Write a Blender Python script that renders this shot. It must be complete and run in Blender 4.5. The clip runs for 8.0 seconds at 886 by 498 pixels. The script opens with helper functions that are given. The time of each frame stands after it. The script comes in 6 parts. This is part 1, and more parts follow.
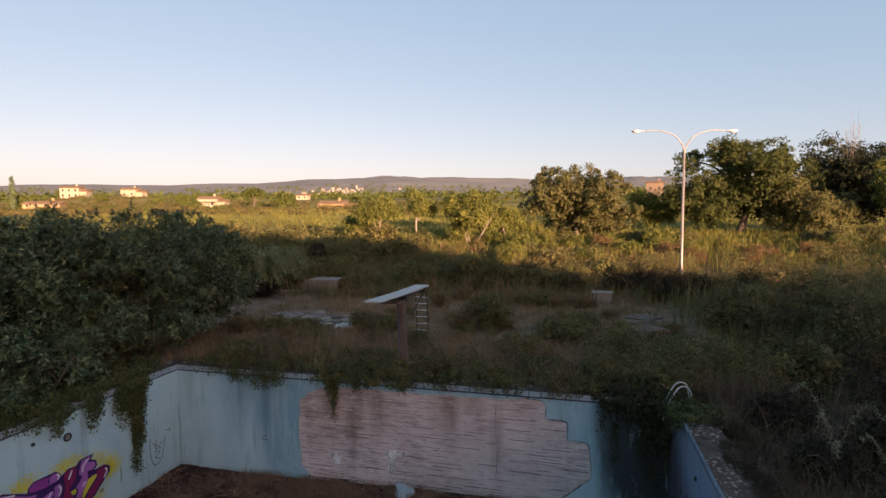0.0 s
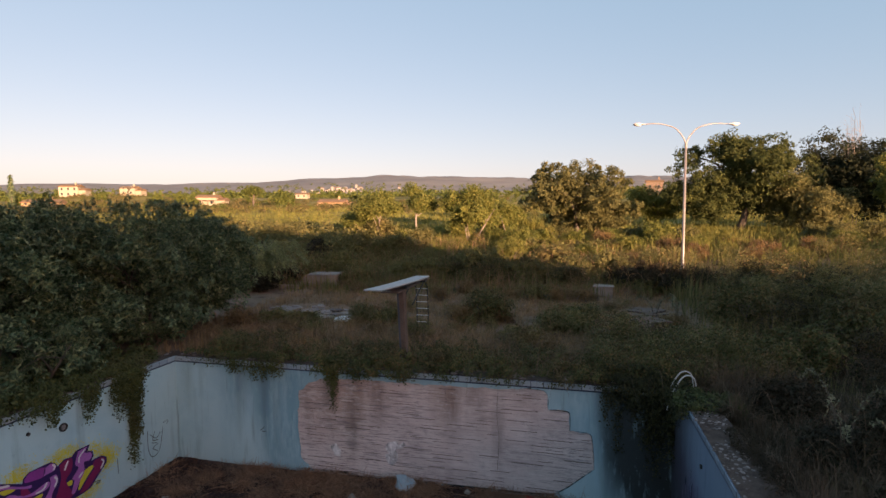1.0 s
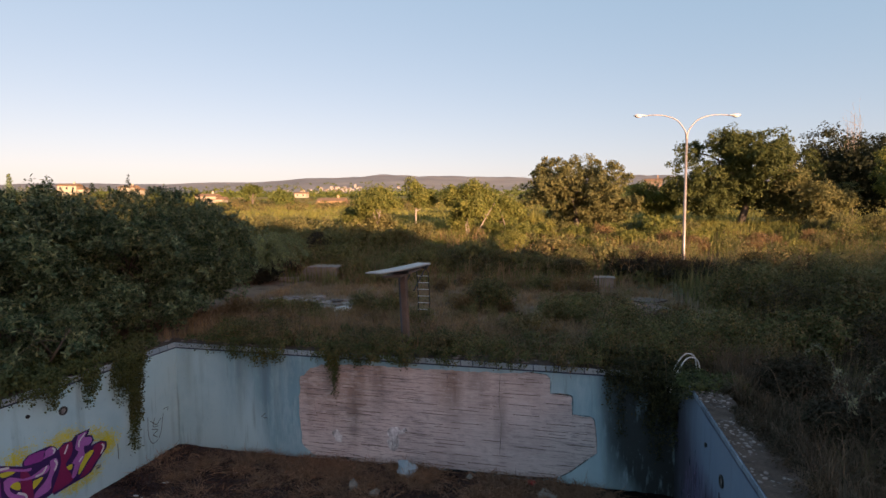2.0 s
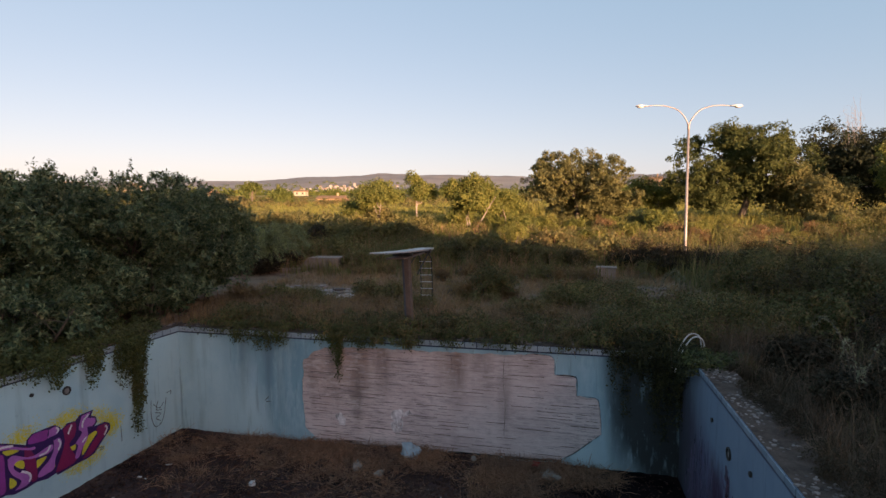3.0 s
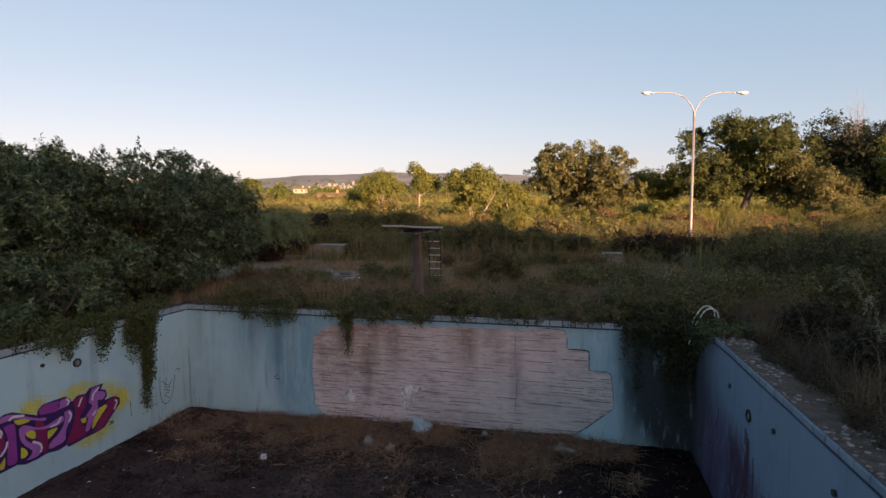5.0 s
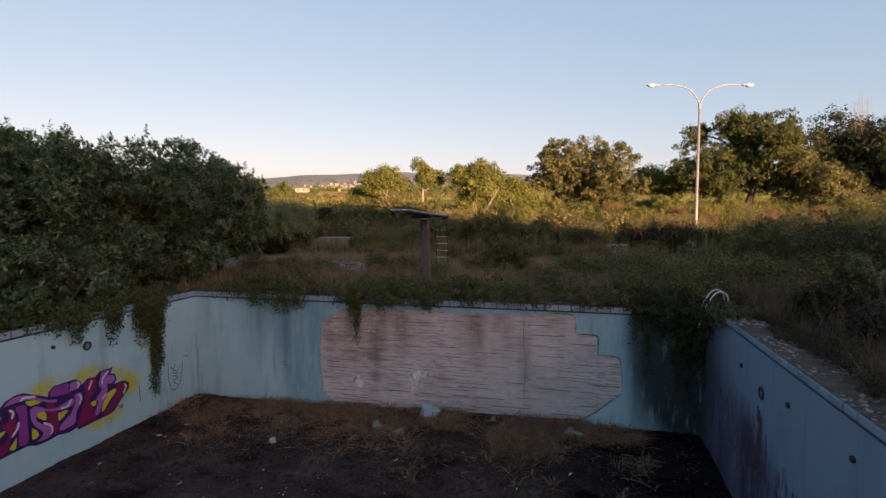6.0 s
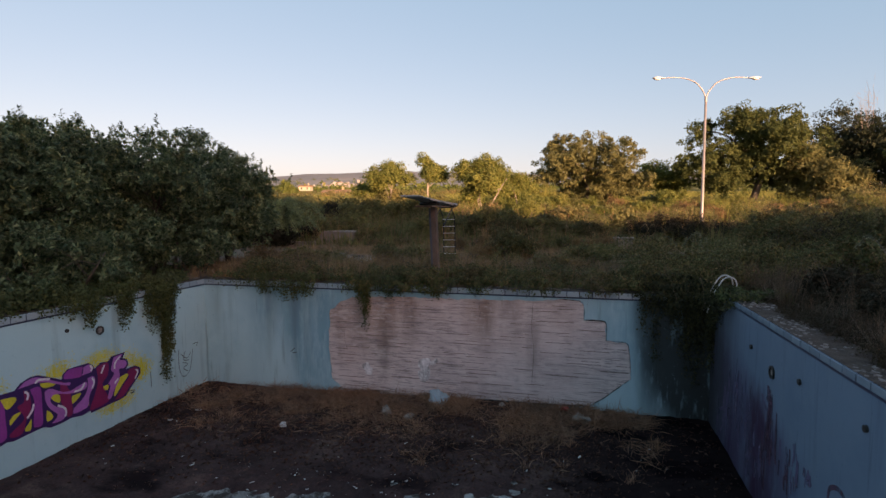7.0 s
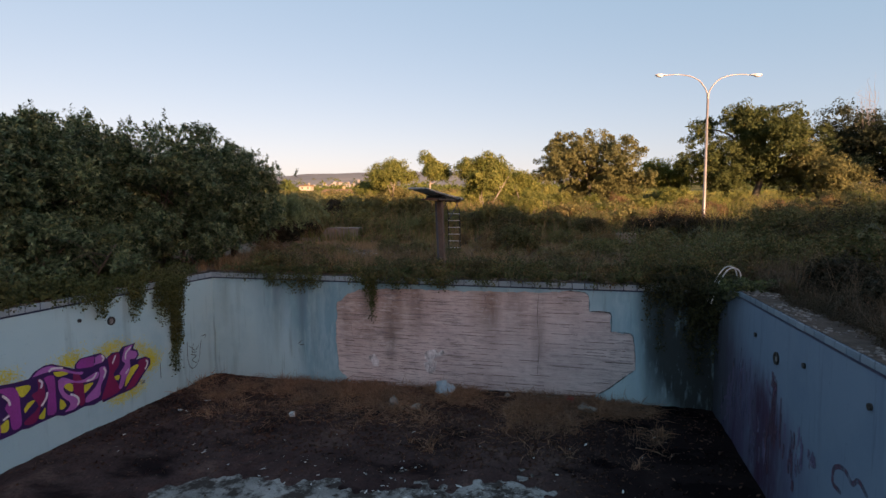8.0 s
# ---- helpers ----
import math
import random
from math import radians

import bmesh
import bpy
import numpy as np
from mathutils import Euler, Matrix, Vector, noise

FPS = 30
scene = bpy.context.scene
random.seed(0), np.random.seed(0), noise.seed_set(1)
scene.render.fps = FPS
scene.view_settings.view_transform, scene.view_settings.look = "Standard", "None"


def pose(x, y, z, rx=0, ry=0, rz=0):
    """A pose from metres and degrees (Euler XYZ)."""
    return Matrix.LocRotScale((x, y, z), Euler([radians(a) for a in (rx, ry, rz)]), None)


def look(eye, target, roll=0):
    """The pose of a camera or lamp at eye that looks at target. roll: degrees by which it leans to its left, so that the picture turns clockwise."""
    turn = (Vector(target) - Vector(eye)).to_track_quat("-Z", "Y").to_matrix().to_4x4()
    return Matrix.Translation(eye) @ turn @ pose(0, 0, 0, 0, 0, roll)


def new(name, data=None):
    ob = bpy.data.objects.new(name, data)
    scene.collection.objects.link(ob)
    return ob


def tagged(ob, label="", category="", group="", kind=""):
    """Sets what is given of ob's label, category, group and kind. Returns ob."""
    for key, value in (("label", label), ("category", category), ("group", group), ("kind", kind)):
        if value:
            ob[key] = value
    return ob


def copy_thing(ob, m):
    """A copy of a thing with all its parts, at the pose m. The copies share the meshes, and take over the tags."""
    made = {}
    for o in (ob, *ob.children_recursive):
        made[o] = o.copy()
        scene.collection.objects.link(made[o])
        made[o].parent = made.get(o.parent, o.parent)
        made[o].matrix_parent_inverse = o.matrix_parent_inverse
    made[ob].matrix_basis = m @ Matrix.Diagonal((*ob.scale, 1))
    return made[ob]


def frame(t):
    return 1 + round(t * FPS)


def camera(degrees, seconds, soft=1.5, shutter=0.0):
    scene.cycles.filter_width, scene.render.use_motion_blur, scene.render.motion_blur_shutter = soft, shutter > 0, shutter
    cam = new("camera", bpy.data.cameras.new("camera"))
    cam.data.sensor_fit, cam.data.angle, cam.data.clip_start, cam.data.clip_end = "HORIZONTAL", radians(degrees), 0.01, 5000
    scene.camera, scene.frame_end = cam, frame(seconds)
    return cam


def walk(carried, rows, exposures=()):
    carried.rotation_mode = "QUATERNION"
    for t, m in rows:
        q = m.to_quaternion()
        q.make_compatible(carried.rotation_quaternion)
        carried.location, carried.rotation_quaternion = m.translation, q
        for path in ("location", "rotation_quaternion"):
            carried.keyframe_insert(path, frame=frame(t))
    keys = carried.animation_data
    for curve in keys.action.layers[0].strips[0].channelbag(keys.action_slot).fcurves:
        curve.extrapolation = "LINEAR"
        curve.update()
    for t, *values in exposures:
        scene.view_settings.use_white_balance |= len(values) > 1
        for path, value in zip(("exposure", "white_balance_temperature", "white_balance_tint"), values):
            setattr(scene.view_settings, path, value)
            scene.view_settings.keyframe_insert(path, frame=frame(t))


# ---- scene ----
cam = camera(80.1, 8.0)
EXPOSURE, KELVIN, TINT, SKY_POWER, SUN_POWER = 1.51, 8100, 42, 0.1, 5.2
PATH = [
    (0, (1.223, 0.062, 4.919), (0.744, 1.999, 4.778), -0.3),
    (0.5, (1.19, 0.163, 4.765), (0.712, 2.1, 4.622), -0.4),
    (1, (1.143, 0.209, 4.61), (0.666, 2.146, 4.466), -0.3),
    (1.5, (1.097, 0.229, 4.43), (0.622, 2.167, 4.285), -0.3),
    (2.8, (0.963, 0.222, 3.746), (0.49, 2.159, 3.6), -0.4),
    (3, (0.926, 0.188, 3.68), (0.455, 2.126, 3.531), -0.3),
    (3.5, (0.844, 0.152, 3.469), (0.378, 2.091, 3.32), -0.3),
    (4, (0.766, 0.13, 3.327), (0.301, 2.069, 3.177), -0.2),
    (4.5, (0.673, 0.132, 3.187), (0.207, 2.071, 3.034), -0.2),
    (6, (0.397, 0.042, 2.605), (-0.075, 1.979, 2.45), -0.2),
    (6.5, (0.321, -0.018, 2.424), (-0.159, 1.917, 2.267), -0.2),
    (7, (0.264, -0.091, 2.275), (-0.219, 1.843, 2.116), -0.2),
    (7.5, (0.204, -0.183, 2.162), (-0.28, 1.751, 2.001), -0.2),
    (8, (0.138, -0.304, 2.075), (-0.346, 1.629, 1.916), -0.2),
]
walk(cam, [(t, look(eye, target, roll)) for t, eye, target, roll in PATH], exposures=[(0.0, EXPOSURE, KELVIN, TINT), (8.0, EXPOSURE, KELVIN, TINT)])

# ---- world and sun ----
SUN_ELEV, SUN_AZ = 7.0, 136.0  # degrees; azimuth clockwise from +y: behind the camera, well to its right
world = bpy.data.worlds.new("sky_world")
scene.world = world
world.use_nodes = True
wn = world.node_tree
sky = wn.nodes.new("ShaderNodeTexSky")
sky.sky_type = "NISHITA"
sky.sun_disc = False
sky.sun_elevation, sky.sun_rotation = radians(SUN_ELEV), radians(SUN_AZ)
sky.air_density, sky.dust_density, sky.ozone_density = 0.75, 1.2, 2.3
wn.nodes["Background"].inputs[1].default_value = SKY_POWER
hazy = sky.outputs[0]
for mode, colour in (("MULTIPLY", (1.0, 0.59, 0.37)), ("ADD", (0.312, 1.258, 1.908))):  # thin even haze over the clear sky
    veil = wn.nodes.new("ShaderNodeMix")
    veil.data_type, veil.blend_type = "RGBA", mode
    veil.inputs[0].default_value, veil.inputs[7].default_value = 1.0, (*colour, 1)
    wn.links.new(hazy, veil.inputs[6])
    hazy = veil.outputs[2]
wn.links.new(hazy, wn.nodes["Background"].inputs[0])
sun_data = bpy.data.lights.new("sun", "SUN")
sun_data.energy, sun_data.angle, sun_data.color = SUN_POWER, radians(0.6), (1.0, 0.775, 0.5)
sun = new("sun", sun_data)
az, el = radians(SUN_AZ), radians(SUN_ELEV)
to_sun = Vector((math.sin(az) * math.cos(el), math.cos(az) * math.cos(el), math.sin(el)))
sun.matrix_world = look(to_sun * 50, (0, 0, 0))

# ---- materials ----
def nodes_of(name):
    m = bpy.data.materials.new(name)
    m.use_nodes = True
    t = m.node_tree
    return m, t, t.nodes["Principled BSDF"], t.nodes["Material Output"]


def coords(t, scale=(1, 1, 1), generated=False):
    tc = t.nodes.new("ShaderNodeNewGeometry")
    mp = t.nodes.new("ShaderNodeMapping")
    mp.inputs["Scale"].default_value = scale
    t.links.new(tc.outputs["Position"], mp.inputs["Vector"])
    return mp.outputs[0]


def noise_node(t, vec, scale, detail=4, rough=0.6):
    n = t.nodes.new("ShaderNodeTexNoise")
    n.inputs["Scale"].default_value, n.inputs["Detail"].default_value, n.inputs["Roughness"].default_value = scale, detail, rough
    t.links.new(vec, n.inputs["Vector"])
    return n.outputs["Fac"]


def ramp(t, fac, stops):
    r = t.nodes.new("ShaderNodeValToRGB")
    e = r.color_ramp.elements
    while len(e) < len(stops):
        e.new(0.5)
    for k, (p, c) in enumerate(stops):
        e[k].position, e[k].color = p, (*c, 1) if len(c) == 3 else c
    t.links.new(fac, r.inputs[0])
    return r.outputs[0]


def blend(t, fac, a, b, mode="MIX"):
    m = t.nodes.new("ShaderNodeMix")
    m.data_type, m.blend_type = "RGBA", mode
    for sock, v in ((m.inputs[0], fac), (m.inputs[6], a), (m.inputs[7], b)):
        if isinstance(v, (int, float)):
            sock.default_value = v
        elif isinstance(v, tuple):
            sock.default_value = (*v, 1)
        else:
            t.links.new(v, sock)
    return m.outputs[2]


def bump(t, p, height, strength=0.3, dist=0.02):
    b = t.nodes.new("ShaderNodeBump")
    b.inputs["Strength"].default_value, b.inputs["Distance"].default_value = strength, dist
    t.links.new(height, b.inputs["Height"])
    t.links.new(b.outputs[0], p.inputs["Normal"])


def grainy(name, dark, light, scale=6.0, rough=0.85, metal=0.0, fine=60.0, strength=0.3, stretch=(1, 1, 1), per_object=0.0, gloss=0.4):
    """A surface with stains at one scale and grain at a finer one."""
    m, t, p, o = nodes_of(name)
    v = coords(t, stretch)
    big = noise_node(t, v, scale, 5)
    small = noise_node(t, v, fine, 4)
    c = ramp(t, big, [(0.3, dark), (0.7, light)])
    c = blend(t, 0.35, c, ramp(t, small, [(0.3, tuple(x * 0.55 for x in dark)), (0.75, tuple(min(1, x * 1.15) for x in light))]))
    if per_object:
        oi = t.nodes.new("ShaderNodeObjectInfo")
        c = blend(t, per_object, c, ramp(t, oi.outputs["Random"], [(0.0, dark), (1.0, light)]))
    t.links.new(c, p.inputs["Base Color"])
    p.inputs["Roughness"].default_value, p.inputs["Metallic"].default_value = rough, metal
    p.inputs["Specular IOR Level"].default_value = gloss
    bump(t, p, small, strength, 0.01)
    return m


def leafy(name, shades, translucent=0.35, rough=0.55, dry=None, even=0.55, gloss=0.10):
    """Foliage: each leaf takes its own shade; light shines through."""
    m, t, p, o = nodes_of(name)
    g = t.nodes.new("ShaderNodeNewGeometry")
    v = coords(t)
    mean = [sum(q) / len(shades) for q in zip(*shades)]
    shades = [tuple(a + even * (b - a) for a, b in zip(mean, q)) for q in shades]
    c = ramp(t, g.outputs["Random Per Island"], [(k / (len(shades) - 1), s) for k, s in enumerate(shades)])
    if dry is not None:
        spot = noise_node(t, v, 0.55, 5, 0.65)
        c = blend(t, ramp(t, spot, [(0.50, (0, 0, 0)), (0.72, (0.75, 0.75, 0.75))]), c, ramp(t, g.outputs["Random Per Island"], [(0.0, tuple(x * 0.45 for x in dry)), (1.0, dry)]))
    patch = noise_node(t, v, 0.9, 3)
    c = blend(t, 1.0, c, ramp(t, patch, [(0.3, (0.72, 0.75, 0.75)), (0.7, (1.2, 1.12, 0.95))]), "MULTIPLY")
    t.links.new(c, p.inputs["Base Color"])
    p.inputs["Roughness"].default_value = rough
    p.inputs["Specular IOR Level"].default_value = gloss
    tr = t.nodes.new("ShaderNodeBsdfTranslucent")
    t.links.new(c, tr.inputs[0])
    mx = t.nodes.new("ShaderNodeMixShader")
    mx.inputs[0].default_value = translucent
    t.links.new(p.outputs[0], mx.inputs[1])
    t.links.new(tr.outputs[0], mx.inputs[2])
    t.links.new(mx.outputs[0], o.inputs[0])
    return m


def along(t, axis, a, b):
    """0 to 1 from a to b along an axis of the world."""
    sep = t.nodes.new("ShaderNodeSeparateXYZ")
    t.links.new(coords(t), sep.inputs[0])
    r = t.nodes.new("ShaderNodeMapRange")
    r.inputs["From Min"].default_value, r.inputs["From Max"].default_value = a, b
    t.links.new(sep.outputs[axis], r.inputs["Value"])
    return r.outputs[0]


def profile(t, axis, a, b, stops):
    """Grey values given at places along an axis."""
    return ramp(t, along(t, axis, a, b), [((u - a) / (b - a), (g, g, g)) for u, g in stops])


def arith(t, op, x, y):
    n = t.nodes.new("ShaderNodeMath")
    n.operation, n.use_clamp = op, op != "SUBTRACT"
    for sock, v in zip(n.inputs, (x, y)):
        if isinstance(v, (int, float)):
            sock.default_value = v
        else:
            t.links.new(v, sock)
    return n.outputs[0]


def stain(t, c, colour, axis, a, b, strength, depth, soft=0.5, seed=0.0, grain=0.55, reach=3.3, from_below=False):
    """Drips and blotches: strength and length are given along the wall, broken up by noise."""
    vec = coords(t, (1.6, 1.6, 0.3))
    vec2 = coords(t, (7, 7, 2.2))
    n1, n2 = noise_node(t, vec, 1.7 + seed, 5, 0.62), noise_node(t, vec2, 1.1, 5, 0.65)
    z = along(t, 2, -reach, 0.0) if from_below else along(t, 2, 0.0, -reach)
    low = profile(t, axis, a, b, [(u, l / reach) for u, l in depth])
    edge = arith(t, "SUBTRACT", low, arith(t, "SUBTRACT", z, arith(t, "MULTIPLY", n1, 0.35)))
    fall = t.nodes.new("ShaderNodeMapRange")
    fall.inputs["From Min"].default_value, fall.inputs["From Max"].default_value = 0.10, 0.10 + soft
    t.links.new(edge, fall.inputs["Value"])
    mask = arith(t, "MULTIPLY", fall.outputs[0], profile(t, axis, a, b, strength))
    broken = ramp(t, arith(t, "ADD", arith(t, "MULTIPLY", n1, 0.6), arith(t, "MULTIPLY", n2, 0.4)), [(grain - 0.2, (0.1, 0.1, 0.1)), (grain + 0.06, (1, 1, 1))])
    return blend(t, arith(t, "MULTIPLY", mask, broken), c, colour)


def render_coat(name, pale, mid, deep, streak, stains=()):
    """Pool render: faded paint, drip streaks, blotches and grime."""
    m, t, p, o = nodes_of(name)
    v = coords(t)
    c = ramp(t, noise_node(t, v, 0.45, 6), [(0.30, mid), (0.52, pale), (0.75, deep)])
    c = blend(t, 0.25, c, ramp(t, noise_node(t, v, 45, 3), [(0.3, mid), (0.7, pale)]))
    for s in stains:
        c = stain(t, c, *s)
    drips = noise_node(t, coords(t, (1.5, 1.5, 0.16)), 1.5, 6, 0.62)
    c = blend(t, ramp(t, drips, [(0.55, (0, 0, 0)), (0.74, (0.4, 0.4, 0.4))]), c, streak)
    thin = noise_node(t, coords(t, (5, 5, 0.35)), 1.3, 5, 0.6)
    c = blend(t, ramp(t, thin, [(0.60, (0, 0, 0)), (0.74, (0.4, 0.4, 0.4))]), c, tuple(x * 0.6 for x in streak))
    spots = noise_node(t, v, 9.0, 5, 0.7)
    c = blend(t, ramp(t, spots, [(0.62, (0, 0, 0)), (0.76, (0.5, 0.5, 0.5))]), c, tuple(x * 0.7 for x in deep))
    t.links.new(c, p.inputs["Base Color"])
    p.inputs["Roughness"].default_value = 0.75
    p.inputs["Specular IOR Level"].default_value = 0.2
    bump(t, p, spots, 0.25, 0.008)
    return m


def bare_concrete(name):
    """Pinkish board-marked concrete, with rusty and sooty streaks."""
    m, t, p, o = nodes_of(name)
    v = coords(t)
    c = ramp(t, noise_node(t, v, 1.1, 5), [(0.3, (0.47, 0.38, 0.365)), (0.55, (0.66, 0.56, 0.53)), (0.8, (0.71, 0.64, 0.61))])
    oi = t.nodes.new("ShaderNodeObjectInfo")
    c = blend(t, 0.2, c, ramp(t, oi.outputs["Random"], [(0.0, (0.48, 0.40, 0.40)), (1.0, (0.78, 0.71, 0.71))]))
    c = stain(t, c, (0.13, 0.095, 0.07), 0, -7.0, 1.8, [(-7, 0.3), (-6.65, 0.7), (-6.4, 0.1), (-5.95, 0.8), (-5.5, 0.2), (-5.12, 1.0), (-4.7, 0.2), (-4.3, 0.9), (-4.1, 0.1), (-2.85, 0.1), (-2.35, 0.6), (-2.09, 0.9), (-1.8, 0.1), (-1.46, 0.7), (-1.05, 0.1), (-0.8, 0.55), (-0.55, 0.2), (-0.05, 0.6), (0.4, 0.2)],
              [(-7, 1.2), (-6.6, 2.6), (-6.2, 1.2), (-5.95, 2.0), (-5.12, 3.0), (-4.7, 1.6), (-4.3, 2.0), (-3.8, 0.8), (-2.09, 1.9), (-1.46, 1.5), (-0.75, 3.0), (-0.45, 1.2), (0.3, 1.0), (0.9, 1.6)], 0.4, grain=0.46)
    c = stain(t, c, (0.30, 0.14, 0.07), 0, -7.0, 1.8, [(-7, 0.2), (-6.6, 0.45), (-5.1, 0.6), (-3, 0.1), (-2.1, 0.8), (-1.8, 0.2), (-0.4, 0.1)], [(-7, 2.5), (-3, 1.5), (-2, 1.4), (1.5, 1.0)], 0.5, 1.1, grain=0.47)
    side = profile(t, 0, -7.0, 1.8, [(-7.0, 0.7), (-5.5, 1.0), (-3.2, 0.9), (-2.2, 0.4), (0.2, 0.45), (1.2, 0.8), (1.8, 0.7)])
    boards = noise_node(t, coords(t, (0.4, 0.4, 14)), 1.5, 7, 0.76)
    c = blend(t, arith(t, "MULTIPLY", side, ramp(t, boards, [(0.54, (0, 0, 0)), (0.60, (0.95, 0.95, 0.95))])), c, (0.12, 0.092, 0.092))
    dashes = noise_node(t, coords(t, (1.5, 1.5, 16)), 2.0, 6, 0.7)
    c = blend(t, arith(t, "MULTIPLY", side, ramp(t, dashes, [(0.545, (0, 0, 0)), (0.62, (0.95, 0.95, 0.95))])), c, (0.11, 0.085, 0.09))
    worn = noise_node(t, coords(t, (0.8, 0.8, 2.6)), 2.0, 7, 0.72)
    c = blend(t, ramp(t, worn, [(0.50, (0, 0, 0)), (0.64, (0.55, 0.55, 0.55))]), c, (0.74, 0.68, 0.65))
    smudge = noise_node(t, coords(t, (1, 1, 1.6)), 2.3, 6, 0.7)
    c = blend(t, ramp(t, smudge, [(0.55, (0, 0, 0)), (0.72, (0.65, 0.65, 0.65))]), c, (0.25, 0.20, 0.20))
    grain = noise_node(t, v, 40, 4)
    c = blend(t, 0.2, c, ramp(t, grain, [(0.3, (0.45, 0.39, 0.39)), (0.7, (0.80, 0.72, 0.72))]))
    t.links.new(c, p.inputs["Base Color"])
    p.inputs["Roughness"].default_value = 0.9
    p.inputs["Specular IOR Level"].default_value = 0.15
    bump(t, p, grain, 0.35, 0.01)
    return m


def ground_mat():
    """Dry earth and thin grass near, meadows and scrubland, then hills with haze in their colour."""
    m, t, p, o = nodes_of("earth_and_meadow")
    v = coords(t)
    near = ramp(t, noise_node(t, v, 0.7, 6), [(0.3, (0.10, 0.062, 0.045)), (0.5, (0.22, 0.145, 0.105)), (0.62, (0.14, 0.10, 0.065)), (0.75, (0.12, 0.10, 0.052))])
    field = ramp(t, noise_node(t, v, 0.035, 5), [(0.35, (0.06, 0.075, 0.02)), (0.5, (0.17, 0.15, 0.045)), (0.65, (0.24, 0.20, 0.07))])
    # Hills paler and greyer: distance haze put into the ground colour.
    hazy_hill = ramp(t, noise_node(t, v, 0.006, 7), [(0.35, (0.155, 0.16, 0.16)), (0.6, (0.21, 0.21, 0.20)), (0.75, (0.26, 0.245, 0.22))])
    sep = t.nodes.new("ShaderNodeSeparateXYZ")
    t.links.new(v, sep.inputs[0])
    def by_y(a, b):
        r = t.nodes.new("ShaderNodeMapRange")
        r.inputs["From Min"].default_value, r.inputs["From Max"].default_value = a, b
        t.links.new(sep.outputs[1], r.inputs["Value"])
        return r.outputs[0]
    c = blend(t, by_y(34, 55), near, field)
    c = blend(t, by_y(700, 1300), c, hazy_hill)
    t.links.new(c, p.inputs["Base Color"])
    p.inputs["Roughness"].default_value = 0.95
    p.inputs["Specular IOR Level"].default_value = 0.1
    bump(t, p, noise_node(t, v, 12, 4), 0.5, 0.05)
    return m


def paint(name, col, var=0.15, rough=0.6):
    return grainy(name, tuple(x * (1 - var) for x in col), tuple(min(1, x * (1 + var)) for x in col), 3.0, rough, 0, 25, 0.08)


M_EARTH = ground_mat()
FADED = ((0.386, 0.614, 0.654), (0.342, 0.576, 0.634), (0.237, 0.465, 0.548), (0.114, 0.185, 0.211))
M_BLUE = render_coat("faded_blue_render", *FADED)
M_BLUE_N = render_coat("stained_shaded_blue_render", *FADED, stains=[
    ((0.16, 0.36, 0.44), 0, -11.3, 3.7, [(-11.3, 0.0), (-9.8, 0.1), (-9.2, 0.75), (-8.7, 0.55), (-8.0, 0.95), (-7.6, 0.8), (-7.1, 1.0), (-6.5, 0.7), (0.3, 0.3), (1.2, 0.7), (1.9, 0.8), (3.7, 0.6)],
     [(-11.3, 1.0), (-9.5, 3.0), (-8.7, 2.0), (-7.8, 4.5), (-6.8, 4.5), (0.5, 2.0), (1.5, 2.6), (3.7, 4.5)], 0.6, 0.4, 0.46),
    # Dark drips; past x = 1.85 the corner's shade is painted in too.
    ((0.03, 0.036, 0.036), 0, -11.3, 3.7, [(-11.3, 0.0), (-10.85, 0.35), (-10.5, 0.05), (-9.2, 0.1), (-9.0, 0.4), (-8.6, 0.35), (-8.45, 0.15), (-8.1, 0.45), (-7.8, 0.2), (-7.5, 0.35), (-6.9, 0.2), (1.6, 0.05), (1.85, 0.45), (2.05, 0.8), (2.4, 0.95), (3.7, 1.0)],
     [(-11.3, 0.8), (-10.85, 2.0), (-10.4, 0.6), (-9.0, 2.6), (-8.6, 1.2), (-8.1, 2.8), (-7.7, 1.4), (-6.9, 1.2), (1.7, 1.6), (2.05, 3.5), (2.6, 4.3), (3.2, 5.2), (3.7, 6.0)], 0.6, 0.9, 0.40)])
# East wall: blue darkened to carry its shade, spray stains over it.
M_BLUE_E = render_coat("sprayed_shaded_blue_render", (0.140, 0.225, 0.306), (0.121, 0.207, 0.293), (0.089, 0.164, 0.247), (0.045, 0.061, 0.092), stains=[
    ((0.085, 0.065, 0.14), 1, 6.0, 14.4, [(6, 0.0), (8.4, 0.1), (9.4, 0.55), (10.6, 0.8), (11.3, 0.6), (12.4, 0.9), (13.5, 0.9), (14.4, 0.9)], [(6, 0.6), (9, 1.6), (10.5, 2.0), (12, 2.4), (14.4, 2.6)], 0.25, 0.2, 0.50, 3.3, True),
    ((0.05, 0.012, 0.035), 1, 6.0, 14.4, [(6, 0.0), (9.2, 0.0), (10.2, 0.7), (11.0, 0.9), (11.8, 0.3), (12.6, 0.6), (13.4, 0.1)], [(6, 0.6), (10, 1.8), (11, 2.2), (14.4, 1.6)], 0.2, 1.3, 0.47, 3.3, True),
    # Darkens towards the north corner, painting its shade into the coat.
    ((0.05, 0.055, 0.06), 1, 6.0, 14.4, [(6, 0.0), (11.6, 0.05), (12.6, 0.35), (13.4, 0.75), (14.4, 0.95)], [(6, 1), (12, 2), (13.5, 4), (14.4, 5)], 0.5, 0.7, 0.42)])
M_BARE = bare_concrete("board_marked_concrete")
M_CONC = grainy("weathered_concrete", (0.163, 0.133, 0.112), (0.318, 0.267, 0.228), 2.5, 0.9)


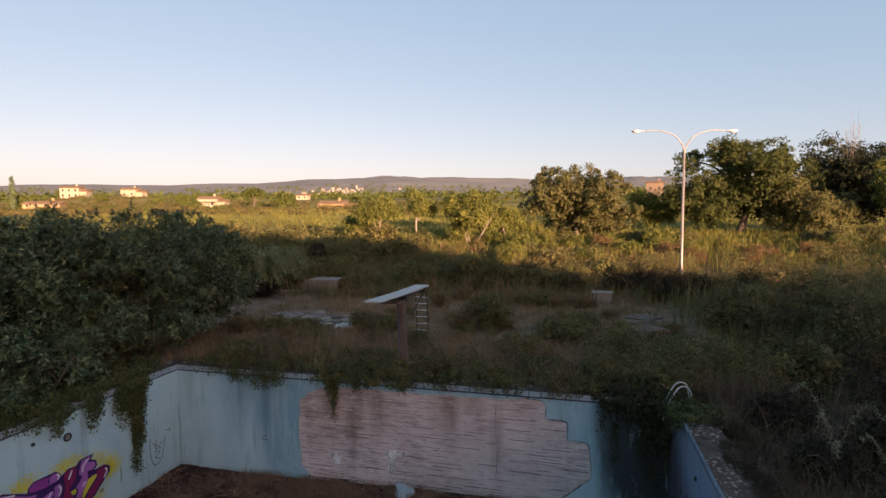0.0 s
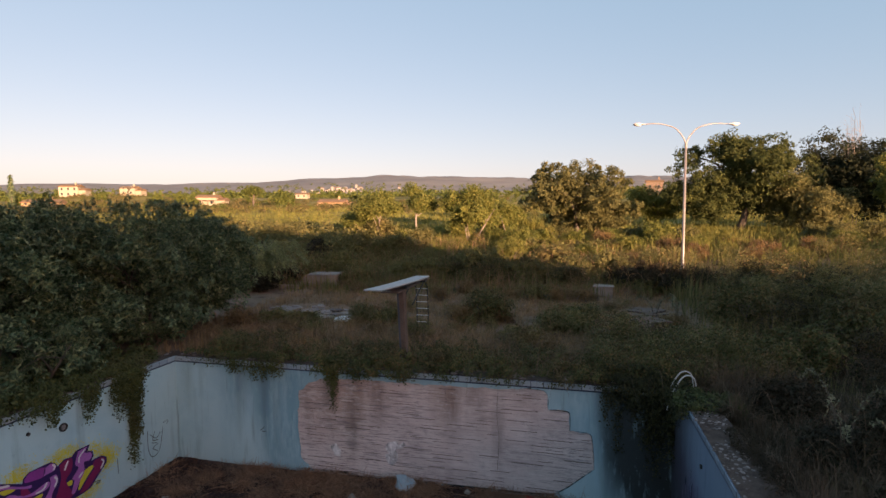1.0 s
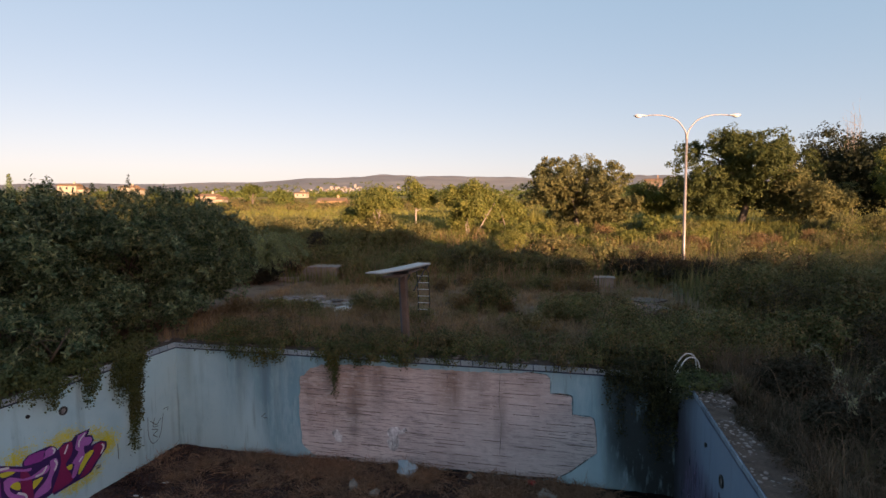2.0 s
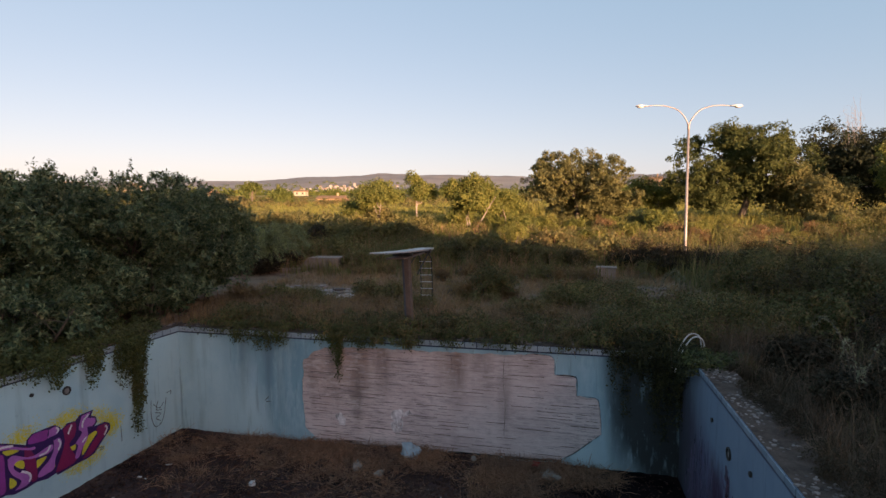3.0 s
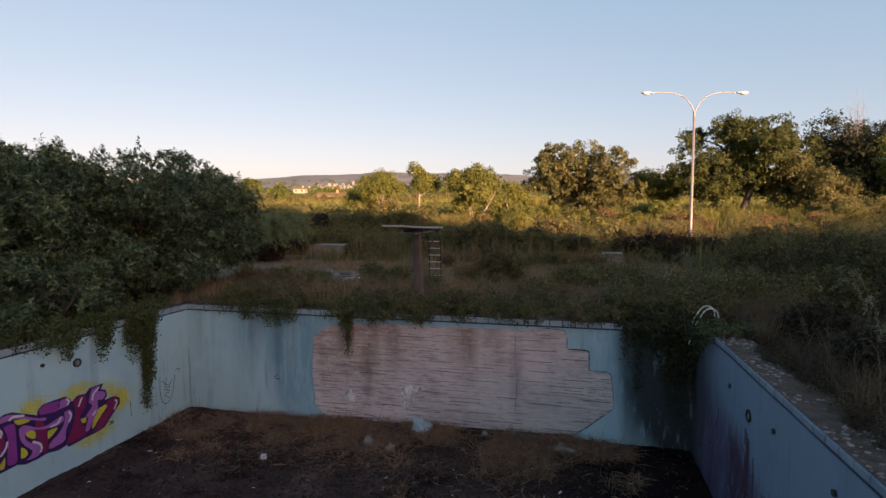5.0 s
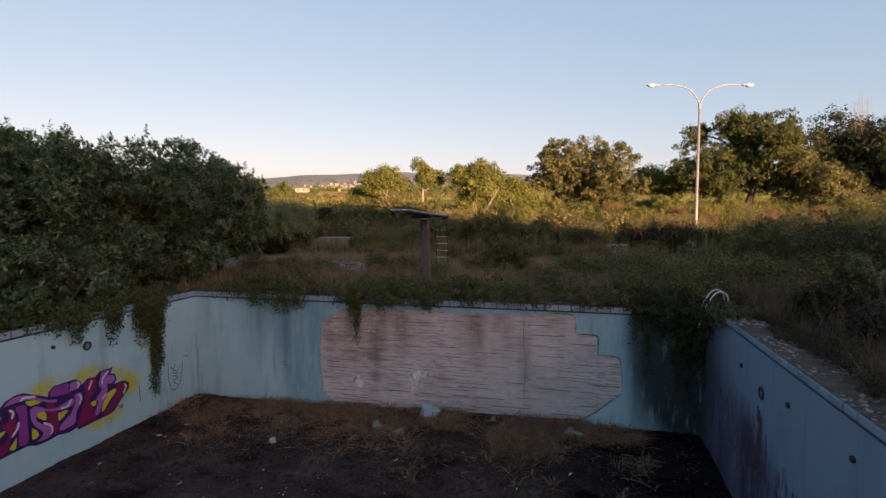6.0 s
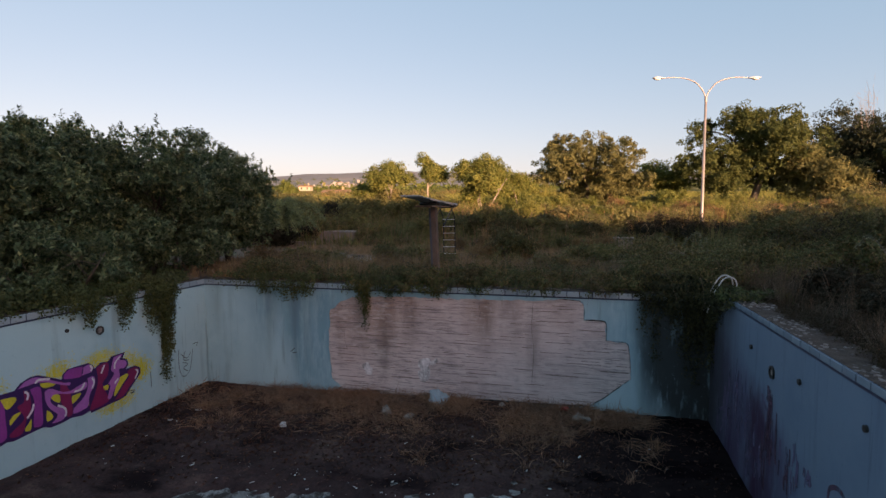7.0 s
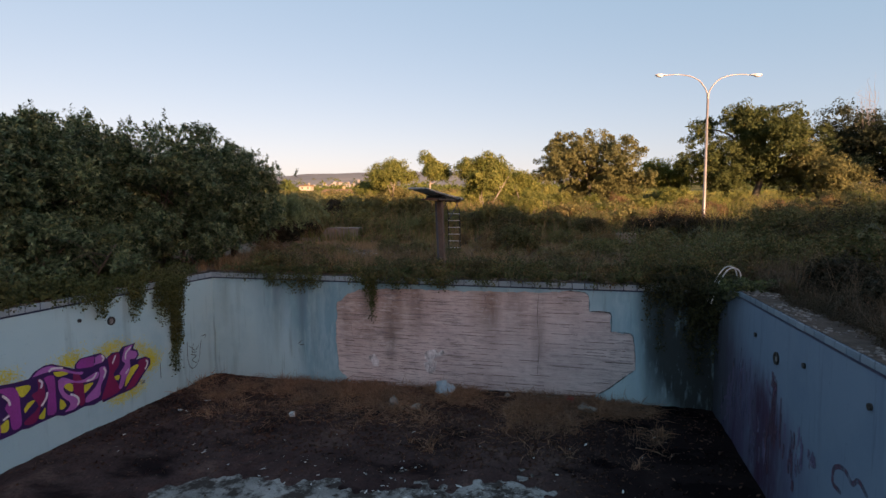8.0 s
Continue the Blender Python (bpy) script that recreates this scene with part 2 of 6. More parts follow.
def dirty_floor():
    """Pale painted concrete, speckled and smeared with dark dirt."""
    m, t, p, o = nodes_of("pale_dirty_concrete")
    v = coords(t)
    c = ramp(t, noise_node(t, v, 1.3, 6), [(0.3, (0.14, 0.135, 0.13)), (0.7, (0.38, 0.37, 0.355))])
    c = blend(t, ramp(t, noise_node(t, v, 2.2, 8, 0.75), [(0.45, (0, 0, 0)), (0.55, (0.95, 0.95, 0.95))]), c, (0.035, 0.026, 0.022))
    grit = noise_node(t, v, 34, 5, 0.7)
    c = blend(t, ramp(t, grit, [(0.55, (0, 0, 0)), (0.66, (0.8, 0.8, 0.8))]), c, (0.06, 0.045, 0.04))
    t.links.new(c, p.inputs["Base Color"])
    p.inputs["Roughness"].default_value = 0.9
    p.inputs["Specular IOR Level"].default_value = 0.15
    bump(t, p, grit, 0.4, 0.01)
    return m


M_PALE = dirty_floor()


def damp_soil():
    """Dark soil, dry and brown in places, black in damp pools and towards the deep corner."""
    m, t, p, o = nodes_of("dark_damp_soil")
    v = coords(t)
    c = ramp(t, noise_node(t, v, 0.8, 6, 0.65), [(0.32, (0.034, 0.019, 0.020)), (0.55, (0.082, 0.047, 0.044)), (0.72, (0.150, 0.092, 0.078))])
    crumbs = noise_node(t, v, 18, 5, 0.7)
    c = blend(t, ramp(t, crumbs, [(0.45, (0, 0, 0)), (0.65, (0.5, 0.5, 0.5))]), c, (0.016, 0.011, 0.011))
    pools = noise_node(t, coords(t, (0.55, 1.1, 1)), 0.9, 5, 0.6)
    blackened = arith(t, "ADD", profile(t, 0, -11.3, 3.7, [(-11.3, 0.0), (-0.6, 0.0), (1.2, 0.75), (3.7, 0.9)]), ramp(t, pools, [(0.54, (0, 0, 0)), (0.64, (0.75, 0.75, 0.75))]))
    c = blend(t, blackened, c, (0.007, 0.004, 0.005))
    t.links.new(c, p.inputs["Base Color"])
    p.inputs["Roughness"].default_value = 1.0
    p.inputs["Specular IOR Level"].default_value = 0.05
    bump(t, p, crumbs, 0.7, 0.02)
    return m


M_DIRT = damp_soil()
M_TILE = grainy("glazed_pale_blue_tile", (0.204, 0.296, 0.343), (0.381, 0.459, 0.491), 4, 0.35, strength=0.08, per_object=0.5)
# Darker copy of the pale tile for the shaded east wall.
M_TILE_E = grainy("glazed_shaded_blue_tile", (0.10, 0.17, 0.23), (0.22, 0.31, 0.37), 4, 0.4, strength=0.08, per_object=0.5)
M_LINE = grainy("dark_blue_tile_line", (0.01, 0.02, 0.05), (0.03, 0.05, 0.10), 6, 0.4, strength=0.1)
M_STONE = grainy("broken_pinkish_paving", (0.045, 0.033, 0.030), (0.315, 0.263, 0.247), 3, 0.9, per_object=0.75)
M_BED = grainy("crumbling_mortar", (0.035, 0.024, 0.021), (0.14, 0.10, 0.085), 4, 0.95, fine=40, strength=0.7, gloss=0.1)
M_FLAKE = grainy("plaster_flake", (0.36, 0.38, 0.38), (0.62, 0.62, 0.60), 5, 0.85, per_object=0.5)
M_RUSTY = grainy("rust_brown_concrete", (0.07, 0.045, 0.036), (0.17, 0.115, 0.09), 2.5, 0.8)
M_BLUEGREY = grainy("dark_blue_grey_face", (0.035, 0.042, 0.052), (0.085, 0.095, 0.11), 3, 0.6)
M_BOARD = grainy("grey_weathered_board", (0.30, 0.30, 0.30), (0.50, 0.49, 0.47), 3, 0.7, stretch=(6, 0.7, 1))
M_STEEL = grainy("dull_white_steel", (0.45, 0.45, 0.44), (0.70, 0.70, 0.68), 8, 0.35, 0.2, strength=0.05)
M_GALV = grainy("galvanised_steel", (0.20, 0.175, 0.16), (0.32, 0.285, 0.265), 5, 0.4, 0.2, strength=0.05)
M_DARKMETAL = grainy("dark_iron", (0.02, 0.02, 0.022), (0.06, 0.055, 0.05), 6, 0.6, 0.3)
M_HEAD = grainy("lamp_head_grey", (0.40, 0.40, 0.40), (0.62, 0.62, 0.62), 6, 0.4, 0.1)
M_GLASS = grainy("milky_lamp_glass", (0.55, 0.56, 0.56), (0.75, 0.76, 0.76), 6, 0.15)
M_BARK = grainy("grey_brown_bark", (0.06, 0.048, 0.038), (0.16, 0.13, 0.10), 4, 0.95, fine=30, strength=0.8, stretch=(1, 1, 0.3))
M_PALEBARK = grainy("pale_fig_bark", (0.18, 0.15, 0.12), (0.34, 0.29, 0.24), 5, 0.9, stretch=(1, 1, 0.4))
M_PLASTER = grainy("cream_house_plaster", (0.271, 0.247, 0.184), (0.362, 0.330, 0.252), 0.8, 0.9, fine=8)
M_TOWN = grainy("far_town_plaster", (0.208, 0.192, 0.176), (0.320, 0.296, 0.272), 0.1, 0.9, fine=2)
M_OCHRE = grainy("ochre_house_plaster", (0.300, 0.200, 0.109), (0.396, 0.274, 0.163), 0.8, 0.9, fine=8)
M_BRICK = grainy("reddish_brick_wall", (0.15, 0.11, 0.08), (0.22, 0.165, 0.125), 1.0, 0.9, fine=8)
M_ROOF = grainy("terracotta_roof_tiles", (0.162, 0.095, 0.052), (0.243, 0.157, 0.090), 2, 0.9, fine=9, strength=0.6)
M_PANE = grainy("dark_window_glass", (0.02, 0.025, 0.03), (0.05, 0.055, 0.06), 3, 0.1, strength=0.02)
M_REDP = paint("red_plastic", (0.55, 0.03, 0.03))
M_WHITEP = paint("dirty_white_plastic", (0.62, 0.62, 0.62))
M_YEL = paint("yellow_spray", (0.62, 0.56, 0.05))
M_PURP = paint("dark_purple_spray", (0.045, 0.012, 0.10))
M_MAG = paint("magenta_spray", (0.34, 0.05, 0.30))
M_PINK = paint("orchid_spray", (0.46, 0.14, 0.46))
M_CRIM = paint("crimson_spray", (0.26, 0.015, 0.09))
M_WHITE = paint("white_spray", (0.72, 0.68, 0.74))
M_INK = paint("black_spray", (0.06, 0.07, 0.08))


def worn_spray(name, col, scale=2.2, cover=0.5):
    """Spray paint worn and washed away in blotches and drips."""
    m, t, p, o = nodes_of(name)
    gone = noise_node(t, coords(t, (1, 1, 0.35)), scale, 6, 0.7)
    p.inputs["Base Color"].default_value = (*col, 1)
    p.inputs["Roughness"].default_value = 0.8
    c = ramp(t, noise_node(t, coords(t), 12, 3), [(0.3, tuple(x * 0.7 for x in col)), (0.7, tuple(x * 1.3 for x in col))])
    t.links.new(c, p.inputs["Base Color"])
    t.links.new(ramp(t, gone, [(cover - 0.1, (0.85, 0.85, 0.85)), (cover + 0.12, (0, 0, 0))]), p.inputs["Alpha"])
    return m


# Black for cracks and for painted shadow lines.
M_CRACK_SHADE = worn_spray("black_crack_and_shade", (0.03, 0.032, 0.032), 2.6, 0.50)
M_CHIP = worn_spray("worn_white_paint", (0.85, 0.84, 0.84), 5.0, 0.56)
M_FADED = worn_spray("faded_violet_spray", (0.13, 0.11, 0.20), 1.8, 0.50)
M_FADED2 = worn_spray("faded_plum_spray", (0.10, 0.045, 0.08), 3.0, 0.54)
M_GREY = grainy("grey_building_render", (0.60, 0.57, 0.53), (0.74, 0.71, 0.67), 0.6, 0.9)

L_BUSH = leafy("laurel_leaves", [(0.050, 0.089, 0.052), (0.091, 0.146, 0.079), (0.137, 0.195, 0.107), (0.218, 0.266, 0.151)], 0.12, 0.40, even=1.35, gloss=0.15)
L_OAK = leafy("oak_leaves", [(0.087, 0.094, 0.045), (0.129, 0.138, 0.059), (0.165, 0.167, 0.075), (0.218, 0.205, 0.097)], 0.35, even=0.85)
L_GREENOAK = leafy("green_oak_leaves", [(0.049, 0.070, 0.027), (0.074, 0.099, 0.035), (0.097, 0.119, 0.044), (0.123, 0.139, 0.055)], 0.3, even=0.85)
# Leaf tone darkened to paint in the shade on the tall right-hand oak.
L_OAK_SHADE = leafy("shaded_oak_leaves", [(0.018, 0.026, 0.018), (0.029, 0.040, 0.024), (0.042, 0.053, 0.029), (0.060, 0.067, 0.037)], 0.2)
L_FIG = leafy("young_tree_leaves", [(0.095, 0.125, 0.035), (0.15, 0.18, 0.052), (0.21, 0.23, 0.07), (0.28, 0.28, 0.10)], 0.45, even=0.85)
L_BRAMBLE = leafy("bramble_leaves", [(0.049, 0.060, 0.031), (0.086, 0.106, 0.046), (0.135, 0.141, 0.059), (0.243, 0.161, 0.091)], 0.15, dry=(0.190, 0.118, 0.078), even=0.95)
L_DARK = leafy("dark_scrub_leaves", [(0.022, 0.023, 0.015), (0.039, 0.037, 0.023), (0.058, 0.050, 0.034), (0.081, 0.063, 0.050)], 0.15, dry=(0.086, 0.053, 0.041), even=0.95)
L_BANK = leafy("bank_leaves", [(0.091, 0.099, 0.041), (0.138, 0.147, 0.060), (0.190, 0.192, 0.078), (0.251, 0.216, 0.104)], 0.3, dry=(0.259, 0.190, 0.099))
L_SILVER = leafy("silvery_leaves", [(0.121, 0.142, 0.092), (0.193, 0.213, 0.151), (0.284, 0.304, 0.234)], 0.3)
L_IVY = leafy("ivy_leaves", [(0.029, 0.052, 0.029), (0.060, 0.091, 0.041), (0.095, 0.123, 0.047), (0.169, 0.167, 0.063)], 0.15, dry=(0.131, 0.118, 0.057))
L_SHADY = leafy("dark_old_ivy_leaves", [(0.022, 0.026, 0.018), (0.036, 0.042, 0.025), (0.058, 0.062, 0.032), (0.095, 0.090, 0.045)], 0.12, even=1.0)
L_WEED = leafy("weed_leaves", [(0.097, 0.105, 0.053), (0.139, 0.150, 0.065), (0.202, 0.192, 0.085), (0.276, 0.211, 0.113)], 0.35, dry=(0.312, 0.187, 0.115), even=0.95)
L_PALEGREEN = leafy("feathery_leaves", [(0.144, 0.178, 0.097), (0.217, 0.267, 0.135), (0.288, 0.337, 0.174)], 0.4)
L_DRY = leafy("dry_grass", [(0.213, 0.130, 0.081), (0.317, 0.192, 0.127), (0.444, 0.278, 0.179), (0.191, 0.175, 0.081)], 0.3)
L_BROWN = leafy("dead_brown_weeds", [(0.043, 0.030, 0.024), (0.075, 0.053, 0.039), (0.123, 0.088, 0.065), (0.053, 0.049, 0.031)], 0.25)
L_RUST = leafy("rusty_dry_weeds", [(0.14, 0.085, 0.05), (0.22, 0.13, 0.07), (0.28, 0.18, 0.10), (0.16, 0.14, 0.06)], 0.35)
L_TAN = leafy("tan_seeding_grass", [(0.115, 0.077, 0.061), (0.169, 0.115, 0.089), (0.236, 0.163, 0.127), (0.149, 0.119, 0.078)], 0.3)
L_STRAW = leafy("straw_grass", [(0.127, 0.061, 0.044), (0.344, 0.186, 0.130), (0.561, 0.339, 0.256)], 0.3)
L_GOLD = leafy("golden_grass", [(0.122, 0.138, 0.038), (0.194, 0.198, 0.060), (0.275, 0.259, 0.085), (0.112, 0.149, 0.038)], 0.35, dry=(0.245, 0.182, 0.076))
L_SCRUB = leafy("field_scrub_leaves", [(0.075, 0.075, 0.030), (0.120, 0.112, 0.045), (0.175, 0.150, 0.066), (0.215, 0.165, 0.085)], 0.3)
L_FAR = leafy("far_tree_leaves", [(0.043, 0.071, 0.026), (0.074, 0.106, 0.034), (0.123, 0.157, 0.043), (0.184, 0.199, 0.065)], 0.3)
L_LITTER = leafy("dead_leaf_litter", [(0.023, 0.009, 0.008), (0.055, 0.025, 0.020), (0.109, 0.052, 0.038), (0.182, 0.103, 0.085)], 0.1)

# ---- builders ----
def link_mesh(name, me, material, parent=None, label=""):
    if material is not None:
        me.materials.append(material)
    ob = new(name, me)
    if parent is not None:
        ob.parent = parent
    return tagged(ob, label)


def part(name, bm, material, parent=None, label="", smooth=False):
    me = bpy.data.meshes.new(name)
    bm.normal_update()
    bm.to_mesh(me)
    bm.free()
    if smooth:
        me.polygons.foreach_set("use_smooth", [True] * len(me.polygons))
    return link_mesh(name, me, material, parent, label)


def thing(name, label, category, m=None, group="", kind=""):
    ob = new(name)
    ob.empty_display_size = 0.2
    if m is not None:
        ob.matrix_basis = m
    return tagged(ob, label, category, group, kind)


def box(bm, x0, x1, y0, y1, z0, z1, bevel=0.0):
    r = bmesh.ops.create_cube(bm, size=1)
    bmesh.ops.transform(bm, verts=r["verts"], matrix=Matrix.Translation(((x0 + x1) / 2, (y0 + y1) / 2, (z0 + z1) / 2)) @ Matrix.Diagonal((x1 - x0, y1 - y0, z1 - z0, 1)))
    if bevel:
        es = list({e for v in r["verts"] for e in v.link_edges})
        bmesh.ops.bevel(bm, geom=es, offset=bevel, segments=2, affect="EDGES", profile=0.6)
    return bm


def a_box(*a, bevel=0.0):
    return box(bmesh.new(), *a, bevel=bevel)


def tube(bm, pts, radii, seg=8, close=True):
    pts = [Vector(p) for p in pts]
    if isinstance(radii, (int, float)):
        radii = [radii] * len(pts)
    rings, side = [], None
    for k, p in enumerate(pts):
        ahead = (pts[min(k + 1, len(pts) - 1)] - pts[max(k - 1, 0)]).normalized()
        if side is None:
            side = ahead.orthogonal().normalized()
        side = (side - ahead * side.dot(ahead)).normalized()
        other = ahead.cross(side)
        rings.append([bm.verts.new(p + float(radii[k]) * (math.cos(a) * side + math.sin(a) * other)) for a in [2 * math.pi * j / seg for j in range(seg)]])
    for a, b in zip(rings, rings[1:]):
        for j in range(seg):
            bm.faces.new((a[j], a[(j + 1) % seg], b[(j + 1) % seg], b[j]))
    if close:
        bm.faces.new(rings[0][::-1])
        bm.faces.new(rings[-1])
    return bm


def spline(pts, n=6):
    """A smooth line through the points."""
    p = [np.array(q, float) for q in pts]
    p = [2 * p[0] - p[1]] + p + [2 * p[-1] - p[-2]]
    out = []
    for k in range(1, len(p) - 2):
        for s in np.linspace(0, 1, n, endpoint=False):
            a, b, c, d = p[k - 1:k + 3]
            out.append(0.5 * (2 * b + (c - a) * s + (2 * a - 5 * b + 4 * c - d) * s * s + (3 * b - a - 3 * c + d) * s ** 3))
    return out + [p[-2]]


def fast_mesh(name, verts, sizes, loops):
    me = bpy.data.meshes.new(name)
    me.vertices.add(len(verts))
    me.vertices.foreach_set("co", np.ascontiguousarray(verts, np.float32).ravel())
    me.loops.add(len(loops))
    me.loops.foreach_set("vertex_index", np.ascontiguousarray(loops, np.int32))
    me.polygons.add(len(sizes))
    starts = np.concatenate(([0], np.cumsum(sizes)[:-1])).astype(np.int32)
    me.polygons.foreach_set("loop_start", starts)
    me.update(calc_edges=True)
    return me


def unit(v):
    return v / np.maximum(np.linalg.norm(v, axis=1, keepdims=True), 1e-9)


def leaf_mesh(name, P, D, L, rng, width=0.5, droop=0.15, N=None):
    """Folded, pointed leaves: base P, way D, length L."""
    n = len(P)
    D = unit(D)
    if N is None:
        N = rng.normal(size=(n, 3)) + np.array([0, 0, 0.6])
    side = unit(np.cross(D, N))
    up = np.cross(side, D)
    L = L[:, None]
    W = L * width * 0.5
    mid = P + D * L * 0.45
    tip = P + D * L - up * L * droop
    v = np.stack([P, mid + side * W + up * L * 0.06, tip, mid - side * W + up * L * 0.06], 1).reshape(-1, 3)
    return fast_mesh(name, v, np.full(n, 4), np.arange(4 * n))


def blade_mesh(name, P, H, rng, width=0.012, lean=0.5):
    """Bent grass blades standing on P, H high."""
    n = len(P)
    a = rng.uniform(0, 2 * math.pi, n)
    out = np.stack([np.cos(a), np.sin(a), np.zeros(n)], 1)
    b = a + math.pi / 2 + rng.normal(0, 0.4, n)
    side = np.stack([np.cos(b), np.sin(b), np.zeros(n)], 1)
    H = H[:, None]
    bend = np.abs(rng.normal(0, lean, n))[:, None]
    w = width * rng.uniform(0.6, 1.4, n)[:, None]
    mid = P + np.array([0, 0, 1]) * H * 0.55 + out * H * bend * 0.25
    tip = P + np.array([0, 0, 1]) * H * (1 - 0.3 * np.minimum(bend, 1.5)) + out * H * bend * 0.8
    v = np.stack([P - side * w, P + side * w, mid + side * w * 0.8, mid - side * w * 0.8, tip], 1).reshape(-1, 3)
    k = 5 * np.arange(n)[:, None]
    loops = np.concatenate([k + [0, 1, 2, 3], k + [3, 2, 4]], 1).ravel()
    return fast_mesh(name, v, np.tile([4, 3], n), loops)


def foliage(rng, clumps, per, size, spread=0.9, up=0.15, tuft=1):
    """Leaves on and in each clump (x, y, z, radius), singly or in star-shaped tufts at the shoots' ends."""
    if tuft > 1:
        c = np.repeat(clumps, max(1, per // tuft), 0)
        n = len(c)
        d = unit(rng.normal(size=(n, 3)))
        d[:, 2] = np.where(d[:, 2] < -0.4, -d[:, 2], d[:, 2])
        r = c[:, 3] * rng.uniform(0.3, 1.0, n) ** 0.5 * rng.uniform(0.75, 1.25, n)
        axis = np.repeat(unit(d + rng.normal(size=(n, 3)) * 0.35 + np.array([0, 0, 0.25])), tuft, 0)
        P = np.repeat(c[:, :3] + d * r[:, None], tuft, 0)
        m = len(P)
        P = P - axis * (size * rng.uniform(0, 0.9, m))[:, None]
        side = unit(np.cross(axis, rng.normal(size=(m, 3))))
        D = unit(side + axis * rng.uniform(-0.1, 0.9, m)[:, None])
        N = unit(axis + rng.normal(size=(m, 3)) * 0.25)
        return P, D, np.repeat(size * rng.uniform(0.7, 1.25, n), tuft) * rng.uniform(0.75, 1.15, m), N
    c = np.repeat(clumps, per, 0)
    n = len(c)
    d = unit(rng.normal(size=(n, 3)))
    d[:, 2] = np.where(d[:, 2] < -0.5, -d[:, 2], d[:, 2])
    r = c[:, 3] * rng.uniform(0.25, 1.0, n) ** 0.5 * rng.uniform(0.75, 1.2, n)
    P = c[:, :3] + d * r[:, None]
    N = unit(d + rng.normal(size=(n, 3)) * 0.5 * spread + np.array([0, 0, up]))
    D = unit(np.cross(N, rng.normal(size=(n, 3))) + d * 0.35 + np.array([0, 0, -0.15]))
    return P, D, size * rng.uniform(0.6, 1.35, n), N


def crown_clumps(rng, n, rx, ry, rz, cr, low=-0.6, rough=0.3, seed=0.0, core=0.5, count=13):
    """Clump centres in an uneven ellipsoid shell round the origin."""
    out, lobes = [], []
    for k in range(count):
        d = rng.normal(size=3)
        d /= np.linalg.norm(d)
        d[2] = max(d[2], low * 0.8)
        s = rng.uniform(0.30, 0.48) * (13 / count) ** 0.4
        lobes.append((d * (1.02 - s) * rng.uniform(0.75, 1.12), s))
    while len(out) < n:
        d = rng.normal(size=3)
        d /= np.linalg.norm(d)
        if rng.random() < 0.22:
            p = d * core * rng.random() ** 0.4
        else:
            c, s = lobes[rng.integers(count)]
            p = c + d * s * rng.uniform(0.55, 1.0) * (1 + rough * noise.noise(Vector(d * 2.3) + Vector((seed, seed * 0.7, 3.1))))
        if p[2] < low:
            continue
        out.append((p[0] * rx, p[1] * ry, p[2] * rz, cr * rng.uniform(0.5, 1.3)))
    return np.array(out)


def smooth(a, b, v):
    s = np.clip((v - a) / (b - a), 0, 1)
    return s * s * (3 - 2 * s)


RIDGE_AZ = [-180, -62, -52, -46, -40, -33, -29, -20, -12, -5, 0, 6, 14, 40, 180]
RIDGE_EL = [0.6, 1.6, 2.27, 2.45, 2.65, 2.85, 3.2, 3.75, 3.5, 3.3, 3.25, 3.4, 2.9, 2.4, 0.6]


def terrain(x, y):
    """Height of the ground: level deck, a bank behind it, fields rising to the hills."""
    x, y = np.asarray(x, float), np.asarray(y, float)
    r = np.hypot(x, y)
    z = 1.6 * smooth(26, 46, y) + 0.04 * np.clip(y - 45, 0, 300) + 0.03 * np.clip(y - 345, 0, 700)
    el = np.interp(np.degrees(np.arctan2(x, y)), RIDGE_AZ, RIDGE_EL)
    ridge = np.tan(np.radians(el)) * 3300
    k = smooth(1100, 3300, r)
    z = z * (1 - k) + ridge * k
    z = z + 0.10 * np.sin(x * 0.31 + 1) * np.sin(y * 0.27) * smooth(18, 40, y) + 1.2 * np.sin(x * 0.021) * np.sin(y * 0.017 + 2) * smooth(90, 300, r)
    z = z - 3.4 * np.exp(-((x + 100) ** 2 + (y - 212) ** 2) / 2400.0)
    z = z + 4.9 * np.exp(-((x + 272) ** 2 + (y - 259) ** 2) / 2000.0) + 1.0 * np.exp(-((x + 227) ** 2 + (y - 186) ** 2) / 600.0)
    z = z + 9 * np.sin(x * 0.0051 + 0.6) * np.sin(y * 0.0043) * smooth(1200, 2600, r) * (1 - smooth(2600, 3300, r))
    z = z + (3.5 * np.sin(x * 0.017) + 2.5 * np.sin(x * 0.041 + 1.3) + 1.5 * np.sin(x * 0.093 + 0.4)) * smooth(2300, 3200, r)
    return z


def on_ground(rng, n, x0, x1, y0, y1, keep=None):
    p = np.stack([rng.uniform(x0, x1, n), rng.uniform(y0, y1, n)], 1)
    if keep is not None:
        p = p[keep(p[:, 0], p[:, 1])]
    return np.column_stack([p, terrain(p[:, 0], p[:, 1])])


def patchy(x, y, scale, cut, seed=0.0):
    return np.array([noise.noise(Vector((a * scale, b * scale, seed))) > cut for a, b in zip(x, y)])


def stuff(name, me, material, label, category):
    return tagged(link_mesh(name, me, material), label, category, "", "stuff")


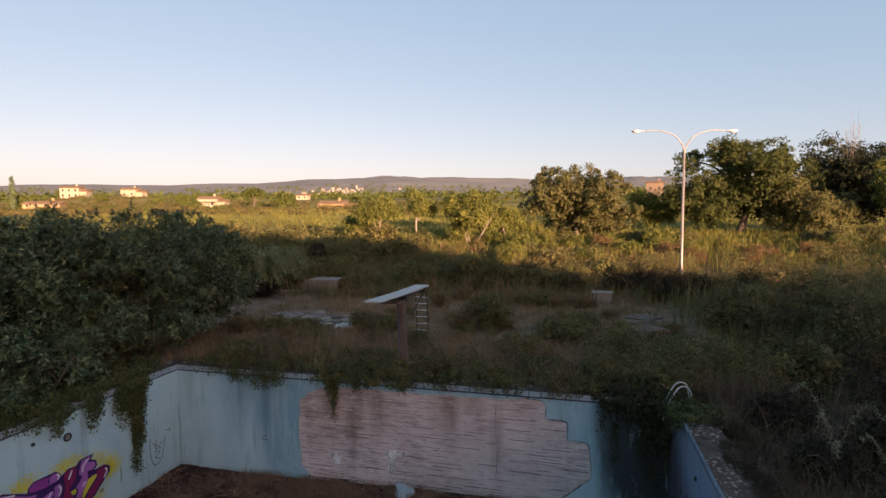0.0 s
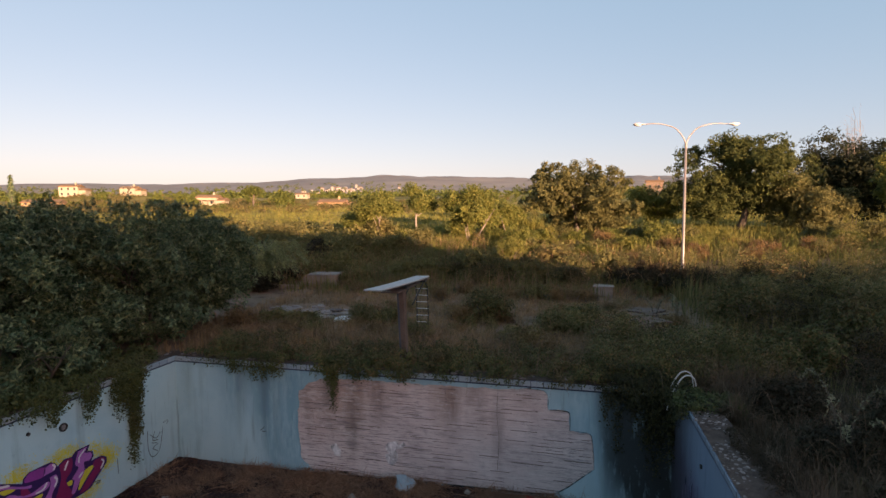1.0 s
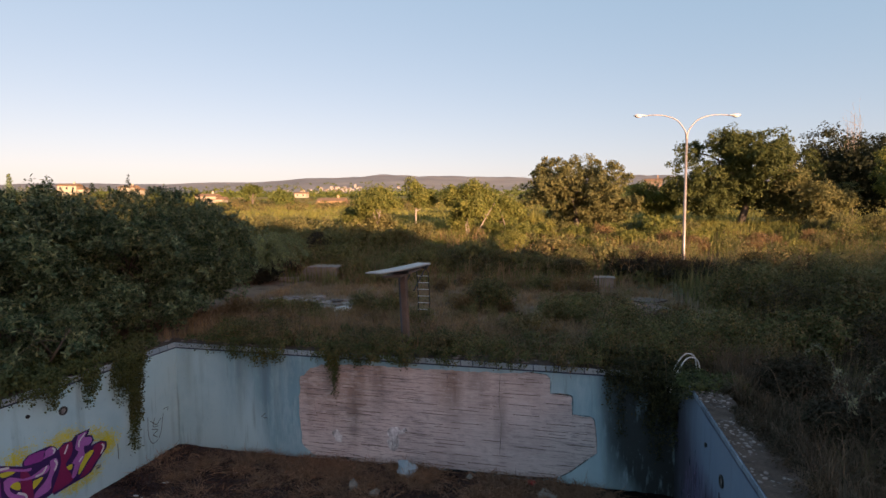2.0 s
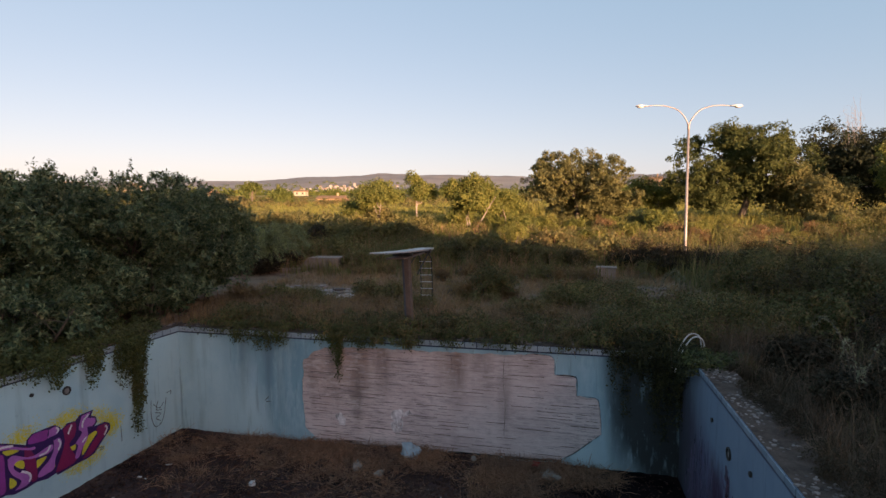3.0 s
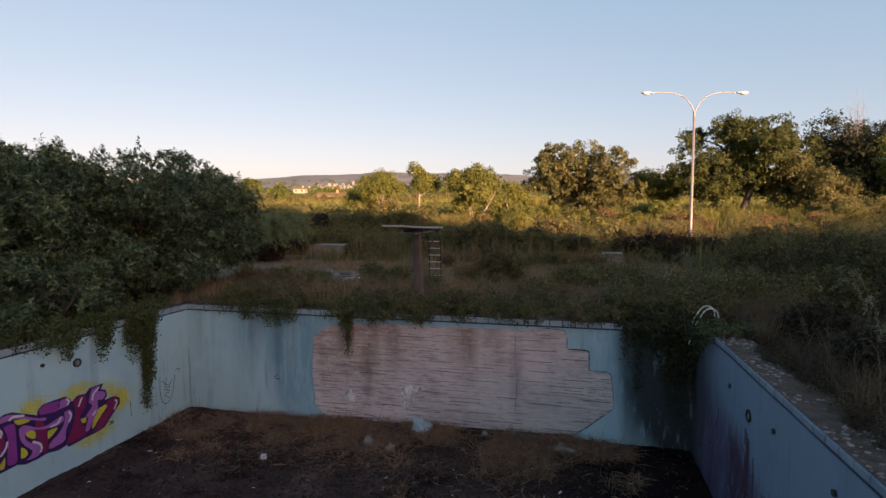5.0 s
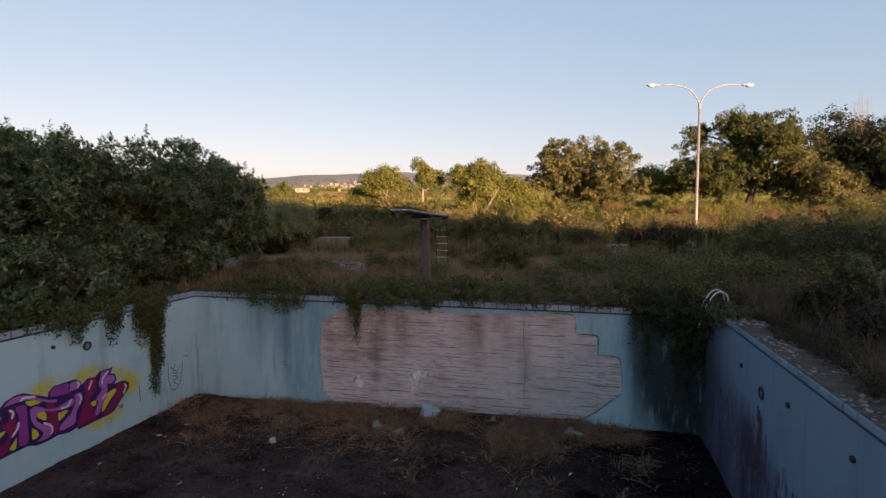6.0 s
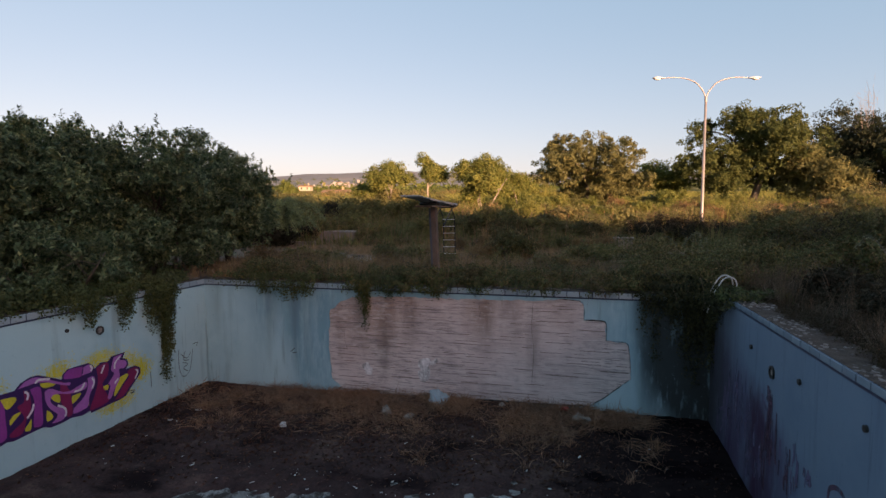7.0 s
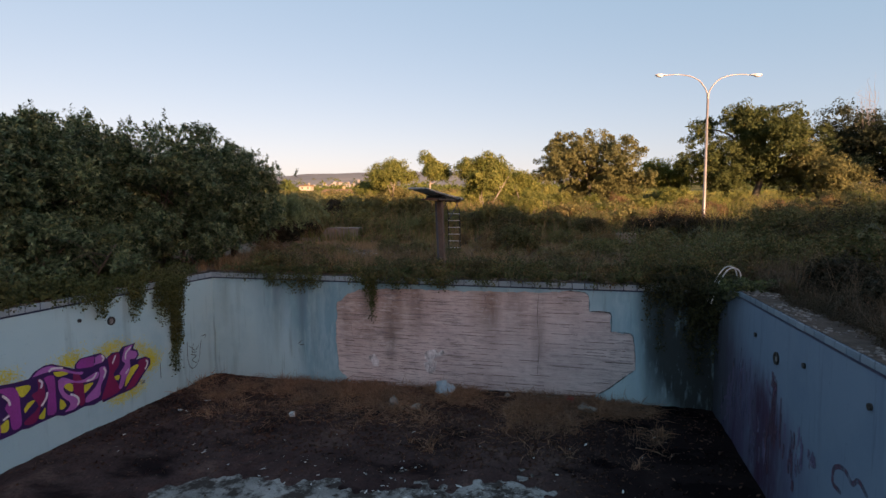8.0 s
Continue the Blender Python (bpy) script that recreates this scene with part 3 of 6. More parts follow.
def limbs(bm, base, top, r, targets, rng, bend=0.15):
    """A tapered trunk with limbs that reach into the crown."""
    base, top = np.array(base, float), np.array(top, float)
    mid = (base + top) / 2 + rng.normal(0, bend, 3) * np.array([1, 1, 0.2])
    line = spline([base, mid, top], 5)
    tube(bm, line, list(np.linspace(r, r * 0.45, len(line))), 8)
    for q in targets:
        s = rng.uniform(0.35, 0.95)
        a = line[int(s * (len(line) - 1))]
        m = (a + q) / 2 + rng.normal(0, bend, 3) + np.array([0, 0, 0.12 * np.linalg.norm(q - a)])
        l2 = spline([a, m, q], 4)
        tube(bm, l2, list(np.linspace(r * 0.4, r * 0.06, len(l2))), 5)
    return bm


def tree(name, label, x, y, height, rx, ry, rz, crown_z, n, cr, per, leaf, leaf_mat, bark, seed, trunk_r=0.2, low=-0.6, rough=0.3, width=0.5, stems=1, core=0.5, spread=0.9, lobes=13, tuft=1, hollows=()):
    """One tree or big shrub: trunk (or stems) with limbs, and a crown of leaves."""
    rng = np.random.default_rng(seed)
    z = float(terrain(x, y))
    t = thing(name, label, "tree" if "tree" in name else "shrub", pose(x, y, z - 0.05))
    cl = crown_clumps(rng, n, rx, ry, rz, cr, low, rough, seed * 1.3, core, lobes)
    cl[:, 2] += crown_z
    cl[:, 2] = np.maximum(cl[:, 2], cl[:, 3] * 0.3)
    for a, b, c, rad in hollows:  # dark gaps between the boughs
        cl = cl[np.linalg.norm(cl[:, :3] - np.array([a - x, b - y, c - z]), axis=1) > rad]
    n = len(cl)
    bm = bmesh.new()
    for s in range(stems):
        b = np.array([rng.normal(0, 0.25 * (stems > 1)), rng.normal(0, 0.25 * (stems > 1)), 0])
        tip = np.array([b[0] + rng.normal(0, rx * 0.15 + 0.1 * rx * (stems > 1)), b[1] + rng.normal(0, ry * 0.15), crown_z + 0.2 * rz])
        limbs(bm, b, tip, trunk_r / stems ** 0.5, [cl[k, :3] for k in rng.choice(n, 9 if stems == 1 else 4)], rng)
    part("trunk", bm, bark, t, smooth=True)
    P, D, L, N = foliage(rng, cl, per, leaf, spread, 0.15, tuft)
    link_mesh("crown", leaf_mesh("crown", P, D, L, rng, width, N=N), leaf_mat, t)
    return t

# ---- the ground, one sheet out to the hills, open over the pool ----
PX0, PX1, PY0, PY1 = -11.3, 3.7, -10.6, 14.4  # inner faces of the pool
FLOOR = -3.45


def graded(a, b, near, step, grow):
    out, p, s = [near], near, step
    while p < b:
        p, s = p + s, s * grow
        out.append(min(p, b))
    p, s = near, step
    while p > a:
        p, s = p - s, s * grow
        out.append(max(p, a))
    return out


def make_ground():
    xs = np.array(sorted(set([round(v, 3) for v in graded(-4300, 3600, -4, 1.1, 1.045)] + [PX0 - 0.3, PX1 + 0.25])))
    ys = np.array(sorted(set([round(v, 3) for v in graded(-900, 4200, 22, 1.1, 1.045)] + [PY0 - 0.3, PY1 + 0.3])))
    X, Y = np.meshgrid(xs, ys)
    Z = terrain(X, Y) - 0.02
    v = np.stack([X, Y, Z], 2).reshape(-1, 3)
    nx = len(xs)
    quads = []
    for j in range(len(ys) - 1):
        for i in range(nx - 1):
            cx, cy = (xs[i] + xs[i + 1]) / 2, (ys[j] + ys[j + 1]) / 2
            if PX0 - 0.3 < cx < PX1 + 0.25 and PY0 - 0.3 < cy < PY1 + 0.3:
                continue
            quads.append((j * nx + i, j * nx + i + 1, (j + 1) * nx + i + 1, (j + 1) * nx + i))
    me = fast_mesh("ground", v, np.full(len(quads), 4), np.array(quads).ravel())
    me.polygons.foreach_set("use_smooth", [True] * len(quads))
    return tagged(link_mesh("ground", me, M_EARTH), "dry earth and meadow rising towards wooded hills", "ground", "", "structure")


make_ground()


# ---- the pool shell ----
def ragged(pts, step, amp, rng):
    """A closed outline broken into small uneven steps."""
    out = []
    for a, b in zip(pts, pts[1:] + pts[:1]):
        a, b = np.array(a), np.array(b)
        n = max(1, int(np.linalg.norm(b - a) / step))
        for k in range(n):
            p = a + (b - a) * k / n
            out.append(p + (rng.normal(0, amp, 2) if k else 0))
    return out


def sheet_with_hole(outer, hole, thick, place):
    """A plate with a ragged hole; place(u, v, depth) gives the point."""
    bm = bmesh.new()
    for loop in (outer, hole):
        if not loop:
            continue
        vs = [bm.verts.new((p[0], p[1], 0)) for p in loop]
        for a, b in zip(vs, vs[1:] + vs[:1]):
            bm.edges.new((a, b))
    bmesh.ops.triangle_fill(bm, use_beauty=True, use_dissolve=False, edges=bm.edges[:], normal=(0, 0, 1))
    r = bmesh.ops.extrude_face_region(bm, geom=bm.faces[:])
    for v in [g for g in r["geom"] if isinstance(g, bmesh.types.BMVert)]:
        v.co.z = thick
    for v in bm.verts:
        v.co = place(*v.co)
    bmesh.ops.recalc_face_normals(bm, faces=bm.faces[:])
    return bm


rng = np.random.default_rng(3)
PATCH = [(-6.9, -0.82), (-6.55, -0.55), (-5.9, -0.38), (-4.65, -0.34), (-2.8, -0.33), (-0.55, -0.29), (-0.1, -0.23), (0.43, -0.26), (0.54, -0.36), (0.55, -0.78), (1.06, -0.78),
         (1.13, -0.86), (1.13, -1.31), (1.62, -1.33), (1.70, -1.42), (1.78, -2.31), (1.57, -2.48), (1.07, -2.91), (0.7, -3.15), (-0.05, -3.2), (-1.63, -3.22), (-3.46, -3.25),
         (-5.03, -3.3), (-6.41, -3.34), (-6.88, -2.94), (-6.97, -1.97)]
wall_n = thing("pool_wall_north", "pool end wall, blue render fallen off a concrete patch", "pool wall", kind="structure")
part("core", a_box(PX0 - 0.3, PX1 + 0.25, PY1 + 0.022, PY1 + 0.3, FLOOR - 0.3, -0.01), M_BARE, wall_n, "pinkish board-marked concrete")
hole = ragged(PATCH, 0.12, 0.014, rng)
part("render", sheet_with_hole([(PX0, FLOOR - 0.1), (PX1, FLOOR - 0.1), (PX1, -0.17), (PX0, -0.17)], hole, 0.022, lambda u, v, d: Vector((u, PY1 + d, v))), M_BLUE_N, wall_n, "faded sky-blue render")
wall_w = thing("pool_wall_west", "long pool side wall in faded pale blue render", "pool wall", kind="structure")
part("render", a_box(PX0 - 0.3, PX0, PY0, PY1 + 0.022, FLOOR - 0.3, -0.01), M_BLUE, wall_w)
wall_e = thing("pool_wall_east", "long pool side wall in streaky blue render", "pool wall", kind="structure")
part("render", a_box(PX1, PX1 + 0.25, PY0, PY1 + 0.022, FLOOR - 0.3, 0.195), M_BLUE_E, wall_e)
wall_s = thing("pool_wall_south", "pool end wall in faded pale blue render", "pool wall", kind="structure")
part("render", a_box(PX0 - 0.3, PX1 + 0.25, PY0 - 0.3, PY0, FLOOR - 0.3, 0.0), M_BLUE, wall_s)
pool_floor = thing("pool_floor", "pale painted concrete pool floor under dirt", "pool floor", kind="structure")
part("slab", a_box(PX0, PX1, PY0, PY1, FLOOR - 0.25, FLOOR), M_PALE, pool_floor)


SOIL_X = [-11.3, -8.4, -7.6, -6.6, -6.0, -5.3, -4.7, -3.2, -2.0, -0.9, -0.2, 0.8, 3.7]
SOIL_Y = [6.0, 7.0, 7.9, 8.9, 9.1, 8.7, 9.1, 9.2, 9.3, 10.0, 9.6, 8.8, 8.0]


def dirt_height(x, y):
    """Soil drifted against the end wall, thinning out towards the shallow side."""
    line = np.interp(x, SOIL_X, SOIL_Y)
    edge = smooth(-0.7, 0.9, y - line + 0.55 * noise.noise(Vector((x * 1.7, y * 1.7, 5))) + 0.55 * noise.noise(Vector((x * 5, y * 5, 8))))
    rise = 0.05 * noise.noise(Vector((x * 0.9, y * 0.9, 9))) + 0.03 * noise.noise(Vector((x * 4, y * 4, 2)))
    return FLOOR - 0.05 + 0.13 * float(edge) + rise + 0.13 * float(smooth(10.5, 14.0, y)) * float(smooth(-9, -2, x))


def make_dirt():
    xs, ys = np.linspace(PX0 + 0.01, PX1 - 0.01, 260), np.linspace(4.5, PY1 + 0.021, 170)
    v = [(x, y, dirt_height(x, y)) for y in ys for x in xs]
    n = len(xs)
    q = [(j * n + i, j * n + i + 1, (j + 1) * n + i + 1, (j + 1) * n + i) for j in range(len(ys) - 1) for i in range(n - 1)]
    me = fast_mesh("soil", np.array(v), np.full(len(q), 4), np.array(q).ravel())
    me.polygons.foreach_set("use_smooth", [True] * len(q))
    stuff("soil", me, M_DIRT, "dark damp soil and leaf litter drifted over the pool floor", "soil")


make_dirt()


# board marks in the bare concrete, within the patch
def inside(u, v, poly):
    hit = False
    for (a, b), (c, d) in zip(poly, poly[1:] + poly[:1]):
        if (b > v) != (d > v) and u < (c - a) * (v - b) / (d - b) + a:
            hit = not hit
    return hit


def board_marks():
    dirt = np.random.default_rng(55)
    z = -3.28
    while z < -0.32:
        h = rng.uniform(0.075, 0.115)
        x = -6.95 + rng.uniform(-1.5, 0)
        while x < 1.75:
            w = rng.uniform(1.2, 3.1)
            u0, u1 = x + 0.004, x + w - 0.004
            u = np.arange(u0, u1, 0.04)
            ok = [k for k in u if inside(k, z, PATCH) and inside(k, z + h, PATCH)]
            if ok and rng.random() < 0.86:
                u0, u1 = max(u0, min(ok) + 0.03), min(u1, max(ok) - 0.03)
                if u1 - u0 > 0.15:
                    proud = rng.uniform(0.002, 0.014)
                    bm = bmesh.new()
                    box(bm, u0, u1, PY1 + 0.022 - proud, PY1 + 0.03, z + rng.uniform(0.003, 0.012), z + h - 0.002)
                    part("board_mark", bm, M_BARE, wall_n)
                    if dirt.random() < 0.6:
                        a = u0 + dirt.uniform(0, 0.6) * (u1 - u0)
                        b = min(u1, a + dirt.uniform(0.25, 1.1))
                        line = bmesh.new()
                        box(line, a, b, PY1 + 0.004, PY1 + 0.03, z - 0.002, z + dirt.uniform(0.003, 0.009))
                        part("joint", line, M_RUSTY, wall_n)
            x += w
        z += h


# tiles along the water line, over a dark line
def band(wall, along, fixed, a0, a1, z0, z1, inward, material):
    """One course of tiles: along 'x' or 'y', face at fixed, standing proud by inward."""
    size, meshes = 0.335, []
    for k in range(3):
        bm = bmesh.new()
        d = (0.016, 0.020, 0.013)[k]
        box(bm, 0.011, size - 0.011, 0, d, z0 + 0.006, z1 - 0.004, bevel=0.004)
        me = bpy.data.meshes.new("tile")
        bm.to_mesh(me)
        bm.free()
        me.materials.append(material)
        meshes.append(me)
    p = a0
    while p + size <= a1 + 0.01:
        o = new("tile", meshes[rng.integers(3)])
        o.parent = wall
        if along == "x":
            o.matrix_basis = Matrix.Translation((p + size, fixed, 0)) @ pose(0, 0, 0, 0, 0, 180)
        elif inward > 0:
            o.matrix_basis = Matrix.Translation((fixed, p + size, 0)) @ pose(0, 0, 0, 0, 0, -90)
        else:
            o.matrix_basis = Matrix.Translation((fixed, p, 0)) @ pose(0, 0, 0, 0, 0, 90)
        p += size


part("dark_line", a_box(PX0 + 0.01, PX1 - 0.01, PY1 - 0.009, PY1 + 0.022, -0.20, -0.165), M_LINE, wall_n, "thin dark blue tile line")
part("backing", a_box(PX0, PX1, PY1 + 0.001, PY1 + 0.0215, -0.168, -0.005), M_LINE, wall_n)
part("backing", a_box(PX0 - 0.01, PX0 + 0.004, PY0 + 0.01, PY1 - 0.02, -0.164, -0.012), M_LINE, wall_w)
part("backing", a_box(PX1 - 0.004, PX1 + 0.01, PY0 + 0.01, PY1 - 0.02, 0.086, 0.191), M_LINE, wall_e)
part("dark_line", a_box(PX0 - 0.01, PX0 + 0.009, PY0 + 0.01, PY1 - 0.02, -0.20, -0.165), M_LINE, wall_w, "thin dark blue tile line")
part("dark_line", a_box(PX1 - 0.009, PX1 + 0.01, PY0 + 0.01, PY1 - 0.02, 0.052, 0.085), M_LINE, wall_e, "thin dark blue tile line")


# ---- unseen building behind the camera, its profile shaped to shade the pool ----
def shading_block():
    t = thing("building", "unseen plain building, added and shaped to shade the pool", "building", kind="structure")
    bm = bmesh.new()
    prof = [(165, 0), (165, 20.8), (124, 20.8), (113, 18.6), (99, 17.0), (90.5, 16.5), (87.5, 18.6), (82.5, 20.3), (64.5, 20.3), (62.5, 19.0), (-2.5, 19.0), (-2.5, 0)]
    lo = [bm.verts.new((x, -60, z)) for x, z in prof]
    hi = [bm.verts.new((x, -74, z)) for x, z in prof]
    bm.faces.new(lo[::-1])
    bm.faces.new(hi)
    for k in range(len(prof)):
        j = (k + 1) % len(prof)
        bm.faces.new((lo[k], lo[j], hi[j], hi[k]))
    bmesh.ops.recalc_face_normals(bm, faces=bm.faces[:])
    part("wall", bm, M_GREY, t)


shading_block()

# ---- diving board on its pillar, with a ladder ----
def diving_board():
    t = thing("diving_board", "grey diving board on a rust-brown concrete pillar with a ladder", "diving board", pose(-3.87, 15.25, 0))
    bm = bmesh.new()
    n = 12
    rows = []
    for k in range(n + 1):
        y = -2.35 + 4.7 * k / n
        z = 2.585 - 0.2 * k / n - 0.02 * math.sin(math.pi * k / n)
        th = 0.035 + 0.03 * (k / n)
        rows.append([bm.verts.new((x, y, z + dz)) for x, dz in ((-0.24, 0), (0.24, 0), (0.25, -0.012), (0.235, -th), (-0.235, -th), (-0.25, -0.012))])
    for a, b in zip(rows, rows[1:]):
        for j in range(6):
            bm.faces.new((a[j], a[(j + 1) % 6], b[(j + 1) % 6], b[j]))
    bm.faces.new(rows[0])
    bm.faces.new(rows[-1][::-1])
    bmesh.ops.recalc_face_normals(bm, faces=bm.faces[:])
    part("board", bm, M_BOARD, t, "weathered grey plank, tip raised")
    for x in (-0.2, 0.2):
        part("runner", tube(bmesh.new(), [(x, -1.1, 2.47), (x, 2.3, 2.30)], 0.025, 6), M_DARKMETAL, t)
    bm = bmesh.new()
    lower = [bm.verts.new((x, y, -0.05)) for x, y in ((0.05, -0.14), (0.19, -0.14), (0.19, 0.13), (0.05, 0.13))]
    upper = [bm.verts.new((x, y, 2.27)) for x, y in ((-0.05, -0.12), (0.09, -0.12), (0.09, 0.18), (-0.05, 0.18))]
    bm.faces.new(lower[::-1]), bm.faces.new(upper)
    for k in range(4):
        bm.faces.new((lower[k], lower[(k + 1) % 4], upper[(k + 1) % 4], upper[k]))
    bmesh.ops.bevel(bm, geom=bm.edges[:], offset=0.015, segments=2, affect="EDGES")
    part("pillar", bm, M_RUSTY, t, "rust-stained concrete pillar")
    bm = bmesh.new()
    lower = [bm.verts.new((x, y, -0.05)) for x, y in ((-0.01, -0.125), (0.049, -0.125), (0.049, 0.11), (-0.01, 0.11))]
    upper = [bm.verts.new((x, y, 2.25)) for x, y in ((-0.11, -0.11), (-0.051, -0.11), (-0.051, 0.16), (-0.11, 0.16))]
    bm.faces.new(lower[::-1]), bm.faces.new(upper)
    for k in range(4):
        bm.faces.new((lower[k], lower[(k + 1) % 4], upper[(k + 1) % 4], upper[k]))
    part("pillar_cheek", bm, M_BLUEGREY, t, "dark blue-grey left side of the pillar")
    part("bracket", box(bmesh.new(), -0.30, 0.24, -0.95, 1.25, 2.272, 2.318, bevel=0.012), M_RUSTY, t, "rusty steel bearing plate")
    part("roller", tube(bmesh.new(), [(-0.3, -0.35, 2.37), (0.3, -0.35, 2.37)], 0.05, 10), M_DARKMETAL, t)
    part("anchor", a_box(-0.26, 0.26, 1.75, 1.95, 2.24, 2.36, bevel=0.01), M_DARKMETAL, t)
    for x in (-0.2, 0.2):
        part("strut", tube(bmesh.new(), [(x, 0.5, 1.7), (x, 1.85, 2.28)], 0.022, 6), M_DARKMETAL, t)
    lad = part("ladder", tube(bmesh.new(), [(-0.46, 3.2, -0.03), (-0.46, 3.17, 1.2), (-0.46, 3.05, 1.95), (-0.46, 2.5, 2.26)], 0.018, 8), M_DARKMETAL, t, "thin iron ladder with pale rungs")
    part("rail", tube(bmesh.new(), [(-0.04, 3.2, -0.03), (-0.04, 3.17, 1.2), (-0.04, 3.05, 1.95), (-0.04, 2.5, 2.26)], 0.018, 8), M_DARKMETAL, lad)
    for k in range(8):
        z = 0.1 + 0.247 * k
        y = 3.19 - 0.03 * z if z < 1.2 else 3.16 - 0.15 * (z - 1.2)
        part("rung", a_box(-0.47, -0.03, y - 0.018, y + 0.018, z - 0.009, z + 0.009), M_STEEL, lad)


diving_board()


# ---- grab rails of the pool ladder ----
def grab_rail(y):
    t = thing("grab_rail", "bent white steel grab rail at the pool corner", "handrail", pose(PX1 - 0.1, y, 0.0) @ Matrix.Scale(0.9, 4), "pool ladder rails")
    pts = spline([(-0.14, 0, -0.4), (-0.02, 0, 0.05), (0.14, 0, 0.40), (0.28, 0, 0.58), (0.44, 0, 0.60), (0.56, 0, 0.46), (0.60, 0, 0.0)], 6)
    part("hoop", tube(bmesh.new(), pts, 0.019, 10), M_STEEL, t, smooth=True)
    bm = bmesh.new()
    bmesh.ops.create_cone(bm, segments=12, radius1=0.05, radius2=0.04, depth=0.04, cap_ends=True, matrix=Matrix.Translation((0.60, 0, 0.01)))
    part("flange", bm, M_STEEL, t)


grab_rail(14.3), grab_rail(13.95)


# ---- two-armed street lamp ----
def street_lamp():
    x, y = 7.3, 32.75
    z = float(terrain(x, y))
    t = thing("street_lamp", "tall pale street lamp with two curved arms", "street lamp", pose(x, y, z, 0, 0, 14))
    top = 8.35 - z
    part("pole", tube(bmesh.new(), [(0, 0, -0.2), (0, 0, 1.2), (0, 0, 1.25), (0, 0, top)], [0.10, 0.095, 0.085, 0.06], 14), M_GALV, t, smooth=True)
    part("collar", tube(bmesh.new(), [(0, 0, top - 0.25), (0, 0, top + 0.06)], 0.07, 14), M_GALV, t)
    for s in (-1, 1):
        arm = spline([(0.03 * s, 0, top), (0.16 * s, 0, top + 0.33), (0.60 * s, 0, top + 0.82), (1.25 * s, 0, top + 1.05), (1.85 * s, 0, top + 1.10), (2.42 * s, 0, top + 1.06)], 6)
        a = part("arm", tube(bmesh.new(), arm, list(np.linspace(0.038, 0.026, len(arm))), 8), M_GALV, t, smooth=True)
        bm = bmesh.new()
        line = [(2.32, 0.05), (2.42, 0.07), (2.57, 0.10), (2.72, 0.13), (2.87, 0.12), (2.99, 0.07), (3.03, 0.02)]
        rings = []
        for u, r in line:
            rings.append([bm.verts.new((u * s, 1.25 * r * math.cos(a2), top + 1.06 + (0.75 if math.sin(a2) > 0 else 0.35) * r * math.sin(a2))) for a2 in [2 * math.pi * j / 14 for j in range(14)]])
        for p, q in zip(rings, rings[1:]):
            for j in range(14):
                bm.faces.new((p[j], p[(j + 1) % 14], q[(j + 1) % 14], q[j]))
        bm.faces.new(rings[0]), bm.faces.new(rings[-1])
        bmesh.ops.recalc_face_normals(bm, faces=bm.faces[:])
        part("lamp_head", bm, M_HEAD, t, "grey cobra lamp head", smooth=True)
        bm = bmesh.new()
        bmesh.ops.create_uvsphere(bm, u_segments=14, v_segments=8, radius=1, matrix=Matrix.Translation((2.75 * s, 0, top + 1.025)) @ Matrix.Diagonal((0.2, 0.125, 0.075, 1)))
        part("lamp_glass", bm, M_GLASS, t, "milky bulging lamp glass", smooth=True)


street_lamp()


# ---- concrete blocks and bare slabs on the deck ----
def block(name, label, x, y, w, d, h, turn, lean=0.0, cap=True):
    z = float(terrain(x, y))
    t = thing(name, label, "concrete block", pose(x, y, z - 0.05, 0, 0, turn))
    bm = bmesh.new()
    lo = [bm.verts.new(p) for p in ((-w / 2, -d / 2, 0), (w / 2, -d / 2, 0), (w / 2, d / 2, 0), (-w / 2, d / 2, 0))]
    hi = [bm.verts.new(p) for p in ((-w / 2 + lean, -d / 2, h), (w / 2, -d / 2, h), (w / 2, d / 2, h), (-w / 2 + lean, d / 2, h))]
    bm.faces.new(lo[::-1]), bm.faces.new(hi)
    for k in range(4):
        bm.faces.new((lo[k], lo[(k + 1) % 4], hi[(k + 1) % 4], hi[k]))
    bmesh.ops.bevel(bm, geom=bm.edges[:], offset=0.03, segments=2, affect="EDGES")
    part("body", bm, M_CONC, t)
    if cap:
        part("cap", box(bmesh.new(), -w / 2 + lean - 0.05, w / 2 + 0.05, -d / 2 - 0.05, d / 2 + 0.05, h - 0.005, h + 0.07, bevel=0.015), M_CONC, t, "thin worn capping slab")
    return t


block("concrete_block", "weathered concrete block with sloping side among weeds", -13.9, 29.8, 2.5, 1.5, 0.72, 4, 0.6, False)
block("concrete_block", "small pale concrete box among weeds", 2.75, 28.9, 0.95, 0.7, 0.5, -4, 0.0)
block("concrete_kerb", "low concrete kerb on the overgrown deck", -16.2, 28.2, 3.4, 0.3, 0.22, 8, 0.0, False)


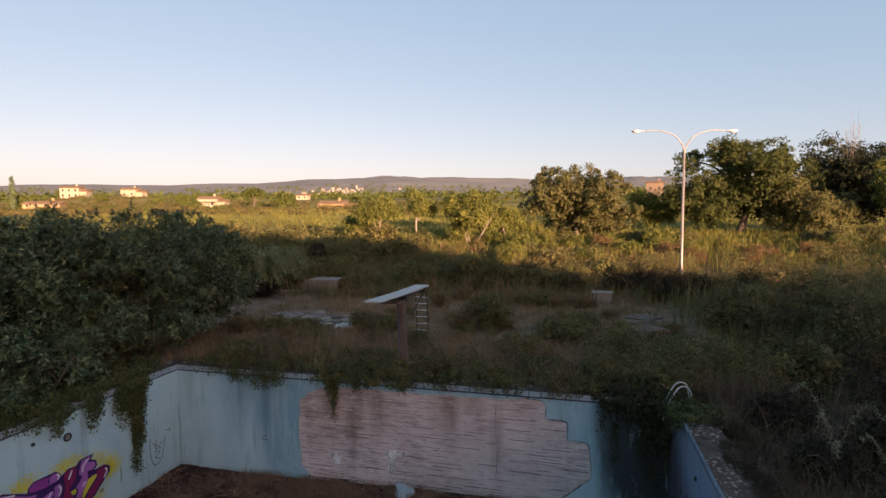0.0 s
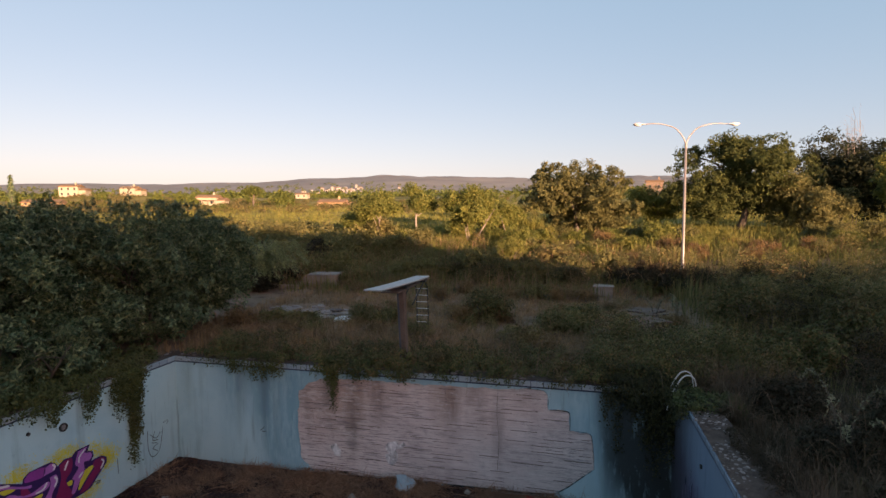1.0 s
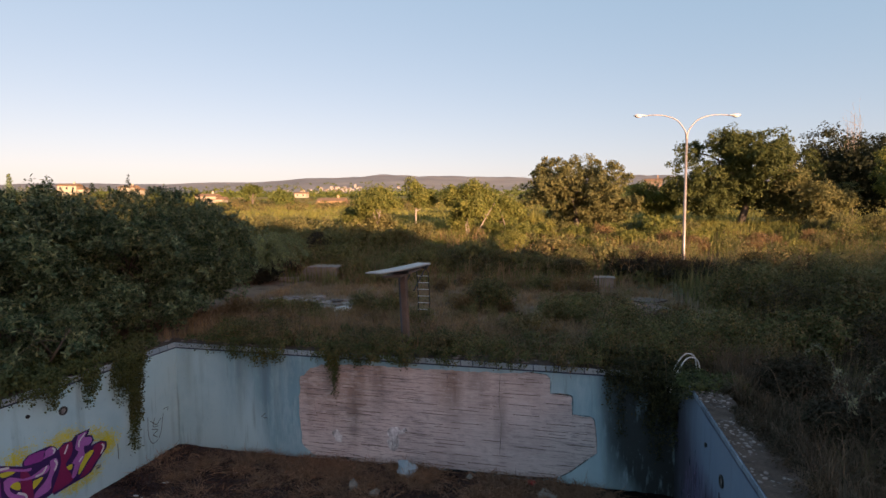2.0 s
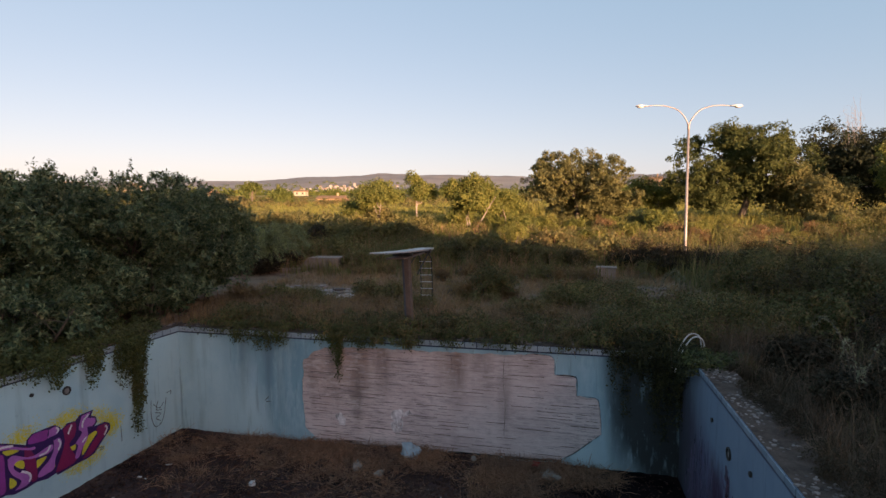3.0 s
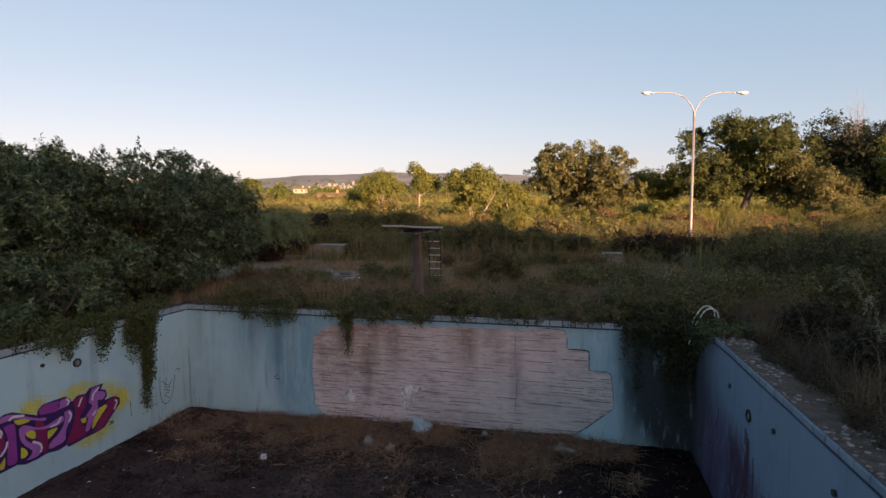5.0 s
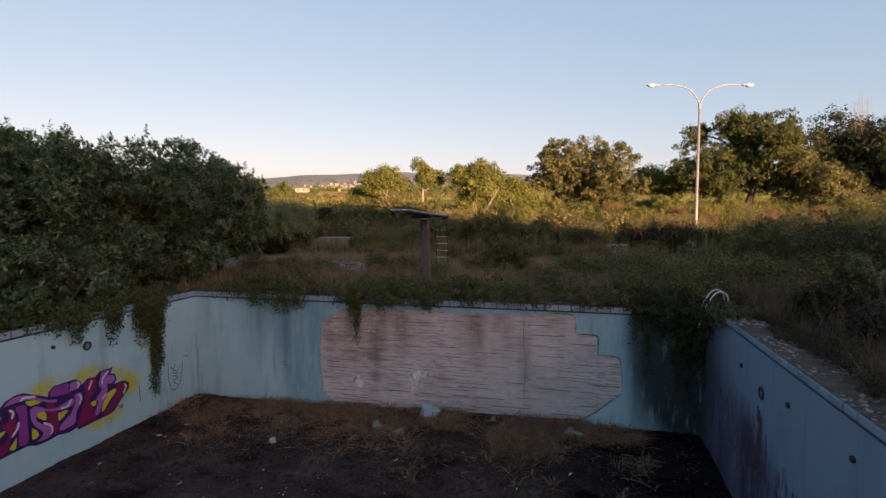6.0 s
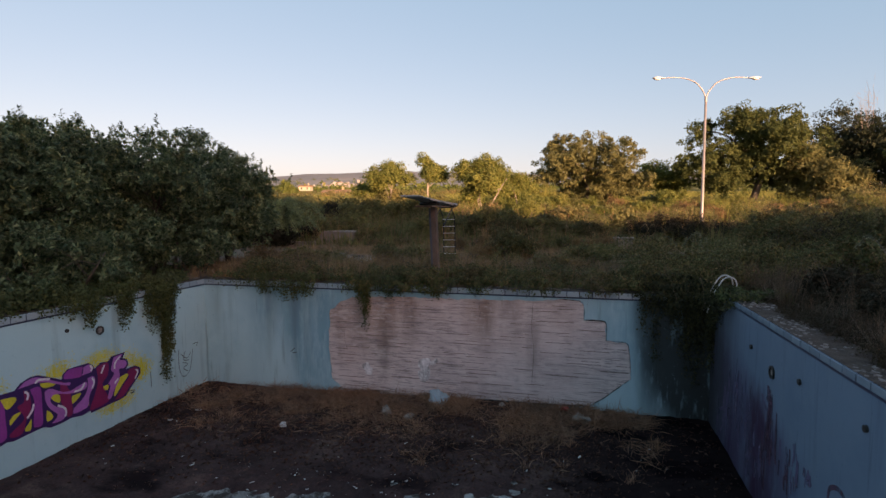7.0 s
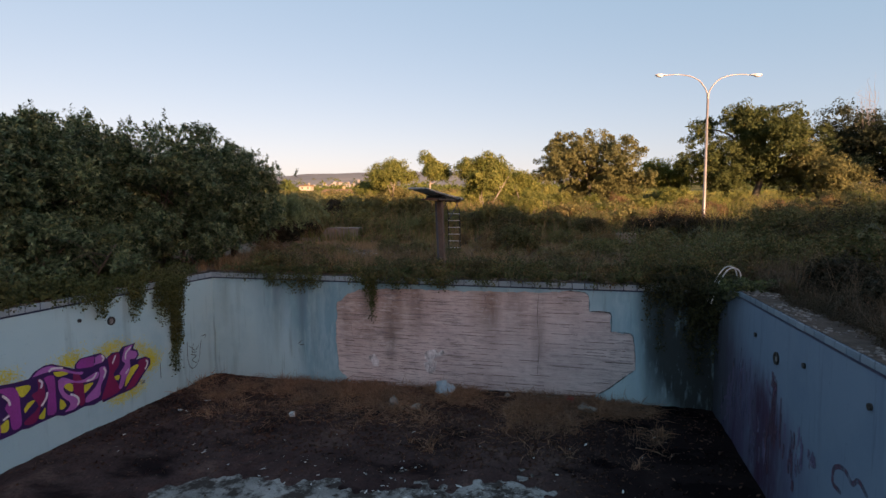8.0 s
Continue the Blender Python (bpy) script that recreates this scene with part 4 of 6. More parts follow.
def deck_slab(x, y, w, d, turn, seed):
    """A slab broken into flat angular pieces."""
    r = np.random.default_rng(seed)
    t = thing("deck_slab", "broken pale concrete slab of the old deck", "paving slab", pose(x, y, float(terrain(x, y)), 0, 0, turn), "broken deck slabs")
    for _ in range(16):
        a, b = r.uniform(-0.5, 0.5) * w, r.uniform(-0.5, 0.5) * d
        size = r.uniform(0.15, 0.5)
        k = int(r.integers(5, 8))
        rim = [(a + size * r.uniform(0.6, 1.25) * math.cos(2 * math.pi * j / k + 0.3), b + size * r.uniform(0.6, 1.25) * math.sin(2 * math.pi * j / k + 0.3)) for j in range(k)]
        top = r.uniform(0.02, 0.07)
        bm = bmesh.new()
        hi = [bm.verts.new((p, q, top + 0.05 * (p - a) * r.uniform(-1, 1))) for p, q in rim]
        lo = [bm.verts.new((p, q, -0.05)) for p, q in rim]
        bm.faces.new(hi)
        for j in range(k):
            bm.faces.new((hi[j], lo[j], lo[(j + 1) % k], hi[(j + 1) % k]))
        bmesh.ops.recalc_face_normals(bm, faces=bm.faces[:])
        part("piece", bm, M_RUSTY if x > 0 else M_FLAKE if r.random() < 0.08 else M_CONC if r.random() < 0.4 else M_STONE, t)


SLABS = [(-9.3, 21.7, 2.6, 2.2), (-11.6, 22.6, 2.4, 1.8), (3.2, 20.4, 2.4, 1.2), (4.4, 25.0, 2.4, 1.5)]
for k, (x, y, w, d) in enumerate(SLABS):
    deck_slab(x, y, w, d, 17 * k, 40 + k)


# ---- spray paintings: strokes laid flat on the walls ----
def ribbon(bm, pts, width, place, depth):
    line = spline(pts, 6)
    row = []
    for k, p in enumerate(line):
        q = line[min(k + 1, len(line) - 1)] - line[max(k - 1, 0)]
        nrm = np.array([-q[1], q[0]]) / max(np.linalg.norm(q), 1e-6)
        w = width * (0.75 if k in (0, len(line) - 1) else 1) / 2
        row.append([bm.verts.new(place(*(p + nrm * w), depth)), bm.verts.new(place(*(p - nrm * w), depth))])
    for a, b in zip(row, row[1:]):
        bm.faces.new((a[0], a[1], b[1], b[0]))


def strokes(name, lines, width, place, depth, material, parent, label=""):
    for k, l in enumerate(lines):
        bm = bmesh.new()
        ribbon(bm, l, width, place, depth + 0.0004 * k)
        bmesh.ops.recalc_face_normals(bm, faces=bm.faces[:])
        part(name, bm, material, parent, label)


def blots(name, shapes, place, depth, material, parent, label=""):
    """Filled patches of spray paint with rounded outlines."""
    for k, shape in enumerate(shapes):
        line = spline(shape + shape[:1], 3)[:-1] if len(shape) < 30 else [np.array(p) for p in shape]
        bm = bmesh.new()
        vs = [bm.verts.new((p[0], p[1], 0)) for p in line]
        edges = [bm.edges.new((a, b)) for a, b in zip(vs, vs[1:] + vs[:1])]
        bmesh.ops.triangle_fill(bm, use_beauty=True, use_dissolve=False, edges=edges, normal=(0, 0, 1))
        for v in bm.verts:
            v.co = place(v.co.x, v.co.y, depth + 0.0003 * k)
        bmesh.ops.recalc_face_normals(bm, faces=bm.faces[:])
        part(name, bm, material, parent, label)


def spray_dots(lines, spread, n, place, depth, seed):
    """Fine dots of spray, thick along the lines and thinning out."""
    r = np.random.default_rng(seed)
    bm = bmesh.new()
    paths = [spline(l, 8) for l in lines]
    length = np.array([np.linalg.norm(np.diff(np.array(p), axis=0), axis=1).sum() for p in paths])
    for k in r.choice(len(paths), n, p=length / length.sum()):
        p = paths[k][r.integers(len(paths[k]))] + r.normal(0, 1, 2) * spread * np.array([1.25, 0.9])
        q, a = r.uniform(0.005, 0.017), r.uniform(0, 6.28)
        bm.faces.new([bm.verts.new(place(p[0] + q * math.cos(a + t), p[1] + q * math.sin(a + t), depth + 0.003 * r.random())) for t in (0.0, 1.26, 2.51, 3.77, 5.03)])
    return bm


def on_west(u, v, d):
    return Vector((PX0 + d, u, v))


def on_east(u, v, d):
    return Vector((PX1 - d, u, v))


def on_north(u, v, d):
    return Vector((u, PY1 - d, v))


TAG_SHAPE = [(7.54, -1.57), (7.76, -1.56), (8.06, -1.6), (8.34, -1.61), (8.47, -1.49), (8.69, -1.42), (8.86, -1.43), (9.12, -1.56), (9.41, -1.71), (9.43, -1.61), (9.56, -1.51), (9.81, -1.51), (10.12, -1.52), (10.25, -1.63), (10.28, -1.71), (10.45, -1.61), (10.67, -1.64), (10.79, -1.54), (11.2, -1.54), (11.12, -1.68), (11.26, -1.75), (11.3, -1.9), (11.21, -2.0), (11.52, -2.0), (11.69, -2.11), (11.68, -2.27), (11.51, -2.41), (11.34, -2.56), (11.17, -2.72), (10.96, -2.76), (10.66, -2.76), (10.12, -2.79), (10.1, -2.72), (9.88, -2.76), (9.6, -2.7), (9.38, -2.73), (9.09, -2.73), (8.91, -2.65), (8.69, -2.66), (8.48, -2.67), (8.27, -2.69), (8.13, -2.65), (7.99, -2.68), (7.69, -2.69), (7.47, -2.69)]
TAG_MAGENTA = [
    [(7.58, -1.63), (7.79, -1.64), (8.01, -1.69), (8.11, -1.89), (8.12, -2.18), (8.12, -2.55), (7.93, -2.57), (7.89, -2.26), (7.81, -2.07), (7.9, -1.9), (7.75, -1.72)],
    [(8.66, -1.69), (8.82, -1.68), (8.91, -1.77), (8.91, -2.18), (8.9, -2.56), (8.75, -2.58), (8.69, -2.49), (8.74, -1.99)],
    [(9.46, -1.62), (9.6, -1.53), (9.86, -1.55), (9.95, -1.58), (9.92, -1.68), (9.89, -1.79), (9.69, -1.77), (9.47, -1.72)],
    [(7.51, -2.03), (7.68, -2.29), (7.69, -2.58), (7.48, -2.6)],
]
TAG_CRIMSON = [
    [(8.52, -1.67), (8.64, -1.75), (8.67, -2.09), (8.57, -2.27), (8.45, -2.59), (8.24, -2.6), (8.19, -2.5), (8.51, -2.29), (8.37, -1.99), (8.52, -1.92)],
    [(9.38, -1.73), (9.5, -1.86), (9.56, -1.98), (9.61, -2.11), (9.63, -2.56), (9.57, -2.65), (9.47, -2.6), (9.35, -2.2), (9.36, -1.87)],
    [(10.32, -1.71), (10.47, -1.66), (10.67, -1.68), (10.64, -1.99), (10.47, -2.16), (10.56, -2.41), (10.65, -2.64), (10.43, -2.71), (10.14, -2.72), (10.09, -2.66), (10.24, -2.36), (10.35, -2.05)],
    [(11.31, -2.04), (11.52, -2.05), (11.62, -2.15), (11.52, -2.33), (11.28, -2.52), (11.08, -2.69), (10.83, -2.71), (10.89, -2.62), (11.12, -2.39), (11.29, -2.24), (11.24, -2.12)],
]
TAG_ORCHID = [
    [(8.41, -1.6), (8.58, -1.48), (8.83, -1.47), (9.12, -1.62), (9.43, -1.79), (9.61, -1.84), (9.57, -1.9), (9.3, -1.78), (9.02, -1.64), (8.8, -1.59), (8.63, -1.59)],
    [(8.98, -1.86), (9.1, -1.82), (9.29, -1.93), (9.5, -2.07), (9.33, -2.02), (9.17, -2.0), (9.1, -2.11), (9.22, -2.28), (9.39, -2.37), (9.46, -2.56), (9.35, -2.66), (9.11, -2.64), (9.18, -2.59), (9.25, -2.48), (9.08, -2.28), (8.99, -2.07)],
    [(9.37, -2.0), (9.62, -2.04), (9.87, -1.98), (10.03, -1.97), (10.04, -2.08), (9.91, -2.14), (9.67, -2.12), (9.43, -2.06)],
]
TAG_PINK = [
    [(9.96, -1.59), (10.12, -1.56), (10.21, -1.64), (10.18, -1.76), (10.0, -1.77), (9.91, -1.77), (9.96, -1.69)],
    [(10.06, -1.89), (10.21, -1.88), (10.27, -1.99), (10.23, -2.13), (10.09, -2.33), (10.04, -2.57), (9.89, -2.62), (9.65, -2.62), (9.68, -2.48), (9.92, -2.33), (10.06, -2.11)],
    [(10.84, -1.58), (11.1, -1.57), (11.02, -1.69), (11.2, -1.77), (11.23, -1.88), (11.13, -1.96), (10.99, -1.94), (10.99, -2.19), (10.82, -2.42), (10.7, -2.61), (10.6, -2.57), (10.7, -2.29), (10.64, -2.21), (10.83, -2.01), (10.74, -1.88)],
]
TAG_GAPS = [
    [(8.05, -1.7), (8.29, -1.73), (8.37, -1.79), (8.32, -1.88), (8.17, -1.96), (8.07, -1.8)],
    [(8.2, -2.22), (8.3, -2.12), (8.45, -2.12), (8.3, -2.25), (8.21, -2.32)],
    [(8.51, -2.51), (8.6, -2.42), (8.66, -2.36), (8.63, -2.59), (8.51, -2.57)],
    [(9.09, -1.96), (9.19, -1.95), (9.35, -2.08), (9.32, -2.23), (9.16, -2.11)],
    [(9.01, -2.29), (9.11, -2.39), (9.15, -2.51), (9.06, -2.56), (8.99, -2.52)],
    [(9.64, -2.18), (9.87, -2.19), (9.81, -2.28), (9.62, -2.38)],
    [(9.98, -2.49), (10.06, -2.44), (10.06, -2.56), (9.98, -2.58)],
]
TAG_HOLES = [
    [(9.77, -1.64), (9.88, -1.64), (9.84, -1.73), (9.77, -1.74)],
    [(10.41, -2.25), (10.64, -2.24), (10.61, -2.37), (10.46, -2.31)],
    [(10.89, -1.78), (10.99, -1.77), (10.97, -1.93), (10.85, -1.98)],
    [(10.94, -2.18), (11.18, -2.13), (11.27, -2.19), (11.05, -2.39), (10.84, -2.6), (10.8, -2.54)],
    [(7.71, -2.39), (7.85, -2.32), (7.87, -2.42), (7.84, -2.56), (7.7, -2.54)],
    [(8.89, -1.63), (9.11, -1.68), (9.25, -1.77), (9.02, -1.78), (8.91, -1.7)],
]
TAG_SHINE = [
    [(8.78, -1.59), (8.87, -1.54), (9.12, -1.6)],
    [(8.54, -1.69), (8.61, -1.78), (8.58, -1.9)],
    [(8.72, -2.03), (8.68, -2.16), (8.56, -2.3)],
    [(9.26, -2.27), (9.42, -2.39), (9.46, -2.51), (9.42, -2.6)],
    [(9.69, -2.1), (9.87, -2.09), (9.98, -1.97)],
    [(10.14, -1.59), (10.2, -1.67), (10.15, -1.74)],
    [(10.18, -1.91), (10.23, -2.04), (10.16, -2.18)],
    [(10.55, -1.69), (10.44, -1.89)],
    [(11.04, -1.6), (10.87, -1.73), (10.84, -1.89)],
    [(10.94, -2.17), (10.82, -2.27)],
    [(11.51, -2.1), (11.57, -2.19), (11.47, -2.35)],
    [(7.77, -1.78), (7.88, -1.92), (7.91, -2.04)],
    [(7.75, -2.3), (7.88, -2.24)],
]
TAG_MIST = [
    [(7.59, -1.47), (7.77, -1.45), (7.99, -1.48)],
    [(9.08, -1.52), (9.31, -1.5), (9.51, -1.45)],
    [(10.17, -1.54), (10.45, -1.49), (10.74, -1.53)],
    [(11.19, -1.66), (11.65, -1.96), (11.79, -2.18), (11.63, -2.36)],
    [(10.43, -2.79), (10.66, -2.82), (10.78, -2.82)],
    [(11.02, -2.85), (11.31, -2.7)],
]
DOODLE = [
    [(13.15, -2.0), (13.15, -2.56), (13.31, -2.88), (13.6, -2.74), (13.76, -2.11)],
    [(13.23, -2.15), (13.47, -2.35), (13.66, -2.22)],
    [(13.28, -2.43), (13.52, -2.54), (13.33, -2.62), (13.51, -2.77)],
    [(13.77, -1.98), (13.97, -1.98), (13.93, -2.08)],
    [(13.42, -2.11), (13.34, -2.36), (13.56, -2.43)],
    [(12.04, -2.33), (12.05, -2.78)],
    [(11.28, -2.63), (11.47, -2.67), (11.32, -2.71), (11.47, -2.72)],
]
EAST_RED = [
    [(7.92, -1.69), (7.87, -1.56), (7.7, -1.47), (7.55, -1.47), (7.39, -1.54), (7.24, -1.43), (7.02, -1.52)],
    [(7.92, -1.69), (7.88, -1.8), (7.66, -1.81)],
]
EAST_DARK = [
    [(10.62, -1.2), (10.46, -1.34), (10.31, -1.41)],
    [(11.03, -2.85), (10.96, -2.91)],
    [(10.24, -1.47), (10.06, -1.64), (9.97, -1.93)],
    [(13.63, -3.04), (13.31, -2.53), (12.46, -2.17)],
    [(13.49, -3.31), (12.92, -2.65)],
    [(12.09, -2.53), (11.84, -2.1)],
]
EAST_RUNS_PLUM = [(10.15, -1.75, 0.28, 0.6, 26), (10.45, -2.3, 0.25, 0.5, 12), (9.3, -2.1, 0.2, 0.4, 7)]
EAST_RUNS_VIOLET = [(11.9, -1.9, 0.7, 0.6, 30), (12.9, -2.4, 0.5, 0.5, 20), (9.2, -1.9, 0.3, 0.5, 10), (8.55, -1.75, 0.12, 0.16, 8), (10.9, -2.5, 0.4, 0.5, 14)]
NORTH_MARK = [
    [(-8.25, -2.2), (-8.11, -2.07)],
    [(-8.2, -2.23), (-8.05, -2.21)],
]
NORTH_WHITE = [
    [(-4.04, -2.49), (-3.94, -2.73), (-3.87, -2.48), (-4.01, -2.29), (-3.73, -2.2)],
    [(-5.8, -2.4), (-5.69, -2.57)],
    [(-5.77, -2.61), (-5.55, -2.63)],
    [(-3.66, -2.16), (-3.59, -2.26)],
]
NORTH_CRACKS = [
    [(-0.81, -0.33), (-0.84, -1.04), (-0.78, -1.74), (-0.82, -2.62)],
    [(-6.44, -1.52), (-6.41, -1.8), (-6.34, -2.06)],
    [(-4.29, -0.39), (-4.32, -0.89), (-4.3, -1.47)],
    [(-2.32, -0.44), (-2.28, -0.71), (-2.34, -0.88)],
]
FOOT_SHADOW = [(-6.6, -3.25), (-5.56, -3.23), (-4.5, -3.26), (-3.64, -3.22), (-2.48, -3.22), (-1.2, -3.21), (-0.13, -3.19), (0.75, -3.15)]

tag = thing("graffiti", "magenta and purple spray lettering with a yellow glow", "graffiti")
part("mist", spray_dots(TAG_MIST, 0.12, 5200, on_west, 0.003, 5), M_YEL, tag, "misty yellow spray")
blots("outline", [TAG_SHAPE], on_west, 0.011, M_PURP, tag, "dark purple outline")
blots("gap", TAG_GAPS + TAG_HOLES, on_west, 0.014, M_YEL, tag, "yellow gap between the letters")
blots("letter", TAG_CRIMSON, on_west, 0.017, M_CRIM, tag, "crimson letter stroke")
blots("letter", TAG_MAGENTA, on_west, 0.019, M_MAG, tag, "magenta letter stroke")
blots("letter", TAG_ORCHID + TAG_PINK, on_west, 0.021, M_PINK, tag, "orchid letter stroke")
strokes("shine", TAG_SHINE, 0.05, on_west, 0.026, M_WHITE, tag, "white shine line")
doodle = thing("graffiti", "thin black spray doodle beside the corner", "graffiti")
strokes("line", DOODLE, 0.022, on_west, 0.003, M_INK, doodle)
faded = thing("graffiti", "faded dripping violet and plum spray paint", "graffiti")
strokes("line", EAST_DARK, 0.07, on_east, 0.008, M_FADED, faded)


def drips(patches, material, label, seed):
    """Thin runs of paint down the wall: (middle y, middle z, half width, half height, runs)."""
    r = np.random.default_rng(seed)
    lines = []
    for y, z, a, b, n in patches:
        for _ in range(n):
            u, v, l = y + r.normal(0, a * 0.6), z + r.normal(0, b * 0.5), b * r.uniform(0.3, 1.3)
            lines.append([(u, min(v + l / 2, -0.9)), (u + r.normal(0, 0.012), v), (u + r.normal(0, 0.015), max(v - l / 2, -3.3))])
    for k, l in enumerate(lines):
        strokes("run", [l], r.uniform(0.03, 0.13), on_east, 0.004 + 0.0001 * k, material, faded, label)


drips(EAST_RUNS_PLUM, M_FADED2, "run of washed-out plum spray", 21)
drips(EAST_RUNS_VIOLET, M_FADED, "run of washed-out violet spray", 22)
cloud = thing("graffiti", "plum-red sprayed cloud outline", "graffiti")
strokes("line", EAST_RED, 0.07, on_east, 0.004, M_FADED2, cloud)
mark = thing("graffiti", "small black sprayed cross on blue render", "graffiti")
strokes("line", NORTH_MARK, 0.025, on_north, 0.003, M_INK, mark)
scrape = thing("paint_scrape", "white scraped paint marks on bare concrete", "paint mark")
strokes("smear", NORTH_WHITE, 0.24, on_north, 0.001, M_CHIP, scrape)
cracks = thing("crack", "thin dark cracks in the bare concrete", "crack")
strokes("line", NORTH_CRACKS, 0.011, on_north, -0.004, M_CRACK_SHADE, cracks)
# Ribbon paints the shadow under the bare patch's lower edge.
strokes("line", [FOOT_SHADOW], 0.07, on_north, 0.004, M_CRACK_SHADE, cracks, "painted shadow line along the wall's foot")
# Dark ribbon paints both crack and edge shadow round the render's hole.
edge = thing("broken_edge", "dark crack and shadow line round the fallen render", "stain")
EDGE = [(round(a * 1.0, 3), b) for a, b in PATCH[6:22]]
for a, b in zip(EDGE, EDGE[1:]):
    strokes("crack", [[a, ((a[0] + b[0]) / 2 + 0.01, (a[1] + b[1]) / 2 + 0.01), b]], 0.035, on_north, 0.0015, M_CRACK_SHADE, edge)


# ---- round pool lamps and pipe holes in the walls ----
def wall_ring(x, y, z, turn, size, wall_name):
    t = thing("pool_light", "dark empty ring of an old pool light", "pool light", pose(x, y, z, 0, 0, turn))
    bm = bmesh.new()
    rows = []
    for r, d in ((size, 0.0), (size, 0.03), (size * 0.72, 0.03), (size * 0.68, 0.006)):
        rows.append([bm.verts.new((r * math.cos(a), -d, r * math.sin(a))) for a in [2 * math.pi * j / 20 for j in range(20)]])
    for a, b in zip(rows, rows[1:]):
        for j in range(20):
            bm.faces.new((a[j], a[(j + 1) % 20], b[(j + 1) % 20], b[j]))
    part("ring", bm, M_DARKMETAL, t)
    bm = bmesh.new()
    bmesh.ops.create_circle(bm, cap_ends=True, segments=20, radius=size * 0.7)
    bmesh.ops.transform(bm, verts=bm.verts[:], matrix=Matrix.Translation((0, -0.008, 0)) @ pose(0, 0, 0, 90))
    part("lens", bm, M_PALE, t, "scaly pale lens plate")


def pipe_hole(x, y, z, turn):
    t = thing("pipe_stub", "small dark pipe stub in the pool wall", "pipe", pose(x, y, z, 0, 0, turn), "pipe stubs")
    part("stub", tube(bmesh.new(), [(0, 0.01, 0), (0, -0.035, 0)], 0.045, 10), M_DARKMETAL, t)


wall_ring(PX0, 10.49, -0.79, 90, 0.11, "west")
wall_ring(PX1, 10.16, -0.66, -90, 0.115, "east")
for y, z in ((9.61, -0.6), (12.9, -0.75)):
    pipe_hole(PX0, y, z, 90)
for y, z in ((11.3, -0.5), (9.0, -0.45), (7.07, -0.39), (5.1, -0.4)):
    pipe_hole(PX1, y, z, -90)


# ---- litter in the pool ----
def lump(name, label, category, x, y, z, size, flat, material, seed, group=""):
    r = np.random.default_rng(seed)
    t = new(name, None)
    bm = bmesh.new()
    bmesh.ops.create_icosphere(bm, subdivisions=2, radius=1)
    off = Vector(r.uniform(0, 50, 3))
    for v in bm.verts:
        v.co *= 1 + 0.7 * noise.noise(v.co * 1.6 + off) + 0.35 * noise.noise(v.co * 4 + off)
        v.co = Vector((v.co.x * size, v.co.y * size * 0.7, v.co.z * size * flat))
    bpy.data.objects.remove(t)
    o = part(name, bm, material)
    o.matrix_basis = pose(x, y, z + size * flat * 0.55, r.uniform(-15, 15), r.uniform(-15, 15), r.uniform(0, 360))
    return tagged(o, label, category, group)


def at_floor(x, y):
    return max(dirt_height(x, y), FLOOR)


lump("render_chunk", "pale blue chunk of fallen render", "rubble", -3.42, 13.95, at_floor(-3.42, 13.95), 0.30, 0.75, M_TILE, 1)
lump("render_chunk", "small pale chunk of fallen render", "rubble", -1.6, 14.1, at_floor(-1.6, 14.1), 0.11, 0.5, M_CONC, 2)
lump("plastic_bag", "crumpled red plastic bag", "litter", 0.09, 14.05, at_floor(0.09, 14.05) + 0.06, 0.11, 0.7, M_REDP, 3)
lump("plastic_bag", "crumpled white plastic bag", "litter", -6.95, 11.7, at_floor(-6.95, 11.7), 0.12, 0.6, M_WHITEP, 4)
lump("stone", "grey stone among dry grass", "stone", -4.6, 13.0, at_floor(-4.6, 13.0), 0.2, 0.6, M_CONC, 5)
lump("stone", "grey stone among dry grass", "stone", -3.9, 12.8, at_floor(-3.9, 12.8), 0.16, 0.6, M_CONC, 6)
lump("stone", "flat grey stone among dry grass", "stone", 0.5, 13.6, at_floor(0.5, 13.6), 0.35, 0.3, M_CONC, 7)

lump("earth_heap", "low heap of reddish earth and rubble on the deck", "earth heap", 3.75, 21.0, -0.25, 0.85, 0.6, M_RUSTY, 8)

# ---- shrubs and trees round the pool ----
LAUREL_HOLLOWS = [(-11.8, 13.4, 2.9, 0.85), (-12.2, 13.9, 2.5, 0.85), (-12.0, 16.7, 1.1, 0.8), (-12.4, 10.6, 2.1, 0.65), (-12.3, 12.3, 2.5, 0.6), (-11.6, 14.6, 1.9, 0.6)]
LAUREL = dict(hollows=LAUREL_HOLLOWS, low=-0.75, rough=0.3, width=0.32, core=0.85, tuft=6)
tree("laurel_shrub", "big dense dark green laurel shrub beside the pool's corner", -13.9, 15.3, 5.3, 3.0, 3.0, 3.0, 2.25, 700, 0.42, 120, 0.145, L_BUSH, M_BARK, 11, 0.14, stems=5, lobes=26, **LAUREL)
tree("laurel_shrub", "dense dark green laurel shrub beside the pool", -15.0, 12.2, 4.9, 2.7, 2.9, 2.75, 2.1, 560, 0.42, 120, 0.145, L_BUSH, M_BARK, 18, 0.14, stems=4, lobes=26, **LAUREL)
tree("laurel_shrub", "dark green laurel shrub behind the pool's corner", -14.1, 18.9, 4.9, 2.9, 3.1, 2.6, 2.25, 520, 0.42, 108, 0.15, L_BUSH, M_BARK, 12, 0.14, stems=4, lobes=26, **LAUREL)
tree("laurel_shrub", "dense laurel shrub at the back of the clump", -17.9, 16.2, 5.0, 3.2, 3.4, 2.6, 2.0, 300, 0.6, 70, 0.22, L_BUSH, M_BARK, 16, 0.14, stems=3, lobes=26, **LAUREL)
